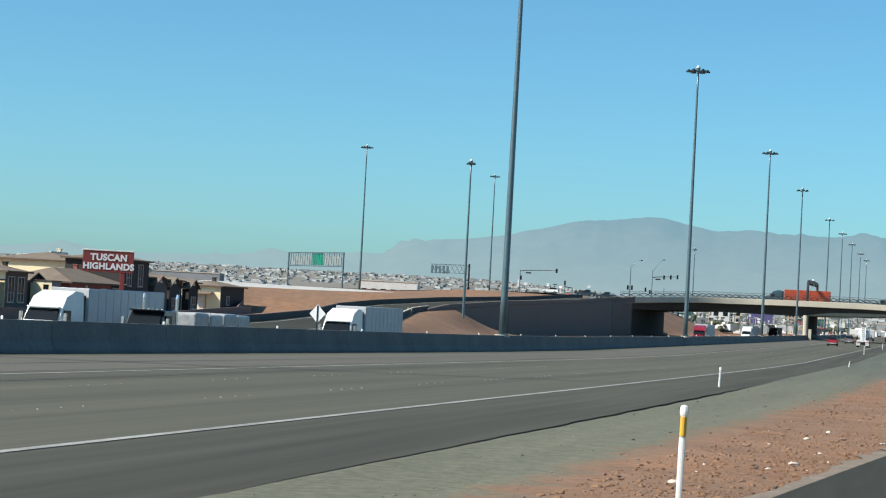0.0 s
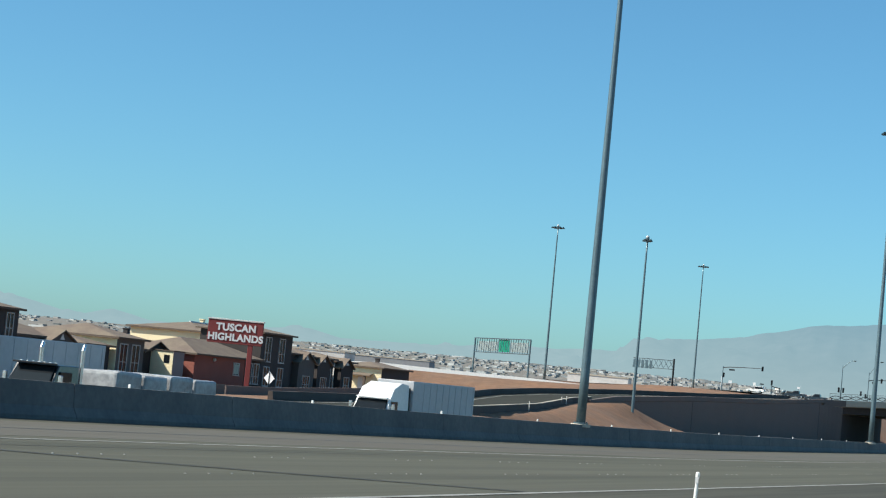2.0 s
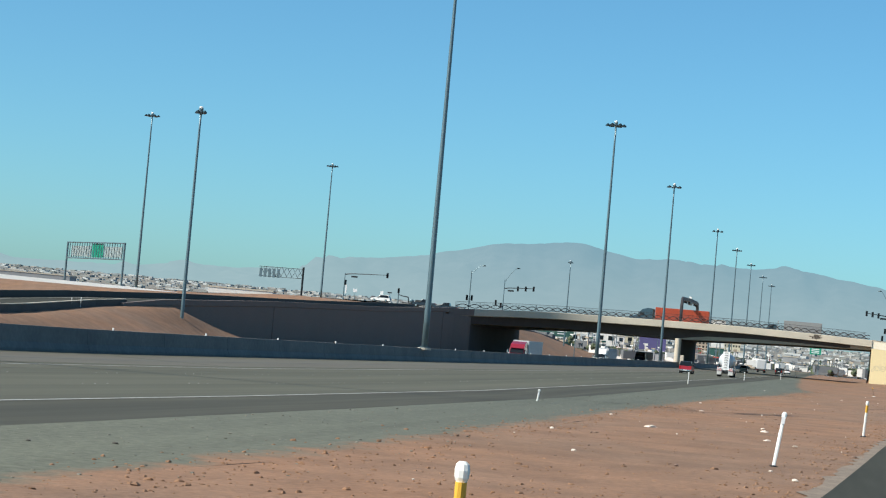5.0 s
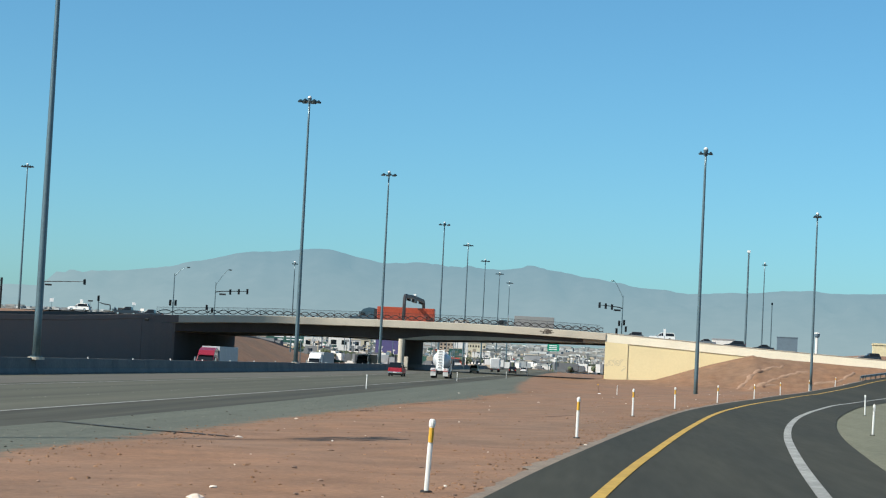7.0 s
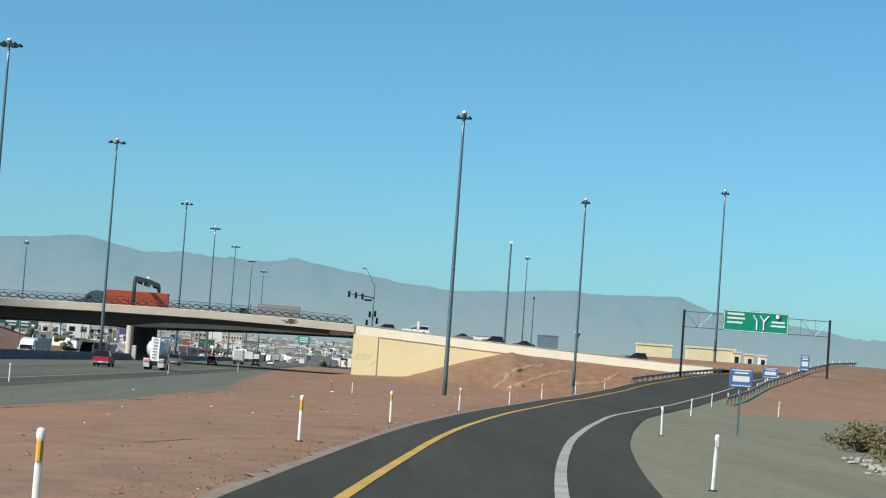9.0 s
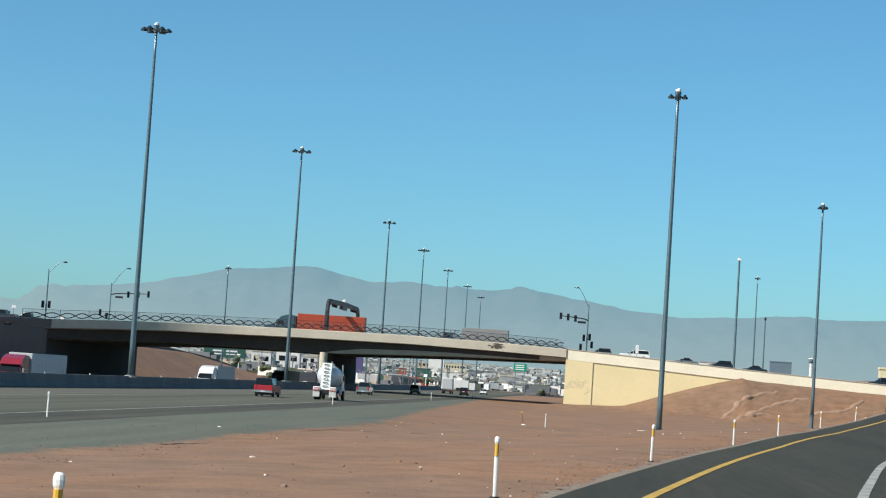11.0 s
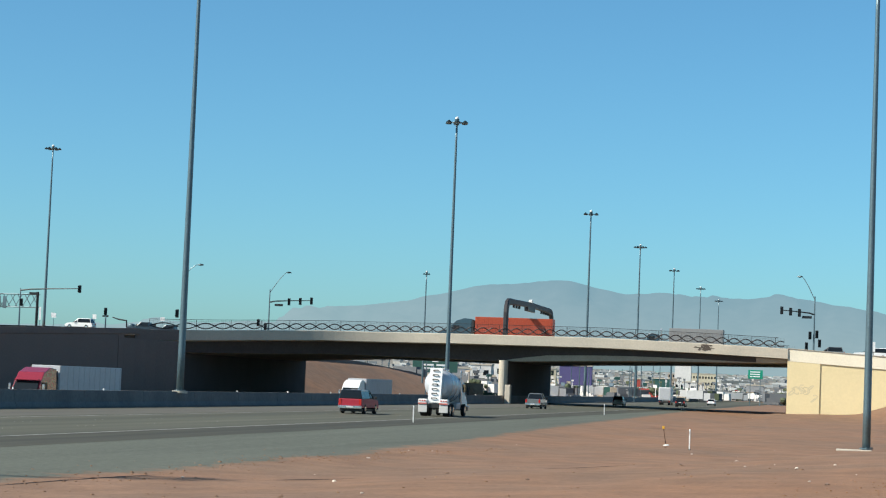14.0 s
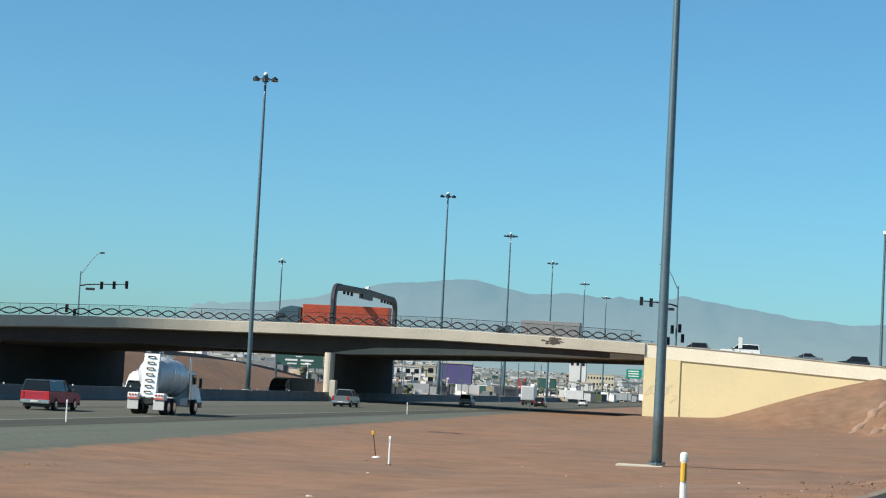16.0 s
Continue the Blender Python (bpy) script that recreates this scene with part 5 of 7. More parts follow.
def build_tractor(top, color, y0, sleeper=True):
    """The tractor of a semi truck, nose towards +y, its fifth wheel at y0. Returns the y of its nose."""
    nose = y0 + 7.2
    bm = bmesh.new()
    shell(bm, [(nose - 2.0, 0.75), (nose - 2.0, 2.05), (nose - 0.5, 1.75), (nose - 0.05, 1.5), (nose, 0.75)], 1.12, 0.95, 0.75, 2.05)
    part("hood", bm, color, top)
    back = y0 + (1.6 if sleeper else 2.9)
    bm = bmesh.new()
    shell(bm, [(back, 0.8), (back, 3.75), (back + 1.2, 3.85), (nose - 3.1, 3.45), (nose - 2.45, 2.75), (nose - 1.95, 1.95), (nose - 1.95, 0.8)] if sleeper else [(back, 0.8), (back, 2.95), (nose - 2.6, 2.95), (nose - 1.95, 1.95), (nose - 1.95, 0.8)], 1.22, 1.1, 0.8, 3.8)
    part("cab", bm, color, top)
    bm = bmesh.new()
    shell(bm, [(nose - 2.42, 2.72), (nose - 1.9, 2.02), (nose - 1.86, 2.04), (nose - 2.36, 2.74)] if sleeper else [(nose - 2.58, 2.9), (nose - 1.93, 2.0), (nose - 1.88, 2.02), (nose - 2.52, 2.92)], 1.08, 0.98, 2.0, 2.8)
    part("windshield", bm, glass_dark, top)
    for s in (-1, 1):
        bm = bmesh.new()
        x0, x1 = sorted((s * 1.17, s * 1.225))
        soft_box(bm, x0, x1, nose - 3.6, nose - 2.6, 2.0, 2.65, 0.02, 1)
        part("side_window", bm, glass_dark, top)
        bm = bmesh.new()
        x0, x1 = sorted((s * 1.35, s * 1.55))
        soft_box(bm, x0, x1, nose - 2.3, nose - 2.15, 1.75, 2.5, 0.03, 1)
        part("mirror", bm, chrome, top)
        bm = bmesh.new()
        x0, x1 = sorted((s * 0.75, s * 1.1))
        soft_box(bm, x0, x1, nose - 0.2, nose + 0.03, 0.95, 1.2, 0.03, 1)
        part("head_lamp", bm, lamp_clear, top)
        bm = bmesh.new()
        tube(bm, [(s * 1.0, nose - 4.6, 0.75), (s * 1.0, nose - 3.2, 0.75)], 0.33, 14)
        part("fuel_tank", bm, chrome, top)
        wheel(top, s * 1.22, nose - 1.35, 0.5, 0.3)
        wheel(top, s * 1.22, y0 + 0.65, 0.5, 0.55)
        wheel(top, s * 1.22, y0 - 0.65, 0.5, 0.55)
    bm = bmesh.new()
    soft_box(bm, -0.55, 0.55, nose - 0.06, nose + 0.05, 0.85, 1.55, 0.03, 1)
    part("grille", bm, black_trim, top)
    bm = bmesh.new()
    soft_box(bm, -1.15, 1.15, nose - 0.1, nose + 0.18, 0.4, 0.82, 0.06, 2)
    part("bumper", bm, chrome, top)
    bm = bmesh.new()
    box(bm, -0.45, 0.45, y0 - 1.2, nose - 1.0, 0.6, 0.95)
    part("chassis", bm, black_trim, top)
    bm = bmesh.new()  # sun visor over the windshield
    zv = 2.78 if sleeper else 2.93
    soft_box(bm, -1.05, 1.05, nose - 2.45 - (0 if sleeper else 0.12), nose - 2.1, zv, zv + 0.09, 0.03, 1)
    part("sun_visor", bm, color, top)
    if not sleeper:
        for s in (-1, 1):
            bm = bmesh.new()
            tube(bm, [(s * 1.1, back - 0.25, 0.9), (s * 1.1, back - 0.25, 3.7), (s * 1.1, back - 0.35, 3.95)], [0.1, 0.1, 0.09], 10)
            part("exhaust_stack", bm, chrome, top)
        for k in range(7):
            bm = bmesh.new()
            soft_box(bm, -0.93 + k * 0.3, -0.83 + k * 0.3, nose - 2.75, nose - 2.62, 2.96, 3.05, 0.02, 1)
            part("marker_lamp", bm, plastic_white, top)
    else:
        bm = bmesh.new()  # black box that stands in for the shade in the gap behind the sleeper
        box(bm, -1.1, 1.1, back - 0.32, back - 0.02, 1.0, 3.6)
        part("gap_shade", bm, black_trim, top)
    return nose


def build_trailer(top, color, y_front, length, kind="box"):
    y1, y0 = y_front, y_front - length
    if kind == "box":
        bm = bmesh.new()
        soft_box(bm, -1.28, 1.28, y0, y1, 1.15, 4.05, 0.04, 1)
        box_ob = part("trailer_box", bm, color, top)
        for s in (-1, 1):
            bm = bmesh.new()
            x0, x1 = sorted((s * 1.28, s * 1.3))
            box(bm, x0, x1, y0 + 0.1, y1 - 0.1, 1.2, 1.32)
            for k in range(int(length / 1.2)):
                box(bm, x0, x1, y0 + 0.3 + k * 1.2, y0 + 0.36 + k * 1.2, 1.25, 4.0)
            part("side_ribs", bm, color, box_ob)
        bm = bmesh.new()
        for x0, x1 in ((-1.2, -0.02), (0.02, 1.2)):
            soft_box(bm, x0, x1, y0 - 0.04, y0, 1.25, 3.95, 0.02, 1)
        part("rear_doors", bm, color, box_ob)
    else:
        bm = bmesh.new()
        soft_box(bm, -1.28, 1.28, y0, y1, 1.25, 1.5, 0.03, 1)
        part("flatbed", bm, black_trim, top)
        for k in range(int(length / 2.7)):
            bm = bmesh.new()
            soft_box(bm, -1.2, 1.2, y0 + 0.3 + k * 2.7, y0 + 2.7 + k * 2.7, 1.505, 2.75 + 0.12 * (k % 2), 0.2, 3)
            for v in bm.verts:
                v.co += Vector(noise.noise_vector(v.co * 1.3)) * 0.08
            part("wrapped_load", bm, color, top)
    bm = bmesh.new()
    soft_box(bm, -1.2, 1.2, y0 + 0.02, y0 + 0.12, 0.55, 0.7, 0.02, 1)
    part("rear_guard", bm, black_trim, top)
    for s in (-1, 1):
        for k in (1.5, 2.8):
            wheel(top, s * 1.25, y0 + k, 0.5, 0.55)
        bm = bmesh.new()
        x0, x1 = sorted((s * 0.95, s * 1.2))
        soft_box(bm, x0, x1, y0 - 0.05, y0 + 0.02, 0.95, 1.1, 0.01, 1)
        part("tail_lamp", bm, lamp_red, top)


def build_semi(m, cab_color, load_color, length, label, kind="box", sleeper=True):
    top = empty("semi_truck", m, label, "truck", "semi trucks")
    build_tractor(top, cab_color, 0.0, sleeper)
    build_trailer(top, load_color, 1.2, length, kind)
    return top


def build_tanker(m):
    """A straight truck with a silver bulk tank, a white ladder tower and lamp boxes at the rear."""
    top = empty("tank_truck", m, "white tank truck with a silver tank and rear ladder tower", "truck")
    W = white_paint
    bm = bmesh.new()  # tank: a drum that tapers down to the rear hopper
    n = 24
    rings = []
    for y, zc, r, sq in ((-3.3, 2.55, 0.45, 1.0), (-3.2, 2.6, 0.85, 1.0), (-2.8, 2.65, 1.1, 1.0), (-2.0, 2.62, 1.18, 1.0), (-0.5, 2.55, 1.18, 1.0), (1.2, 2.45, 1.15, 1.0), (1.9, 2.4, 1.0, 1.0), (2.15, 2.38, 0.6, 1.0)):
        rings.append([bm.verts.new((r * math.cos(2 * math.pi * k / n), y, zc + r * math.sin(2 * math.pi * k / n) * (1.0 if math.sin(2 * math.pi * k / n) > 0 else 1.12))) for k in range(n)])
    for a, b in zip(rings, rings[1:]):
        for k in range(n):
            bm.faces.new((a[k], a[(k + 1) % n], b[(k + 1) % n], b[k]))
    bm.faces.new(rings[0])
    bm.faces.new(rings[-1])
    tank = part("tank", bm, surf("tank_silver", (0.60, 0.62, 0.64), 0.42, dust=0.9, metal=0.2, var=0.06, scale=0.8, fine=4, bump=0.02), top, "dull silver tank", True)
    for y in (-2.0, -0.5, 1.2):
        bm = bmesh.new()
        r = 1.19 if y < 1 else 1.16
        zc = {-2.0: 2.62, -0.5: 2.55, 1.2: 2.45}[y]
        pts = [(r * math.cos(2 * math.pi * k / 24), y, zc + r * math.sin(2 * math.pi * k / 24) * (1.0 if math.sin(2 * math.pi * k / 24) > 0 else 1.12)) for k in range(25)]
        tube(bm, pts, 0.035, 5)
        part("band", bm, chrome, tank)
    for y in (-1.3, 0.4):
        bm = bmesh.new()
        tube(bm, [(0, y, 3.65), (0, y, 3.85), (0, y, 3.92)], [0.3, 0.3, 0.18], 12)
        part("hatch", bm, chrome, tank)
    bm = bmesh.new()  # ladder tower: a sloping white plate with dark rungs
    vs = prism(bm, [(-3.45, 3.95), (-4.05, 1.15), (-3.5, 1.15), (-3.2, 3.95)], -0.52, 0.52, "x")
    tower = part("ladder_tower", bm, W, top)
    for k in range(7):
        t = (k + 0.5) / 7
        y = -4.05 + 0.6 * t
        z = 1.25 + 2.65 * t
        bm = bmesh.new()
        tube(bm, [(-0.22, y - 0.02, z), (-0.2, y - 0.12, z + 0.06), (0.2, y - 0.12, z + 0.06), (0.22, y - 0.02, z)], 0.045, 6)
        part("rung", bm, black_trim, tower)
    for s in (-1, 1):
        bm = bmesh.new()
        tube(bm, [(s * 0.45, -3.35, 3.9), (s * 0.45, -3.3, 4.05), (s * 0.45, -2.6, 4.1), (s * 0.45, -2.4, 3.75)], 0.03, 6)
        part("top_rail", bm, chrome, tower)
    for s in (-1, 1):  # lamp boxes and mud flaps
        x0, x1 = sorted((s * 0.5, s * 1.24))
        bm = bmesh.new()
        soft_box(bm, x0, x1, -4.35, -3.7, 0.95, 1.4, 0.05, 1)
        bx = part("lamp_box", bm, W, top)
        for k in range(3):
            bm = bmesh.new()
            c = s * (0.68 + 0.2 * k)
            tube(bm, [(c, -4.34, 1.26), (c, -4.39, 1.26)], 0.06, 10)
            part("lamp", bm, lamp_red, bx)
        bm = bmesh.new()
        box(bm, x0 + 0.02, x1 - 0.02, -4.37, -4.355, 0.98, 1.1)
        part("stripe", bm, paint("red_white_tape", (0.5, 0.12, 0.1), 0.4), bx)
        bm = bmesh.new()
        soft_box(bm, x0, x1, -4.3, -4.26, 0.32, 0.94, 0.015, 1)
        part("mud_flap", bm, paint("pale_rubber", (0.55, 0.55, 0.53), 0.6), top)
        for y in (-3.2, -1.9):
            wheel(top, s * 1.22, y, 0.52, 0.55)
        wheel(top, s * 1.22, 3.1, 0.52, 0.3)
        bm = bmesh.new()
        x0, x1 = sorted((s * 0.75, s * 1.2))
        soft_box(bm, x0, x1, -0.6, 1.2, 0.6, 1.15, 0.05, 1)
        part("tool_box", bm, paint("grey_enamel", (0.35, 0.37, 0.38), 0.4), top)
    bm = bmesh.new()
    box(bm, -0.4, 0.4, -4.1, 4.4, 0.7, 1.05)
    part("chassis", bm, black_trim, top)
    bm = bmesh.new()  # cab and hood
    shell(bm, [(2.25, 1.0), (2.25, 2.75), (2.6, 2.95), (3.3, 2.9), (3.75, 2.1), (3.75, 1.0)], 1.12, 1.0, 1.0, 2.9)
    cab = part("cab", bm, W, top)
    bm = bmesh.new()
    shell(bm, [(3.7, 0.8), (3.7, 2.0), (4.9, 1.75), (5.1, 0.8)], 1.05, 0.85, 0.8, 2.0)
    part("hood", bm, W, top)
    bm = bmesh.new()
    shell(bm, [(3.36, 2.82), (3.74, 2.12), (3.78, 2.14), (3.42, 2.86)], 1.0, 0.92, 2.1, 2.85)
    part("windshield", bm, glass_dark, cab)
    for s in (-1, 1):
        x0, x1 = sorted((s * 1.06, s * 1.12))
        bm = bmesh.new()
        soft_box(bm, x0, x1, 2.55, 3.35, 2.05, 2.7, 0.02, 1)
        part("side_window", bm, glass_dark, cab)
        bm = bmesh.new()
        x0, x1 = sorted((s * 1.25, s * 1.45))
        soft_box(bm, x0, x1, 3.45, 3.6, 1.8, 2.5, 0.03, 1)
        part("mirror", bm, black_trim, cab)
    bm = bmesh.new()
    tube(bm, [(1.0, 2.1, 1.0), (1.0, 2.1, 3.7), (1.0, 2.0, 3.8)], [0.09, 0.09, 0.08], 10)
    part("exhaust_stack", bm, chrome, top)
    bm = bmesh.new()
    soft_box(bm, -1.15, 1.15, 4.95, 5.25, 0.45, 0.85, 0.05, 1)
    part("bumper", bm, chrome, top)
    bm = bmesh.new()
    tube(bm, [(-0.35, -3.6, 0.75), (0.35, -3.6, 0.75)], 0.16, 8)
    tube(bm, [(0, -3.9, 0.9), (0, -3.9, 0.55)], 0.12, 8)
    part("discharge_pipe", bm, black_trim, top)
    return top


white_paint = paint("white_enamel", (0.78, 0.78, 0.76), 0.35)
red_paint = paint("red_enamel", (0.34, 0.012, 0.03), 0.5, 0, 0.05, 0.0)
grey_paint = paint("silver_grey_enamel", (0.20, 0.21, 0.21), 0.3, 0.4, 0.05, 0.6)
black_paint = paint("black_enamel", (0.015, 0.016, 0.018), 0.25, 0, 0.05, 0.6)
maroon = paint("maroon_enamel", (0.24, 0.015, 0.03), 0.25, 0, 0.05, 0.6)
navy = paint("dark_teal_enamel", (0.03, 0.06, 0.08), 0.3, 0, 0.05, 0.5)
orange = surf("orange_steel", (0.36, 0.06, 0.026), 0.5, dust=0.95, metal=0.0, var=0.1, scale=0.5, fine=3, bump=0.05)
trailer_white = surf("trailer_white", (0.45, 0.46, 0.47), 0.45, dust=1.0, metal=0.0, var=0.06, scale=0.4, fine=3, bump=0.03)
trailer_grey = surf("trailer_grey", (0.28, 0.285, 0.285), 0.45, dust=0.8, metal=0.2, var=0.06, scale=0.4, fine=3, bump=0.03)
wrap_white = surf("plastic_wrap", (0.55, 0.57, 0.58), 0.35, 0.0, 0.25, 1.2, 4, 0.3)

R = lambda x, y, turn=0: pose(x, y, freeway_z(y) + 0.03, 0, 0, turn)
build_tanker(R(-13.4, 415.0))
build_car("pickup", R(-19.2, 409), red_paint, "red pickup with a black bed cap driving away", "pickup", bed_cap=True, upper=black_paint)
build_car("pickup", R(-19.6, 503), grey_paint, "silver grey pickup driving away", "pickup")
build_car("suv", R(-20.5, 600), white_paint, "white suv driving away beyond the bridge", "car")
build_car("suv", R(-13.3, 640), black_paint, "black suv driving away in the shade", "car")
build_car("sedan", R(-14.0, 730), white_paint, "white sedan far down the freeway", "car")
Lz = lambda x, y: pose(x, y, land(x, y) + 0.03, 0, 0, 180)
build_semi(Lz(-52.0, 117.6), white_paint, trailer_white, 12.6, "white semi truck with a sleeper cab and white trailer")
build_semi(Lz(-46.0, 159.4), white_paint, trailer_white, 11.8, "white semi truck with a grey-white trailer")
build_semi(Lz(-46.6, 120.5), black_paint, wrap_white, 12.6, "dark flatbed truck loaded with plastic-wrapped bundles", "flat", False)
build_semi(Lz(-45.0, 407.0), maroon, trailer_white, 14.0, "red semi truck with a white trailer")
build_semi(Lz(-45.0, 512.0), white_paint, trailer_white, 15.0, "white semi truck with a pale trailer by the bridge")
build_semi(Lz(-43.0, 571.0), black_paint, trailer_grey, 15.0, "black semi truck under the bridge")
# box truck ahead beyond the bridge
bt = empty("box_truck", R(-19.6, 676), "white box truck driving away beyond the bridge", "truck")
bm = bmesh.new()
soft_box(bm, -1.25, 1.25, -3.6, 2.0, 1.0, 3.7, 0.04, 1)
cargo = part("cargo_box", bm, white_paint, bt)
bm = bmesh.new()
soft_box(bm, -1.1, 1.1, -3.65, -3.605, 1.15, 3.5, 0.02, 1)
part("roller_door", bm, trailer_white, cargo)
bm = bmesh.new()
shell(bm, [(2.05, 0.6), (2.05, 2.5), (3.0, 2.5), (3.6, 1.6), (4.2, 1.4), (4.3, 0.6)], 1.05, 0.9, 0.6, 2.5)
part("cab", bm, white_paint, bt)
bm = bmesh.new()
soft_box(bm, -1.2, 1.2, -3.75, -3.6, 0.5, 0.8, 0.03, 1)
part("rear_bumper", bm, black_trim, bt)
for s in (-1, 1):
    wheel(bt, s * 1.15, -2.3, 0.45, 0.5)
    wheel(bt, s * 1.1, 3.2, 0.45, 0.28)
    bm = bmesh.new()
    x0, x1 = sorted((s * 0.9, s * 1.15))
    soft_box(bm, x0, x1, -3.78, -3.74, 0.62, 0.76, 0.01, 1)
    part("tail_lamp", bm, lamp_red, bt)
# traffic on the bridge and the street
D = lambda x, y, turn: pose(x, y, street_z(x) + 0.04, 0, 0, turn)
ct = empty("container_truck", D(-39.5, 570, 90), "dark truck hauling an orange container across the bridge", "truck")
build_tractor(ct, navy, 0.0, True)
bm = bmesh.new()
soft_box(bm, -1.25, 1.25, -11.6, 1.0, 1.25, 4.15, 0.03, 1)
c = part("container", bm, orange, ct, "orange steel container")
for s in (-1, 1):
    bm = bmesh.new()
    x0, x1 = sorted((s * 1.25, s * 1.28))
    box(bm, x0, x1, -11.5, 0.9, 1.3, 1.42)
    for k in range(40):
        box(bm, x0, x1, -11.4 + k * 0.31, -11.25 + k * 0.31, 1.4, 4.0)
    part("corrugation", bm, orange, c)
bm = bmesh.new()
box(bm, -1.1, 1.1, -11.6, 0.8, 0.95, 1.2)
part("trailer_frame", bm, black_trim, ct)
for s in (-1, 1):
    for y in (-10.2, -8.9):
        wheel(ct, s * 1.22, y, 0.5, 0.5)
build_semi(D(-10.0, 590, 90), navy, trailer_grey, 9.0, "short grey box trailer crossing the bridge", sleeper=False)
build_car("suv", D(-105.5, 563.0, 90), white_paint, "white suv waiting on the street")
build_car("pickup", D(-95.5, 566.0, 90), black_paint, "black pickup waiting at the signal", "pickup")
build_car("pickup", D(-89.0, 560.0, 90), black_paint, "dark work pickup beside the railing", "pickup")
build_car("suv", D(15.5, 570, 90), grey_paint, "grey suv on the street behind the parapet")
build_car("sedan", D(31.0, 568, 90), grey_paint, "grey sedan queuing on the street")
build_car("suv", D(37.5, 570, 90), black_paint, "black suv queuing on the street")
build_car("sedan", D(43.5, 568, 90), black_paint, "black sedan queuing on the street")
build_car("suv", D(66.0, 566, 95), black_paint, "black suv coming down the street")
build_car("pickup", D(22.0, 574, 90), white_paint, "white work pickup with a covered bed on the street", "pickup", bed_cap=True)


# ---- small things along the street ----
def build_street_sign(x, y, h, w, hh, material, label):
    top = empty("street_sign", pose(x, y, deck_z(x)), label, "street sign", "small street signs")
    bm = bmesh.new()
    tube(bm, [(0, 0, -0.2), (0, 0, h)], 0.045, 6)
    part("post", bm, steel, top)
    bm = bmesh.new()
    soft_box(bm, -w / 2, w / 2, -0.06, -0.045, h - hh, h, 0.004, 1)
    part("panel", bm, material, top)


build_street_sign(-114.8, 574, 3.0, 0.9, 0.8, back_grey, "grey back of a square sign on a thin post")
build_street_sign(-116.9, 573, 3.9, 0.35, 2.2, back_grey, "narrow grey sign on a thin post")
build_street_sign(-109.0, 578, 3.0, 0.7, 0.8, white_sheet, "small white square sign on a thin post")
build_street_sign(-107.0, 578, 2.9, 1.1, 0.3, steel_dark, "dark name plate on a thin post")
build_street_sign(-97.4, 580, 3.2, 0.8, 0.6, back_grey, "grey back of a sign by the railing")
build_street_sign(22.2, 562, 3.3, 0.55, 1.5, white_sheet, "small upright white sign behind the parapet")


def build_work_trailer(m):
    """A low trailer with a tan crate, a grey drum and a folded boom."""
    top = empty("work_trailer", m, "dark work trailer with a tan crate, grey drum and folded boom", "trailer")
    bm = bmesh.new()
    soft_box(bm, -0.9, 0.9, -3.2, 3.2, 0.6, 0.8, 0.03, 1)
    part("bed", bm, black_trim, top)
    bm = bmesh.new()
    soft_box(bm, -0.85, 0.85, 1.9, 3.1, 0.81, 1.75, 0.04, 1)
    part("crate", bm, surf("tan_crate", (0.30, 0.22, 0.15), 0.8), top, "tan wooden crate")
    bm = bmesh.new()
    tube(bm, [(-0.7, -0.9, 1.23), (-0.62, -0.9, 1.23), (0.62, -0.9, 1.23), (0.7, -0.9, 1.23)], [0.3, 0.42, 0.42, 0.3], 16)
    part("drum", bm, steel, top, "grey steel drum", True)
    bm = bmesh.new()
    soft_box(bm, -0.8, 0.8, 0.1, 1.8, 0.81, 1.6, 0.06, 1)
    part("engine_box", bm, black_trim, top)
    bm = bmesh.new()
    tube(bm, [(0, -1.8, 1.0), (0, -1.9, 2.1), (0, -3.4, 2.3), (0, -4.4, 2.6)], [0.16, 0.14, 0.12, 0.08], 8)
    part("boom", bm, steel_dark, top)
    for s in (-1, 1):
        wheel(top, s * 1.05, -0.4, 0.38, 0.24)
        wheel(top, s * 1.05, 0.45, 0.38, 0.24)


build_work_trailer(D(-99.0, 572, -90))


# ---- houses ----
fascia_brown = surf("brown_fascia", (0.17, 0.13, 0.10), 0.8, var=0.1)
tile_roof = surf("brown_roof_tiles", (0.30, 0.24, 0.175), 0.85, var=0.16, scale=0.5, fine=6, bump=0.4, second=(0.24, 0.185, 0.145))
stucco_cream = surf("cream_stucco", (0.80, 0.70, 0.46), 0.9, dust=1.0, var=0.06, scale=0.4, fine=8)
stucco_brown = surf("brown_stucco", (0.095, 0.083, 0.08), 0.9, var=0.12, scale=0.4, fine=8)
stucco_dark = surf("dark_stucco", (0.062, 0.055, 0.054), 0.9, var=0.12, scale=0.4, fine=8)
stucco_grey = surf("grey_stucco", (0.33, 0.325, 0.34), 0.9, var=0.08, scale=0.4, fine=8)
stucco_red = surf("red_stucco", (0.30, 0.105, 0.08), 0.9, dust=0.9, var=0.08, scale=0.4, fine=8)
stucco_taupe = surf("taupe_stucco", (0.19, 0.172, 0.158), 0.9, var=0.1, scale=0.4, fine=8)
trim_white = paint("white_trim", (0.7, 0.69, 0.65), 0.5)
trim_grey = surf("grey_stucco_trim", (0.47, 0.455, 0.43), 0.8, dust=1.0, var=0.08, scale=0.6, fine=8, bump=0.05)


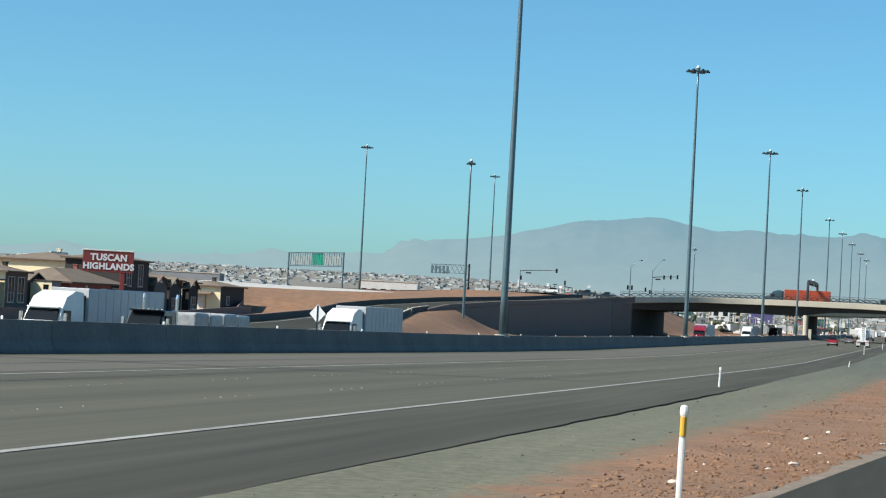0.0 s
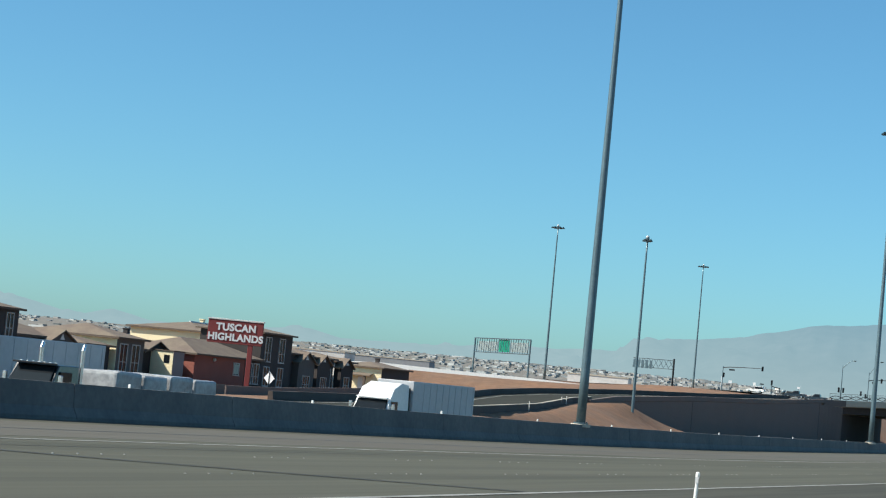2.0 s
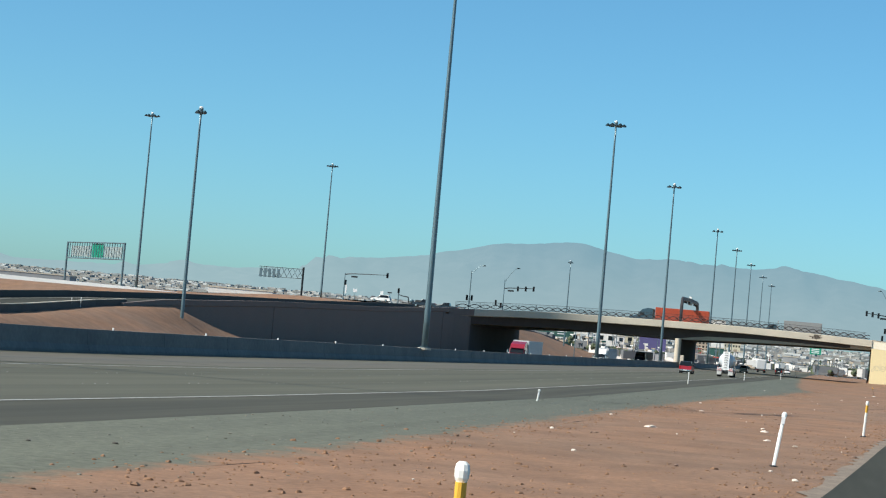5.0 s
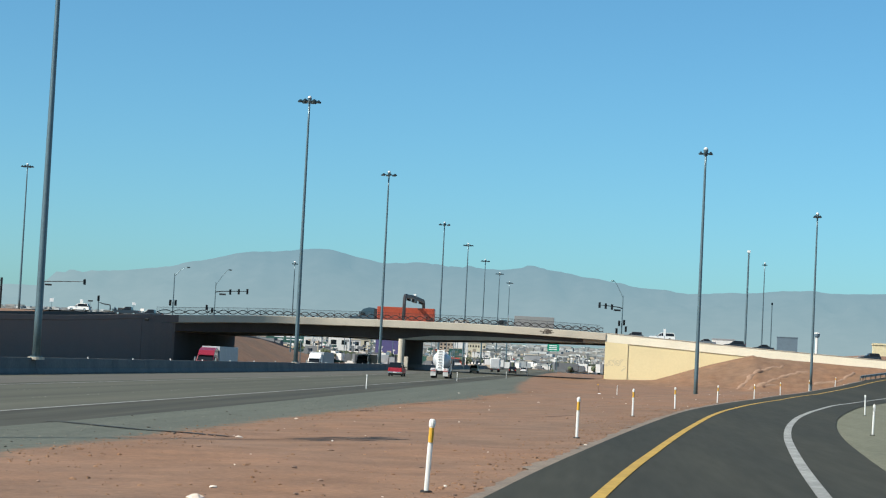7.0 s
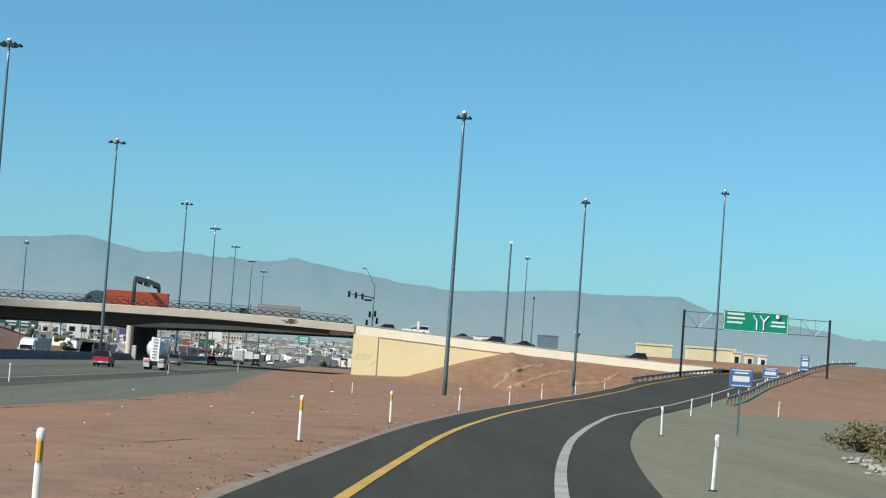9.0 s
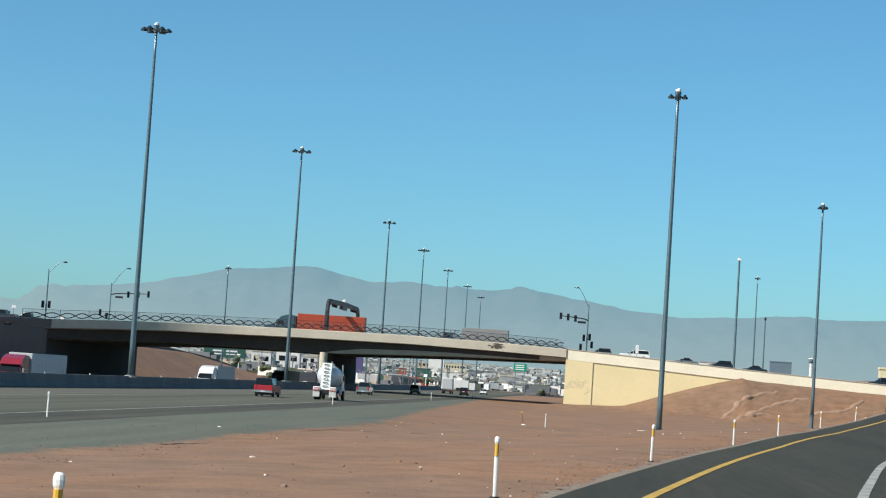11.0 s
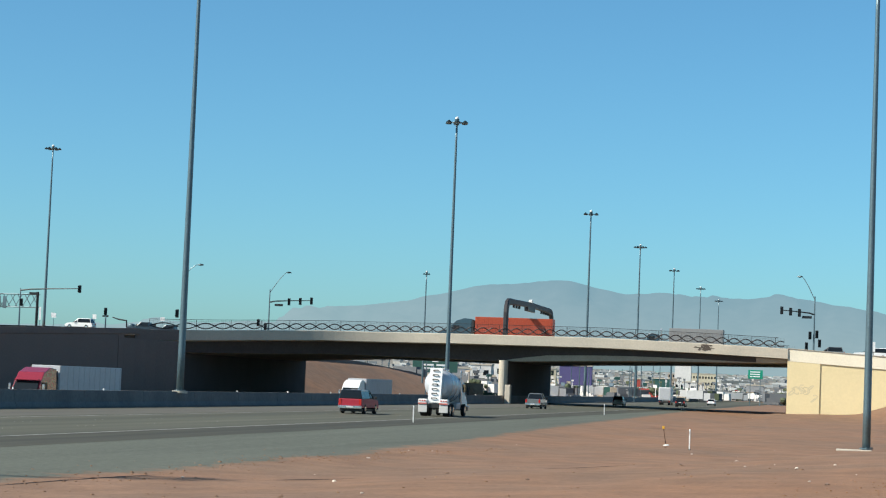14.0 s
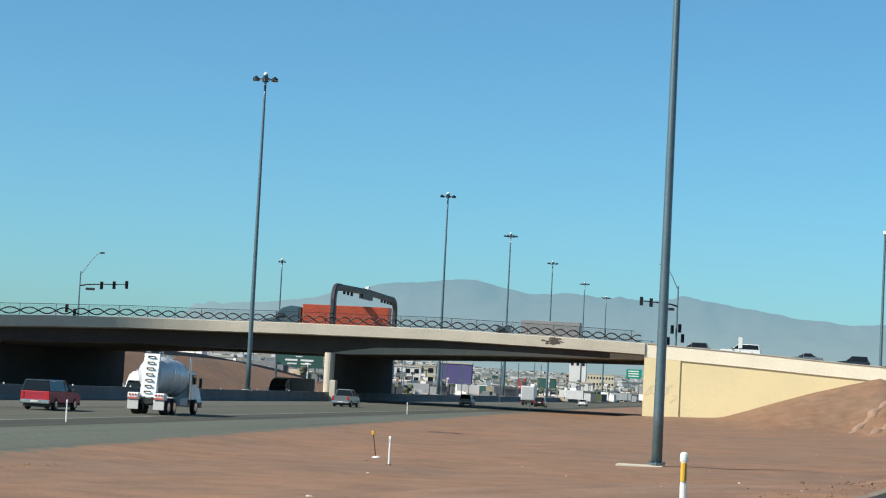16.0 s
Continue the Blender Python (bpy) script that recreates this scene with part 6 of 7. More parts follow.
def hip_roof(bm, x0, x1, y0, y1, z, rise, over=0.6, gable=False):
    """A tiled roof with overhanging eaves; the ridge runs along y."""
    x0, x1, y0, y1 = x0 - over, x1 + over, y0 - over, y1 + over
    xm = (x0 + x1) / 2
    inset = 0.0 if gable else min((x1 - x0) / 2, (y1 - y0) / 2 - 0.3)
    lo = [(x0, y0), (x1, y0), (x1, y1), (x0, y1)]
    b = [bm.verts.new((x, y, z - 0.18)) for x, y in lo]
    t = [bm.verts.new((x, y, z)) for x, y in lo]
    r0, r1 = bm.verts.new((xm, y0 + inset, z + rise)), bm.verts.new((xm, y1 - inset, z + rise))
    bm.faces.new(b[::-1])
    for i in range(4):
        bm.faces.new((b[i], b[(i + 1) % 4], t[(i + 1) % 4], t[i]))
    bm.faces.new((t[0], t[1], r0))
    bm.faces.new((t[1], t[2], r1, r0))
    bm.faces.new((t[2], t[3], r1))
    bm.faces.new((t[3], t[0], r0, r1))


def add_window(house, x, y, z, w, h, axis="x"):
    """A framed window on a wall facing +x (axis x) or -y (axis y), with mullions, a transom and a sill."""
    def bx(bm, u0, u1, z0, z1, d0, d1):
        if axis == "x":
            box(bm, x + d0, x + d1, y + u0, y + u1, z0, z1)
        else:
            box(bm, x + u0, x + u1, y - d1, y - d0, z0, z1)
    bm = bmesh.new()
    for u0, u1, z0, z1 in ((-w / 2 - 0.16, -w / 2, z - 0.1, z + h + 0.14), (w / 2, w / 2 + 0.16, z - 0.1, z + h + 0.14), (-w / 2, w / 2, z + h, z + h + 0.14), (-w / 2, w / 2, z - 0.1, z)):
        bx(bm, u0, u1, z0, z1, 0.0, 0.12)
    n = max(2, round(w / 0.85))
    for k in range(1, n):
        u = -w / 2 + w * k / n
        bx(bm, u - 0.06, u + 0.06, z, z + h, 0.031, 0.1)
    if h > 1.9:
        for k in range(n):
            bx(bm, -w / 2 + w * k / n + (0.06 if k else 0), -w / 2 + w * (k + 1) / n - (0.06 if k < n - 1 else 0), z + h * 0.34, z + h * 0.34 + 0.09, 0.031, 0.09)
    win = part("window", bm, trim_grey, house)
    bm = bmesh.new()
    bx(bm, -w / 2, w / 2, z, z + h, 0.01, 0.03)
    part("pane", bm, glass_dark, win)
    bm = bmesh.new()
    bx(bm, -w / 2 - 0.22, w / 2 + 0.22, z - 0.2, z - 0.101, 0.0, 0.2)
    part("sill", bm, trim_grey, win)


def build_house(x1, y0, y1, depth, base, eave, rise, front, side, label, windows=(), two=False, gables=(), side_windows=()):
    """A house whose front faces +x at x1; its side towards -y may be of another colour."""
    x0 = x1 - depth
    top = empty("house", None, label, "house", "houses beyond the wall")
    bm = bmesh.new()
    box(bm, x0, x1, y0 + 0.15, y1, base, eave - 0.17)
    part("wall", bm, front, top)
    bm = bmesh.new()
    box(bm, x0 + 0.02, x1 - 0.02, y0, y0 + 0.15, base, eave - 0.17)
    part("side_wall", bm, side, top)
    bm = bmesh.new()
    hip_roof(bm, x0, x1, y0, y1, eave, rise)
    roof = part("roof", bm, tile_roof, top)
    bm = bmesh.new()
    for a, b, c, d in ((x1 + 0.6, x1 + 0.66, y0 - 0.66, y1 + 0.66), (x0 - 0.66, x1 + 0.6, y0 - 0.66, y0 - 0.6)):
        box(bm, a, b, c, d, eave - 0.24, eave + 0.03)
    part("fascia", bm, fascia_brown, roof)
    if (y1 - y0) > 12:  # a vent pipe and a low chimney
        bm = bmesh.new()
        box(bm, x0 + depth * 0.35, x0 + depth * 0.35 + 0.7, y1 - 4.0, y1 - 3.3, eave, eave + rise + 0.7)
        box(bm, x0 + depth * 0.35 - 0.1, x0 + depth * 0.35 + 0.8, y1 - 4.1, y1 - 3.2, eave + rise + 0.7, eave + rise + 0.85)
        part("chimney", bm, front, roof)
    for y, z, w, h in windows:
        add_window(top, x1, y, z, w, h)
    for x, z, w, h in side_windows:
        add_window(top, x, y0, z, w, h, "y")
    for ya, yb, ez, gr, out, m in gables:  # a wing that stands forward under its own gable
        bm = bmesh.new()
        prism(bm, [(ya, base), (yb, base), (yb, ez), ((ya + yb) / 2, ez + gr), (ya, ez)], x1 + 0.001, x1 + out, "x")
        w = part("wing", bm, m, top)
        bm = bmesh.new()
        ym = (ya + yb) / 2
        for s in (-1, 1):
            e = ya - 0.4 if s < 0 else yb + 0.4
            k = gr / ((yb - ya) / 2)
            prism(bm, [(ym, ez + gr + 0.02), (e, ez - 0.4 * k + 0.02), (e, ez - 0.4 * k + 0.2), (ym, ez + gr + 0.2)], x1 - 2.5, x1 + out + 0.45, "x")
        part("wing_roof", bm, tile_roof, w)
        add_window(w, x1 + out, ym, base + 1.0, (yb - ya) * 0.42, 2.1)
        bm = bmesh.new()  # pale triangle under the gable
        prism(bm, [(ym - 0.55, ez + gr * 0.3), (ym + 0.55, ez + gr * 0.3), (ym, ez + gr * 0.78)], x1 + out + 0.002, x1 + out + 0.06, "x")
        part("gable_triangle", bm, trim_white, w)
    return top


G = -0.9
# dark fronts and pale -y side walls put shade and sun into the stucco
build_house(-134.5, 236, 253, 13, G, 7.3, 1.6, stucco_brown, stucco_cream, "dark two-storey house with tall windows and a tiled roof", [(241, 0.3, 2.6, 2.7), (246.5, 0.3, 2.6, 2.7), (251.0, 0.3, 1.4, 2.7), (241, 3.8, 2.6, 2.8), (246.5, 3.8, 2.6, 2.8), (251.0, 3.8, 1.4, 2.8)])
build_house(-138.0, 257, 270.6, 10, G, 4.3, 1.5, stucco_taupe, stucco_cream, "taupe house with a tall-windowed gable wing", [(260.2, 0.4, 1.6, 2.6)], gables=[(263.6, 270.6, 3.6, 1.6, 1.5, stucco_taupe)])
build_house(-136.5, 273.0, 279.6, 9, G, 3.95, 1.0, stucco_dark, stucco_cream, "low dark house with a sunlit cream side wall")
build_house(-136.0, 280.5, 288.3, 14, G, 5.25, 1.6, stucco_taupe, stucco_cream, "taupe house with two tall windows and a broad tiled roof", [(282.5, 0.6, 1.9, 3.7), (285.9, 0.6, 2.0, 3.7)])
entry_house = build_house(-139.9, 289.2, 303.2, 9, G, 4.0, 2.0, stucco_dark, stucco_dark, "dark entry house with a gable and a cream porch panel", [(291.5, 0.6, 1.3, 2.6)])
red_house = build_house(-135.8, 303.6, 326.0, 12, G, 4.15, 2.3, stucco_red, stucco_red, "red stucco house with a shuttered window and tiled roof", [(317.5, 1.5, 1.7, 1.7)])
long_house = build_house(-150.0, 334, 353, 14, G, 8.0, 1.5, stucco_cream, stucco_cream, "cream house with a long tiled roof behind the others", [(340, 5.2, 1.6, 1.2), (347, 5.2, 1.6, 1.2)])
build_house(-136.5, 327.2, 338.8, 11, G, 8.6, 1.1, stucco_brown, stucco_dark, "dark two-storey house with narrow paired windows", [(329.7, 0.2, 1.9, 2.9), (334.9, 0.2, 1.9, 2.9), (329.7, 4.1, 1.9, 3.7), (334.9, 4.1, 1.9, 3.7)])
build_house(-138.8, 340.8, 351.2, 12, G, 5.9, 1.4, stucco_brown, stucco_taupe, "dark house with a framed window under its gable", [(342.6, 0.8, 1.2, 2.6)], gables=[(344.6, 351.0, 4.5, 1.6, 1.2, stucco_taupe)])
build_house(-139.6, 353.8, 363.6, 12, G, 5.7, 1.3, stucco_dark, trim_white, "dark house with a side wall painted pale as sunlit and a small gable", [(361.6, 0.8, 1.5, 3.0)], gables=[(354.2, 359.6, 4.5, 1.5, 1.2, stucco_brown)])
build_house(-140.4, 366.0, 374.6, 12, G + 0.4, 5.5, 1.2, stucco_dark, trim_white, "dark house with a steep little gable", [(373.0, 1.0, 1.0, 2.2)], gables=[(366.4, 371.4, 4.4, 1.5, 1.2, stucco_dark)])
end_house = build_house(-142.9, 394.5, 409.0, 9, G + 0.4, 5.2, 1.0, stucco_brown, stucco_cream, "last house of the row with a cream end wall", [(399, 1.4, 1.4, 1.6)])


def build_house_details():
    """Porches, shutters and pale edges that set single houses apart."""
    # entry: a gable on the dark wall and a block with a sunlit cream side in front of it
    bm = bmesh.new()
    prism(bm, [(295.0, G), (303.1, G), (303.1, 3.6), (299.0, 5.2), (295.0, 3.6)], -139.899, -139.65, "x")
    wing = part("wing", bm, stucco_dark, entry_house)
    bm = bmesh.new()
    for e in (294.6, 303.5):
        prism(bm, [(299.0, 5.22), (e, 3.46), (e, 3.64), (299.0, 5.4)], -142.6, -139.2, "x")
    part("wing_roof", bm, tile_roof, wing)
    bm = bmesh.new()
    box(bm, -139.649, -135.9, 297.16, 300.4, G, 4.05)
    porch = part("porch", bm, stucco_grey, entry_house, "grey porch block with a cream side")
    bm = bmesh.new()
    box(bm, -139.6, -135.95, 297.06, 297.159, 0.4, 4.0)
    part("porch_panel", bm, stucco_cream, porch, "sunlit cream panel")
    bm = bmesh.new()
    box(bm, -137.4, -136.5, 297.02, 297.059, 2.3, 3.5)
    part("pane", bm, glass_dark, porch)
    bm = bmesh.new()
    box(bm, -139.64, -135.75, 296.9, 300.55, 4.051, 4.2)
    part("porch_coping", bm, fascia_brown, porch)
    # red house: dark glazed bay past the red wall, lamp under the eaves
    bm = bmesh.new()
    box(bm, -135.799, -135.74, 320.4, 326.0, G, 3.95)
    bay = part("bay", bm, stucco_dark, red_house, "dark glazed bay")
    for y in (321.9, 324.4):
        add_window(bay, -135.74, y, 0.4, 1.7, 3.0)
    bm = bmesh.new()
    bmesh.ops.create_uvsphere(bm, u_segments=10, v_segments=7, radius=0.28, matrix=pose(-135.6, 309.6, 3.45))
    part("wall_lamp", bm, trim_white, red_house, "white wall lamp", True)
    # cream house behind: white ridge and verge
    bm = bmesh.new()
    tube(bm, [(-157.0, 341.5, 9.52), (-157.0, 349.0, 9.52)], 0.2, 6)
    part("ridge_cap", bm, trim_white, long_house, "white ridge cap")
    # end house: porch roof, post and white doorway
    bm = bmesh.new()
    prism(bm, [(392.6, 3.35), (394.46, 3.75), (394.46, 3.95), (392.6, 3.55)], -150.0, -144.5, "x")
    porch = part("porch_roof", bm, tile_roof, end_house)
    bm = bmesh.new()
    box(bm, -145.9, -145.5, 392.75, 393.15, G + 0.4, 3.42)
    part("post", bm, fascia_brown, porch)
    bm = bmesh.new()
    box(bm, -147.6, -146.1, 394.4, 394.499, G + 0.4, 3.3)
    part("doorway", bm, trim_white, end_house, "white doorway")


build_house_details()
bm = bmesh.new()
box(bm, -135.765, -135.70, 316.75, 318.25, 1.6, 3.1)
part("blind", bm, surf("pale_green_blind", (0.42, 0.50, 0.42), 0.7, dust=1.0, var=0.08), red_house, "pale green blind behind the window")
# boundary walls in front of them
bm = bmesh.new()
sweep(bm, [(-97.4, 237.2, 0.6), (-100, 256.4, 0.73), (-105, 291, 1.38), (-110, 312, 1.5), (-116, 336, 1.55)], [(-0.12, -3.0), (-0.12, 0.0), (0.12, 0.0), (0.12, -3.0)])
tagged(part("boundary_wall", bm, wall_dark), "dark block wall rising along the far ramp", "wall", kind="structure")
bm = bmesh.new()
sweep(bm, [(-97, 130, -0.2), (-97, 190, -0.1), (-97.2, 236.5, -0.1)], [(-0.12, -1.6), (-0.12, 0.78), (0.12, 0.78), (0.12, -1.6)])
tagged(part("boundary_wall", bm, wall_dark), "dark block wall beside the far ramp", "wall", kind="structure")
bm = bmesh.new()
sweep(bm, [(-118, 226, -1.5), (-119, 260, -1.5), (-120, 300, -1.5), (-121, 318, -1.5)], [(-0.12, -0.6), (-0.12, 1.6), (0.12, 1.6), (0.12, -0.6)])
tagged(part("boundary_wall", bm, wall_dark), "dark block wall in front of the houses", "wall", kind="structure")
bm = bmesh.new()
sweep(bm, [(-122, 322, -1.3), (-128, 350, -1.2), (-136, 385, -0.6), (-144, 412, 1.2)], [(-0.12, -1.0), (-0.12, 1.5), (0.12, 1.5), (0.12, -1.0)])
tagged(part("boundary_wall", bm, wall_dark), "dark block wall curving past the houses", "wall", kind="structure")


def build_estate_sign():
    a, b = Vector((-131.6, 298.6, 0)), Vector((-124.0, 301.2, 0))
    top = empty("estate_sign", Matrix.Translation(a.lerp(b, 0.5)) @ Matrix.Rotation(math.atan2(b.y - a.y, b.x - a.x), 4, "Z"), "large red-brown sign board with white lettering on a post", "sign")
    bm = bmesh.new()
    soft_box(bm, -4.0, 4.0, -0.35, 0.35, 5.95, 9.3, 0.04, 1)
    board = part("board", bm, surf("sign_red", (0.20, 0.038, 0.036), 0.7, dust=1.0, var=0.06, scale=0.5, fine=6), top)
    bm = bmesh.new()
    soft_box(bm, -4.1, 4.1, -0.42, 0.42, 9.3, 9.52, 0.03, 1)
    part("cap", bm, trim_white, board)
    bm = bmesh.new()
    soft_box(bm, 2.0, 2.7, -0.3, 0.3, -1.2, 5.95, 0.04, 1)
    part("post", bm, bpy.data.materials["sign_red"], top)
    for text, z, s in (("TUSCAN", 7.83, 1.42), ("HIGHLANDS", 6.42, 1.38)):
        cu = bpy.data.curves.new("lettering", "FONT")
        cu.body, cu.size, cu.extrude, cu.align_x, cu.offset = text, s, 0.03, "CENTER", 0.06
        cu.space_character = 1.06
        ob = new("lettering", cu)
        ob.data.materials.append(white_sheet)
        dg = bpy.context.evaluated_depsgraph_get()
        me = bpy.data.meshes.new_from_object(ob.evaluated_get(dg))
        bpy.data.objects.remove(ob)
        lt = new("lettering", me)
        lt.parent = board
        lt.matrix_local = pose(0.1, -0.38, z, 90, 0, 0)
        lt["label"] = "white raised lettering"


build_estate_sign()

# ---- what lies beyond ----
def build_block(name, az, dist, w, z1, color, label, rows=0, cols=0, roof=None, eye=(15, 200), z0=None, category="building"):
    """A far building with real windows, set at a bearing from the ramp."""
    a = radians(az)
    x, y = eye[0] + dist * math.sin(a), eye[1] + dist * math.cos(a)
    g = ground_z(x, y) - 0.5 if z0 is None else z0
    top = empty(name, pose(x, y, g, 0, 0, -az * 0.6), label, category, "far buildings")
    h, d = z1 - g, max(8.0, w * 0.5)
    bm = bmesh.new()
    box(bm, -w / 2, w / 2, 0, d, 0, h)
    part("wall", bm, color, top)
    bm = bmesh.new()
    box(bm, -w / 2 - 0.2, w / 2 + 0.2, -0.2, d + 0.2, h + 0.004, h + 0.5)
    part("roof", bm, roof or concrete, top)
    for r in range(rows):
        for c in range(cols):
            cx = -w / 2 + w * (c + 0.5) / cols
            zz = h - (h * 0.92) * (r + 0.75) / max(rows, 1) if z0 is None else h - 3.2 * (r + 0.85)
            if zz < 0.5:
                continue
            bm = bmesh.new()
            box(bm, cx - w / cols * 0.26, cx + w / cols * 0.26, -0.06, 0.02, zz, zz + min(1.7, h / max(rows, 1) * 0.5))
            part("window", bm, glass_dark, top)
    return top


col = lambda n, c: surf(n, c, 0.85, var=0.08, scale=0.1, fine=1.0, bump=0.0, dust=0.9)
c_white, c_cream, c_grey = col("far_white", (0.72, 0.70, 0.66)), col("far_cream", (0.58, 0.52, 0.38)), col("far_grey", (0.30, 0.31, 0.32))
c_cream_bright = col("far_cream_bright", (0.66, 0.59, 0.38))
c_green, c_purple, c_blue, c_red = col("far_green", (0.03, 0.10, 0.085)), col("far_purple", (0.10, 0.09, 0.22)), col("far_blue", (0.13, 0.18, 0.22)), col("far_red", (0.40, 0.07, 0.05))
c_tan = col("far_tan", (0.42, 0.33, 0.25))
N = dict(eye=(26, 284))
build_block("hotel", -10.25, 700, 12, 8.6, c_white, "white hotel block with small square windows", 3, 4, **N)
build_block("hotel", -9.62, 720, 7, 9.4, c_cream, "cream block with square windows", 3, 2, **N)
build_block("hotel", -7.45, 760, 8, 9.6, c_white, "white block with four square windows", 2, 2, eye=(9, 127))
build_block("hotel", -8.2, 800, 7, 9.0, c_white, "white block beside the hotel", 2, 2, eye=(9, 127))
build_block("store", -8.8, 690, 11.5, 10.4, c_purple, "large purple storefront beyond the freeway", **N)
build_block("store", -6.9, 760, 3, 7.0, c_red, "small red shop front", 1, 3, **N)
build_block("store", -6.2, 780, 7, 7.6, c_green, "green roofed filling station", 1, 3, **N)
build_block("store", -5.2, 850, 9, 7.0, c_white, "long white warehouse beyond the freeway", 1, 6, **N)
build_block("tower_block", -4.7, 1500, 20, 17, c_cream, "pale tower block far off", 3, 9, **N)
build_block("tower_block", -5.4, 1600, 16, 17, c_tan, "tan apartment block far off", 4, 5, **N)
build_block("store", -3.4, 900, 8, 7.0, c_grey, "grey shed beyond the freeway", 1, 4, **N)
build_block("warehouse", -12.2, 900, 20, 9.5, c_grey, "grey warehouse beyond the wall", 1, 6, **N)
build_block("warehouse", -16.5, 800, 40, 9.5, c_white, "long white warehouse beyond the wall", 1, 8, **N)
R_ = dict(eye=(11, 145))
build_block("wall_block", 8.0, 560, 9.2, 12.5, c_cream_bright, "cream block wall beyond the street", 0, 0, c_cream_bright, **R_)
build_block("wall_block", 9.53, 560, 12.8, 12.6, c_cream_bright, "long cream wall beyond the street", 0, 0, c_cream_bright, **R_)
build_block("shop", 10.22, 560, 2.0, 12.0, c_cream_bright, "small cream kiosk beyond the ramp", 1, 1, **R_)
build_block("shop", 10.58, 580, 2.0, 12.0, c_cream, "small cream block with a dark doorway", 1, 1, **R_)
build_block("shop", 10.93, 575, 1.9, 11.8, c_white, "small white kiosk with a dark doorway", 1, 1, **R_)
build_block("office", 5.1, 1200, 12, 25.5, c_blue, "blue-grey office block far off", 0, 0, c_blue, **R_)
build_block("hangar", 3.3, 900, 10, 17.5, c_white, "low white hangar with a grey roof", 0, 0, c_grey, **R_)
build_block("shop", 1.5, 800, 3, 13.0, c_white, "white low building beyond the street", 1, 5, **R_)
build_block("shop", 7.2, 1400, 30, 17.5, c_white, "low white sheds far off", 1, 6, **R_)
build_block("shop", -24.0, 900, 60, 13, c_white, "long white shed in the valley", 1, 10, eye=(0, 0))
build_block("shop", -21.0, 1100, 40, 15, c_grey, "grey shed in the valley", 1, 8, eye=(0, 0))
build_block("shop", -15.2, 900, 26, 13.5, c_white, "white sheds beyond the street", 1, 6, eye=(0, 0))
build_block("tower_block", -3.35, 1500, 10, 29, c_white, "white tank house on the plain", 2, 3, eye=(0, 0))

# control tower
ctw = empty("control_tower", pose(15 + 1700 * math.sin(radians(5.93)), 188 + 1700 * math.cos(radians(5.93)), 8), "white airport control tower on the plain", "tower")
bm = bmesh.new()
tube(bm, [(0, 0, 0), (0, 0, 29)], [1.7, 1.2], 12)
part("shaft", bm, c_white, ctw)
bm = bmesh.new()
tube(bm, [(0, 0, 29), (0, 0, 30.2), (0, 0, 32.6)], [1.2, 2.2, 2.5], 12)
part("cab", bm, c_blue, ctw)
bm = bmesh.new()
tube(bm, [(0, 0, 32.6), (0, 0, 33.4)], [2.7, 2.0], 12)
part("roof", bm, c_white, ctw)

# billboard beyond the tan wall
bb = empty("billboard", pose(26 + 560 * math.sin(radians(-13.2)), 284 + 560 * math.cos(radians(-13.2)), 0, 0, 0, 8), "dark green billboard with white bars of lettering", "billboard")
bm = bmesh.new()
soft_box(bm, -6.6, 6.6, -0.2, 0.2, 5.6, 9.4, 0.05, 1)
pn = part("panel", bm, c_green, bb)
bm = bmesh.new()
for x0, x1, z0, z1 in ((-3.8, -0.4, 7.4, 7.9), (0.4, 4.0, 7.4, 7.9), (-3.2, -0.6, 6.5, 6.85), (0.5, 3.4, 6.5, 6.85), (-0.9, 0.9, 8.5, 8.8)):
    box(bm, x0, x1, -0.24, -0.21, z0, z1)
part("legend", bm, white_sheet, pn)
for x in (-4.5, 4.5):
    bm = bmesh.new()
    tube(bm, [(x, 0.3, -0.5), (x, 0.3, 5.7)], 0.2, 8)
    part("post", bm, steel, bb)
# green road sign down the freeway
gs = empty("road_sign", pose(-7.0, 789, 0), "green road sign beside the freeway beyond the bridge", "road sign")
bm = bmesh.new()
soft_box(bm, -1.9, 1.9, -0.08, 0.0, 6.9, 9.2, 0.02, 1)
pn = part("panel", bm, green_sheet, gs)
bm = bmesh.new()
for z in (8.55, 7.95, 7.35):
    box(bm, -1.4, 1.2, -0.1, -0.085, z, z + 0.28)
part("legend", bm, white_sheet, pn)
for x in (-1.3, 1.3):
    bm = bmesh.new()
    tube(bm, [(x, 0.1, -0.4), (x, 0.1, 9.1)], 0.1, 8)
    part("post", bm, steel, gs)


ball = bmesh.new()
bmesh.ops.create_icosphere(ball, subdivisions=1, radius=1.0)
ball.verts.index_update()
BALL_V, BALL_F = [v.co.copy() for v in ball.verts], [[v.index for v in f.verts] for f in ball.faces]


def lump(bm, c, radii, rng, rough=0.2):
    """A small uneven stone or clod."""
    q = Euler((rng.uniform(0, 6), rng.uniform(0, 6), rng.uniform(0, 6))).to_matrix()
    vs = []
    for v in BALL_V:
        o = (q @ v) * rng.uniform(1 - rough, 1 + rough)
        vs.append(bm.verts.new((c[0] + o.x * radii[0], c[1] + o.y * radii[1], c[2] + o.z * radii[2])))
    for f in BALL_F:
        bm.faces.new([vs[i] for i in f])


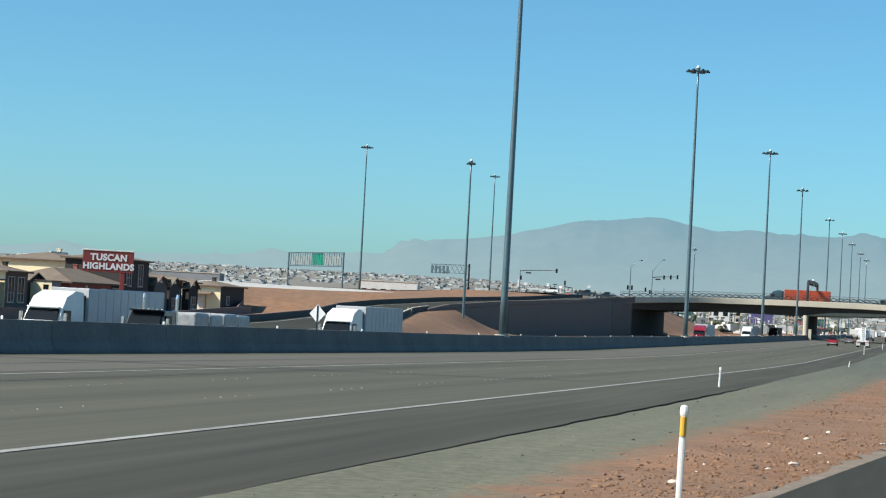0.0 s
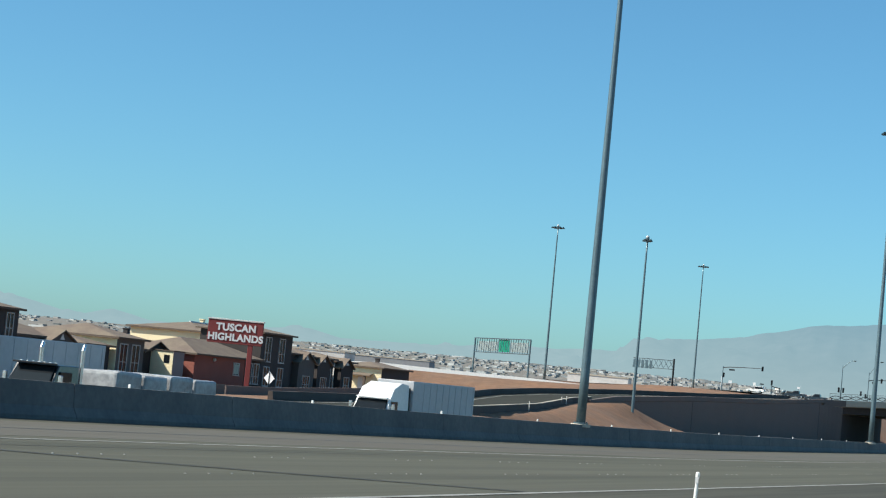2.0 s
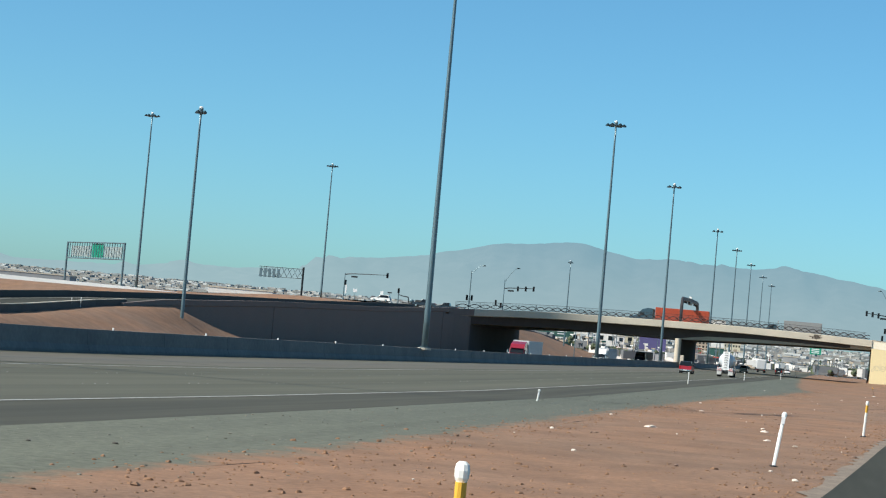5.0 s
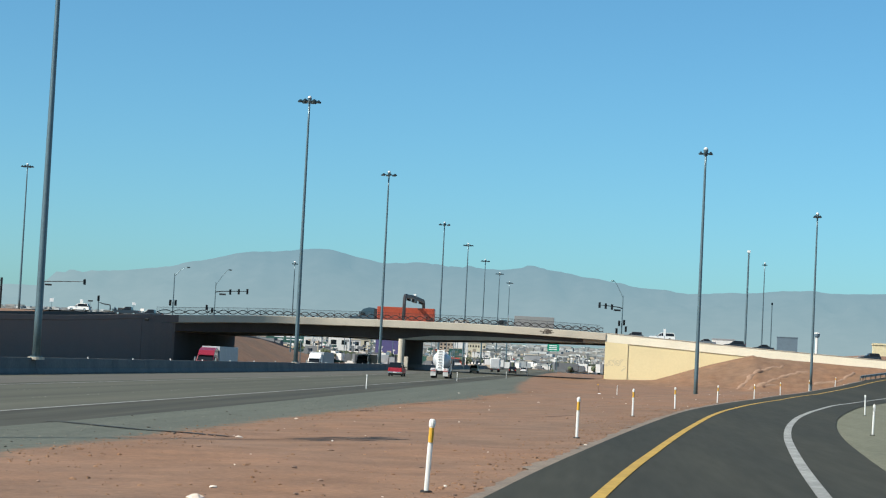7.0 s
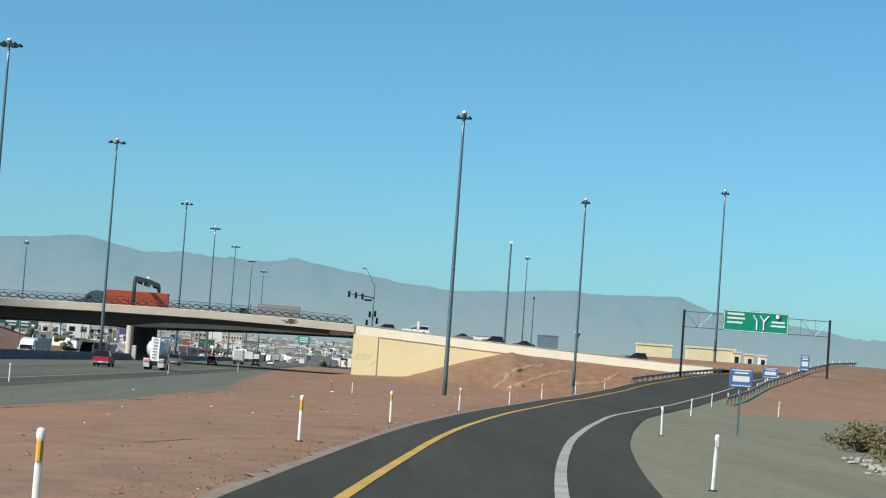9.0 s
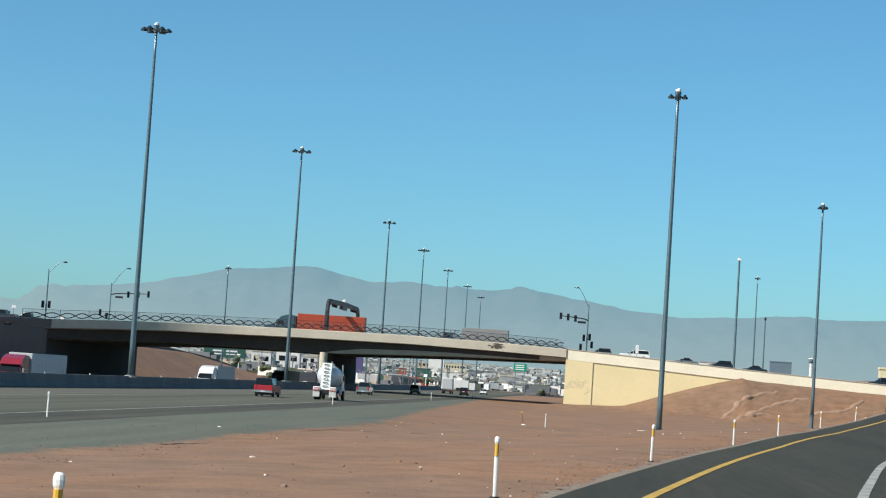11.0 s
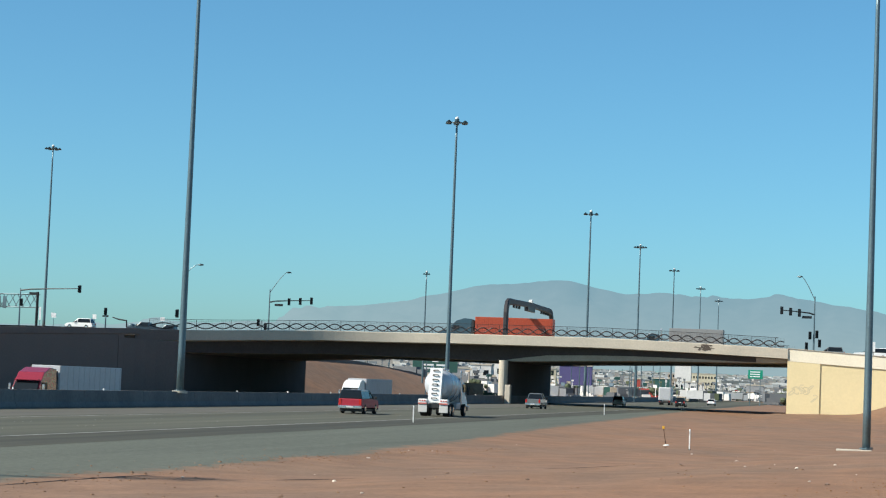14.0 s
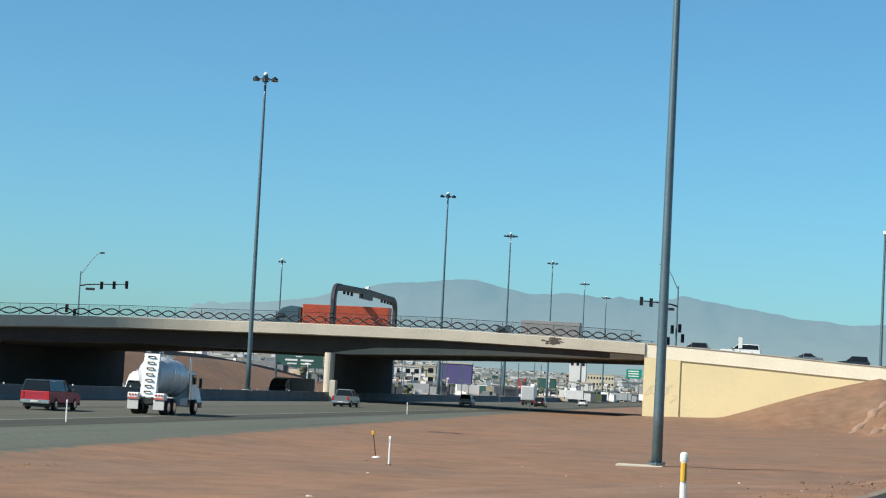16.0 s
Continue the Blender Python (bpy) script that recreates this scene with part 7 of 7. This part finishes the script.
def build_far_stuff():
    rng = random.Random(4)
    shades = [col("far_mix_%s" % n, c) for n, c in (("pale", (0.80, 0.78, 0.74)), ("tan", (0.45, 0.37, 0.28)), ("dusk", (0.14, 0.15, 0.16)), ("leaf", (0.09, 0.11, 0.06)))]
    # town in the valley, its colours greyed to put the haze in: too many to count
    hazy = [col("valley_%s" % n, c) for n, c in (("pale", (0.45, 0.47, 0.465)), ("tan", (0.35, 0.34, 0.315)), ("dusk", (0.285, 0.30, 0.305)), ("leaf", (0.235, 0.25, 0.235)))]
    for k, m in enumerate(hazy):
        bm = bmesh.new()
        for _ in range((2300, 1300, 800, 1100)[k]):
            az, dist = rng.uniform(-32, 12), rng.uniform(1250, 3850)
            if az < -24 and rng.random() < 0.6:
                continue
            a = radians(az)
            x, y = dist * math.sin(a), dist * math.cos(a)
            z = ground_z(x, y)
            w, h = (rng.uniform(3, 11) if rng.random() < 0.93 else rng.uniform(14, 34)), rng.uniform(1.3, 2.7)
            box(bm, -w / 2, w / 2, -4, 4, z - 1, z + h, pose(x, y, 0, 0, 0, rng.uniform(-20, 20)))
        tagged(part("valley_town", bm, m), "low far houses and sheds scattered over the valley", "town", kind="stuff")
    # yards with lorries, signs, sheds and trees beyond the bridge: too many to count
    def spot():
        while True:
            a, dist = radians(rng.uniform(-11, 1) if rng.random() < 0.65 else rng.uniform(-19, 2.5)), rng.uniform(420, 1350)
            x, y = 22 + dist * math.sin(a), 250 + dist * math.cos(a)
            if not ((-30 < x < -7 and y < 1150) or (-66 < x < 12 and y < 860) or y < 650 or (x < -60 and y < 780)):
                return x, y, ground_z(x, y), pose(x, y, 0, 0, 0, rng.uniform(-25, 25))
    kinds = shades + [c_white, c_blue, c_red, c_green]
    meshes = [bmesh.new() for _ in kinds]
    for k, n in enumerate((520, 420, 1800, 420, 420, 60, 60, 150)):
        bm = meshes[k]
        for _ in range(n):
            x, y, z, t = spot()
            r = rng.random()
            if r < 0.42:  # a parked car or van
                box(bm, -2.2, 2.2, -0.95, 0.95, z + 0.35, z + 1.0, t)
                box(bm, -1.4, 1.1, -0.85, 0.85, z + 1.0, z + rng.uniform(1.45, 2.3), t)
            elif r < 0.64:  # a lorry
                l = rng.uniform(2.5, 6)
                box(bm, -l, l, -1.25, 1.25, z + 1.0, z + 3.6, t)
                box(bm, l + 0.3, l + 2.2, -1.2, 1.2, z + 0.6, z + 2.9, t)
            elif r < 0.84:  # a board on a post
                h = rng.uniform(3.5, 8)
                box(bm, -0.1, 0.1, 0.1, 0.3, z, z + h, t)
                box(bm, -rng.uniform(0.3, 1.1), rng.uniform(0.3, 1.1), -0.1, 0.1, z + h - rng.uniform(0.4, 1.1), z + h, t)
            else:  # a shed with a lean-to, only further back
                if k in (5, 6, 7) or y < 860:
                    continue
                w, h = rng.uniform(2, 4.5), rng.uniform(2.2, 4.0)
                box(bm, -w, w, -3, 3, z, z + h, t)
                box(bm, -w - 2.5, -w, -2.5, 2.5, z, z + h * 0.6, t)
                box(bm, -w - 0.3, w + 0.3, -3.3, 3.3, z + h, z + h + 0.3, t)
    for bm, m in zip(meshes, kinds):
        tagged(part("yard_clutter", bm, m), "parked lorries, boards and sheds far beyond the bridge", "yard", kind="stuff")
    bm = bmesh.new()
    for _ in range(800):
        x, y, z, t = spot()
        for _ in range(4):
            r = rng.uniform(0.5, 1.1)
            lump(bm, (x + rng.gauss(0, 0.8), y + rng.gauss(0, 0.8), z + rng.uniform(1.2, 3.2)), (r, r, r), rng)
    tagged(part("far_shrubs", bm, shades[3]), "dark dusty trees and shrubs among the far yards", "trees", kind="stuff")
    bm = bmesh.new()
    for _ in range(34):
        az, dist = rng.uniform(-15, -2.8), rng.uniform(400, 800)
        a = radians(az)
        x, y = 26 + dist * math.sin(a), 284 + dist * math.cos(a)
        if -66 < x < 14 and x > -30:
            continue
        z = ground_z(x, y)
        tube(bm, [(x, y, z), (x, y, z + rng.uniform(9, 13))], 0.13, 5)
    tagged(part("yard_poles", bm, steel), "thin lamp poles over the far yards", "pole", kind="stuff")


build_far_stuff()


# ---- mountains ----
def build_mountains():
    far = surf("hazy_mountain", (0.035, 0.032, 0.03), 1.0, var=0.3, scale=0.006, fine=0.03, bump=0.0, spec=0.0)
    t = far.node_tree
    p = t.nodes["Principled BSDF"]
    # haze is put into the glow colour, paler at the foot and leftwards
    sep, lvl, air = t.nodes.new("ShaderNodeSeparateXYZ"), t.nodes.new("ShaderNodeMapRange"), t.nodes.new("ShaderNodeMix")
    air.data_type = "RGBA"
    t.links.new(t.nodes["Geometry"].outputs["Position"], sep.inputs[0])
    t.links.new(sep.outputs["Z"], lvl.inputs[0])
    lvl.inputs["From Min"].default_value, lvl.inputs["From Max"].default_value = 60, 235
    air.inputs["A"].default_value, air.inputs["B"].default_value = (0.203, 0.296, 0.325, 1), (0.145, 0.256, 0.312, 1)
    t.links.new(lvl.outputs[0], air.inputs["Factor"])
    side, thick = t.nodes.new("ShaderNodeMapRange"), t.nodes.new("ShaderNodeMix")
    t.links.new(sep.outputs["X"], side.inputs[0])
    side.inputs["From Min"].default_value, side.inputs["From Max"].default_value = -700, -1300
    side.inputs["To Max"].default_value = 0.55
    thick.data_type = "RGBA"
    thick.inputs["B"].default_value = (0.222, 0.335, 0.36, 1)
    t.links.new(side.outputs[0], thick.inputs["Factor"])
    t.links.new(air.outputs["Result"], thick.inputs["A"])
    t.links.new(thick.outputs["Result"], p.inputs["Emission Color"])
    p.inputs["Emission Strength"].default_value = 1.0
    ridge = [(-90, 1.0), (-60, 1.3), (-45, 1.6), (-36, 1.5), (-32.9, 1.39), (-31.9, 1.17), (-31.3, 1.07), (-30.4, 1.32), (-29.4, 1.1), (-27.7, 1.04), (-25.8, 1.24), (-24.8, 1.3), (-23.9, 1.12), (-21.4, 1.15), (-19, 1.39), (-17.5, 1.42), (-16, 1.51), (-15.0, 1.75), (-14.2, 2.02), (-13, 2.12), (-11.9, 2.34), (-10.3, 2.73), (-9.9, 2.81), (-7.9, 2.94), (-6.3, 2.66), (-5.5, 2.7), (-4.0, 2.62), (-3.4, 2.63), (-1.6, 2.67), (-0.2, 2.47), (1.0, 2.3), (2.3, 2.21), (4.0, 2.28), (5.8, 2.42), (7.7, 2.37), (8.7, 2.46), (9.6, 2.11), (11.3, 1.95), (12.4, 1.77), (14, 1.6), (18, 1.5), (30, 1.3), (60, 1.1), (90, 1.0)]
    verts, rows = [], 13
    azs = np.arange(-90, 90.01, 0.12)
    for az in azs:
        el = curve(az, ridge)
        for k in range(rows):
            t = k / (rows - 1)
            r = 3900 + 650 * t
            n = noise.fractal((az * 0.7, t * 3, 1.0), 0.8, 2.1, 6) * (0.42 if k < rows - 1 else 0.07)
            e = 0.55 + (el - 0.55) * t ** 0.8 + n * t * min(1.0, el - 0.6)
            a = radians(az)
            verts.append((10 + r * math.sin(a), 130 + r * math.cos(a), 2.5 + r * math.tan(radians(e))))
    n = rows
    faces = [(j * n + i, (j + 1) * n + i, (j + 1) * n + i + 1, j * n + i + 1) for j in range(len(azs) - 1) for i in range(rows - 1)]
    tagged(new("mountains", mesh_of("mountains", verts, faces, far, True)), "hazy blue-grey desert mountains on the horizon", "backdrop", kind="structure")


build_mountains()


# ---- small things on the ground ----
def scatter(name, count, seed, place, size, material, label, category):
    rng = random.Random(seed)
    bm = bmesh.new()
    done = 0
    while done < count:
        x, y = place(rng)
        if on_road(x, y) > -0.2:
            continue
        done += 1
        s = size(rng)
        lump(bm, (x, y, ground_z(x, y) + s * 0.25), (s * rng.uniform(0.6, 1.3), s * rng.uniform(0.6, 1.3), s * rng.uniform(0.35, 0.7)), rng)
    return tagged(part(name, bm, material), label, category, kind="stuff")


def dirt_place(rng):
    y = rng.uniform(15, 380) if rng.random() < 0.9 else rng.uniform(380, 540)
    rx = curve(y, RAMP_LINE) - 1.8
    return (rng.uniform(curve(y, [(0, -4.4), (60, -3.2), (130, -1.6), (235, -0.8), (262, 1.2), (400, 1.0)]), rx) if rng.random() < 0.75 else rx - rng.random() ** 2 * 4), y


scatter("stones", 240, 11, dirt_place, lambda r: 0.02 + 0.06 * r.random() ** 3, surf("stone", (0.30, 0.20, 0.15), 0.9, var=0.2, rnd=0.2), "small red-brown stones on the earth", "stones")
scatter("pale_stones", 130, 12, dirt_place, lambda r: 0.02 + 0.05 * r.random() ** 2, surf("pale_stone", (0.75, 0.66, 0.56), 0.9, dust=0.9, var=0.1), "pale stones and scraps on the earth", "stones")
scatter("dark_clods", 600, 13, lambda r: (r.uniform(-7.3, -1.5), r.uniform(15, 300)), lambda r: 0.01 + 0.042 * r.random() ** 5, surf("clod", (0.13, 0.12, 0.10), 0.95, var=0.2), "dark clods and rubber scraps on the gravel verge", "debris")


scatter("verge_gravel", 2600, 15, lambda r: (r.uniform(-7.3, -1.0), r.uniform(15, 260)), lambda r: 0.008 + 0.024 * r.random() ** 3, surf("verge_stone", (0.20, 0.19, 0.155), 0.95, dust=1.0, var=0.25), "loose grey stones on the gravel verge", "stones")


def build_clods():
    """Low ridges of loose earth along the edge of the ramp."""
    rng = random.Random(21)
    bm = bmesh.new()
    for k in range(19000):
        y = rng.uniform(15, 360) if k % 3 == 0 else 14 + (110 if k % 3 == 1 else 320) * rng.random() ** 1.8
        if k % 3 == 0:
            x = curve(y, RAMP_LINE) - 1.85 - abs(rng.gauss(0, 0.9))
        else:
            x = rng.uniform(curve(y, [(0, -4.9), (30, -4.3), (60, -3.4), (130, -1.8)]), curve(y, RAMP_LINE) - 1.9)
        s = rng.uniform(0.008, 0.026) + 0.04 * rng.random() ** 8
        if k % 5 == 0:  # a ragged edge where the gravel ends
            y = rng.uniform(60, 350)
            x = curve(y, [(60, -3.8), (130, -2.2), (190, -2.0), (235, -1.4), (262, 0.8), (300, 1.3), (350, 3.6)]) + rng.gauss(0.4, 0.8)
        z = ground_z(x, y)
        lump(bm, (x, y, z), (s * rng.uniform(0.7, 1.5), s * rng.uniform(0.7, 1.5), s * 0.75), rng, 0.3)
    tagged(part("earth_clods", bm, bpy.data.materials["earth"]), "crumbly clods of red earth along the ramp edge", "earth", kind="stuff")


build_clods()


def build_bush(x, y, r, h):
    rng = random.Random(int(x * 10))
    top = empty("shrub", pose(x, y, ground_z(x, y)), "dry olive desert shrub on the verge", "shrub")
    bm = bmesh.new()
    tips = []
    for _ in range(26):
        a, t = rng.uniform(0, 2 * math.pi), rng.uniform(0.2, 1.0)
        tip = Vector((math.cos(a) * r * t, math.sin(a) * r * t, h * (1.05 - 0.5 * t) * rng.uniform(0.7, 1)))
        tube(bm, [(0, 0, -0.1), tip * 0.5 + Vector((0, 0, 0.15)), tip], [0.03, 0.018, 0.006], 5)
        tips.append(tip)
    part("stems", bm, surf("stem", (0.12, 0.085, 0.05), 0.9), top)
    bm = bmesh.new()
    for tip in tips:
        for _ in range(150):
            c = tip * rng.uniform(0.45, 1.0) + Vector((rng.gauss(0, 0.16), rng.gauss(0, 0.16), rng.gauss(0, 0.12)))
            if c.z < 0.02:
                continue
            q = Euler((rng.uniform(0, 6), rng.uniform(0, 6), rng.uniform(0, 6))).to_matrix()
            l = rng.uniform(0.05, 0.11)
            bm.faces.new([bm.verts.new(c + q @ Vector(v)) for v in ((-l * 0.3, 0, 0), (0, -l, 0), (l * 0.3, 0, 0), (0, l, 0.01))])
    m = surf("olive_leaves", (0.27, 0.235, 0.115), 0.9, var=0.3, scale=3, fine=12, bump=0)
    part("foliage", bm, m, top, "small dry olive leaves")


build_bush(28.3, 219.5, 1.9, 1.5)
build_bush(31.5, 240.0, 1.6, 1.2)
scatter("pale_rubble", 60, 14, lambda r: (lambda t: (29.2 - 3.0 * t + r.gauss(0, 0.3), 232 - 19 * t + r.gauss(0, 0.4)))(r.random()), lambda r: r.uniform(0.06, 0.18), surf("rubble", (0.5, 0.46, 0.40), 0.9), "line of pale broken stones below the shrub", "stones")


# marks on the bridge: faded scrawl on the cream wall and sooty stains on the parapet
def build_marks():
    bm = bmesh.new()
    rng = random.Random(5)
    for k in range(7):
        x, z = 10.4 + 0.55 * k, 3.0 + rng.uniform(-0.7, 0.9)
        pts = [(x + 0.5 * math.sin(t * 2.2 + k), BR_Y0 - 0.022, z + 0.55 * math.cos(t * 1.7 + k * 2)) for t in np.linspace(0, 3.2, 9)]
        tube(bm, pts, 0.09, 4)
    for v in bm.verts:
        v.co.y = BR_Y0 - 0.03 + (v.co.y - BR_Y0 + 0.022) * 0.05
    tagged(part("scrawl", bm, surf("faded_paint", (0.645, 0.545, 0.345), 0.9, dust=1.0, var=0.12, scale=1.5)), "faded grey scrawl on the cream wall", "graffiti")
    bm = bmesh.new()
    for k in range(34):
        x, z = -2.6 + rng.gauss(0, 0.62), deck_z(-2.6) + 0.3 + rng.gauss(0, 0.3)
        w = rng.uniform(0.14, 0.42)
        bm.faces.new([bm.verts.new((x + w * math.cos(a) * rng.uniform(0.7, 1.2), BR_Y0 - 0.256 - 0.0006 * k, z + 0.45 * w * math.sin(a) * rng.uniform(0.6, 1.2))) for a in np.linspace(0, 2 * math.pi, 9)[:-1]])
    tagged(part("soot_stain", bm, surf("soot", (0.10, 0.08, 0.065), 0.95, dust=1.0, var=0.25)), "dark soot stain on the bridge parapet", "stain")


build_marks()


# ---- marks and ridges in the earth ----
def build_earth_marks():
    def ridge(name, line, r, material, label, sink=0.35):
        bm = bmesh.new()
        pts = []
        for i in range(len(line) - 1):
            a, b = Vector(line[i]), Vector(line[i + 1])
            n = max(2, int((b - a).length / 0.7))
            for k in range(n):
                p = a.lerp(b, k / n)
                x, y = p.x + 0.25 * r * noise.noise((p.x, p.y, 5)), p.y + r * noise.noise((p.x, p.y, 9))
                pts.append((x, y, ground_z(x, y) - r * sink))
        tube(bm, pts, [r * (0.55 + 0.6 * abs(noise.noise((p[0] * 0.6, p[1] * 0.6, 2)))) * min(1, 0.2 + 0.3 * min(i, len(pts) - 1 - i)) for i, p in enumerate(pts)], 7)
        tagged(part(name, bm, material, smooth=True), label, "earth", kind="stuff")
    pale = surf("dry_pale_earth", (0.40, 0.255, 0.17), 0.95, dust=0.75, var=0.2, scale=0.5, fine=5, bump=0.4)
    dark = surf("dark_streak_earth", (0.10, 0.065, 0.05), 0.95, var=0.2, scale=0.8, fine=6, bump=0.3)
    for line in (((35.5, 533), (37.5, 537.5), (39.7, 541.8), (43.0, 545.8), (48.0, 549.5)), ((40.6, 535.5), (42.5, 538.6), (45, 541.7), (49.1, 545.3), (53, 548)), ((50.5, 539.5), (53, 541.0), (57.0, 543), (59.5, 546.5), (62, 550)), ((37, 531), (39.5, 534.2), (43, 537.0), (46.5, 538.5))):
        ridge("earth_ridge", line, 1.0, pale, "pale ridge of washed earth on the slope", 0.45)
    # the streak at (1.2, 181.0) draws the cast shadow of the mast's lamps
    for line, r in ((((-1.6, 214), (-0.9, 222)), 0.09), (((-1.2, 236), (0.1, 246)), 0.1), (((0.6, 263), (1.6, 272)), 0.11), (((1.4, 291), (2.4, 303)), 0.12), (((-1.8, 150), (-1.4, 156)), 0.07), (((-2.4, 118), (-1.8, 123)), 0.06), (((6.9, 208.7), (8.9, 214.9)), 0.09), (((6.8, 191.1), (7.0, 192.1)), 0.1), (((1.2, 181.0), (2.2, 183.2)), 0.1), (((7.5, 164.0), (7.9, 164.9)), 0.07), (((-4.6, 31.0), (-4.2, 32.6)), 0.05), (((-3.6, 29.5), (-3.2, 30.6)), 0.06), (((0.5, 60), (1.4, 63)), 0.07), (((3.2, 96), (4.0, 98.5)), 0.08), (((5.0, 300), (8.0, 306)), 0.12), (((9.5, 318), (13.5, 324)), 0.12)):
        ridge("dark_earth_streak", line, r * 0.5, dark, "dark streak of earth and twigs, one of them a drawn lamp-mast shadow")
    ridge("pale_crust", ((1.7, 179.2), (2.4, 181.0)), 0.16, pale, "pale crust of dried mud")
    # a dark line that runs from the shoulder over the gravel
    line = [(-8.0, 190.2), (-7.6, 190.3), (-6.2, 188.4), (-3.7, 184.4), (-1.1, 180.9), (0.0, 180.1)]
    pts = []
    for a, b in zip(line, line[1:]):
        for k in range(4):
            x, y = a[0] + (b[0] - a[0]) * k / 4, a[1] + (b[1] - a[1]) * k / 4
            pts.append((x, y, max(ground_z(x, y), freeway_z(y) + 0.02 if x < -7.4 else -9)))
    band("crack", pts, 0.28, bpy.data.materials["tar"], 0.02, label="dark line across the gravel verge")


build_earth_marks()


def build_litter():
    """Torn pale scraps of plastic and paper that have blown onto the verge."""
    rng = random.Random(33)
    m = surf("pale_scrap", (0.62, 0.52, 0.43), 0.7, var=0.15, scale=4, fine=20, dust=1.0)
    for x, y, s in ((-3.3, 27.5, 0.16), (-2.1, 33.5, 0.17), (-2.4, 32.0, 0.08), (-1.9, 37.5, 0.1), (-3.0, 40.0, 0.07), (-0.9, 43.0, 0.1), (0.2, 56.0, 0.14), (3.7, 156.2, 0.2), (4.1, 148.6, 0.17), (0.6, 151.7, 0.26), (-1.9, 163.0, 0.12), (0.0, 180.1, 0.16), (-1.5, 200.0, 0.12), (5.5, 255.0, 0.15), (-2.0, 290.0, 0.16), (3.0, 322.0, 0.15), (16.0, 330.0, 0.12)):
        bm = bmesh.new()
        n, s = 7, s * 0.7
        rings = []
        for k, (r, h) in enumerate(((1.0, 0.0), (0.85, 0.25), (0.45, 0.42))):
            rings.append([bm.verts.new((x + s * r * rng.uniform(0.6, 1.2) * math.cos(2 * math.pi * i / n), y + s * 1.3 * r * rng.uniform(0.6, 1.2) * math.sin(2 * math.pi * i / n), ground_z(x, y) + s * h * rng.uniform(0.5, 1.2))) for i in range(n)])
        for a, b in zip(rings, rings[1:]):
            for i in range(n):
                bm.faces.new((a[i], a[(i + 1) % n], b[(i + 1) % n], b[i]))
        bm.faces.new(rings[-1])
        tagged(part("litter", bm, m), "crumpled pale scrap of litter on the bare earth", "litter", "litter on the verge")


build_litter()
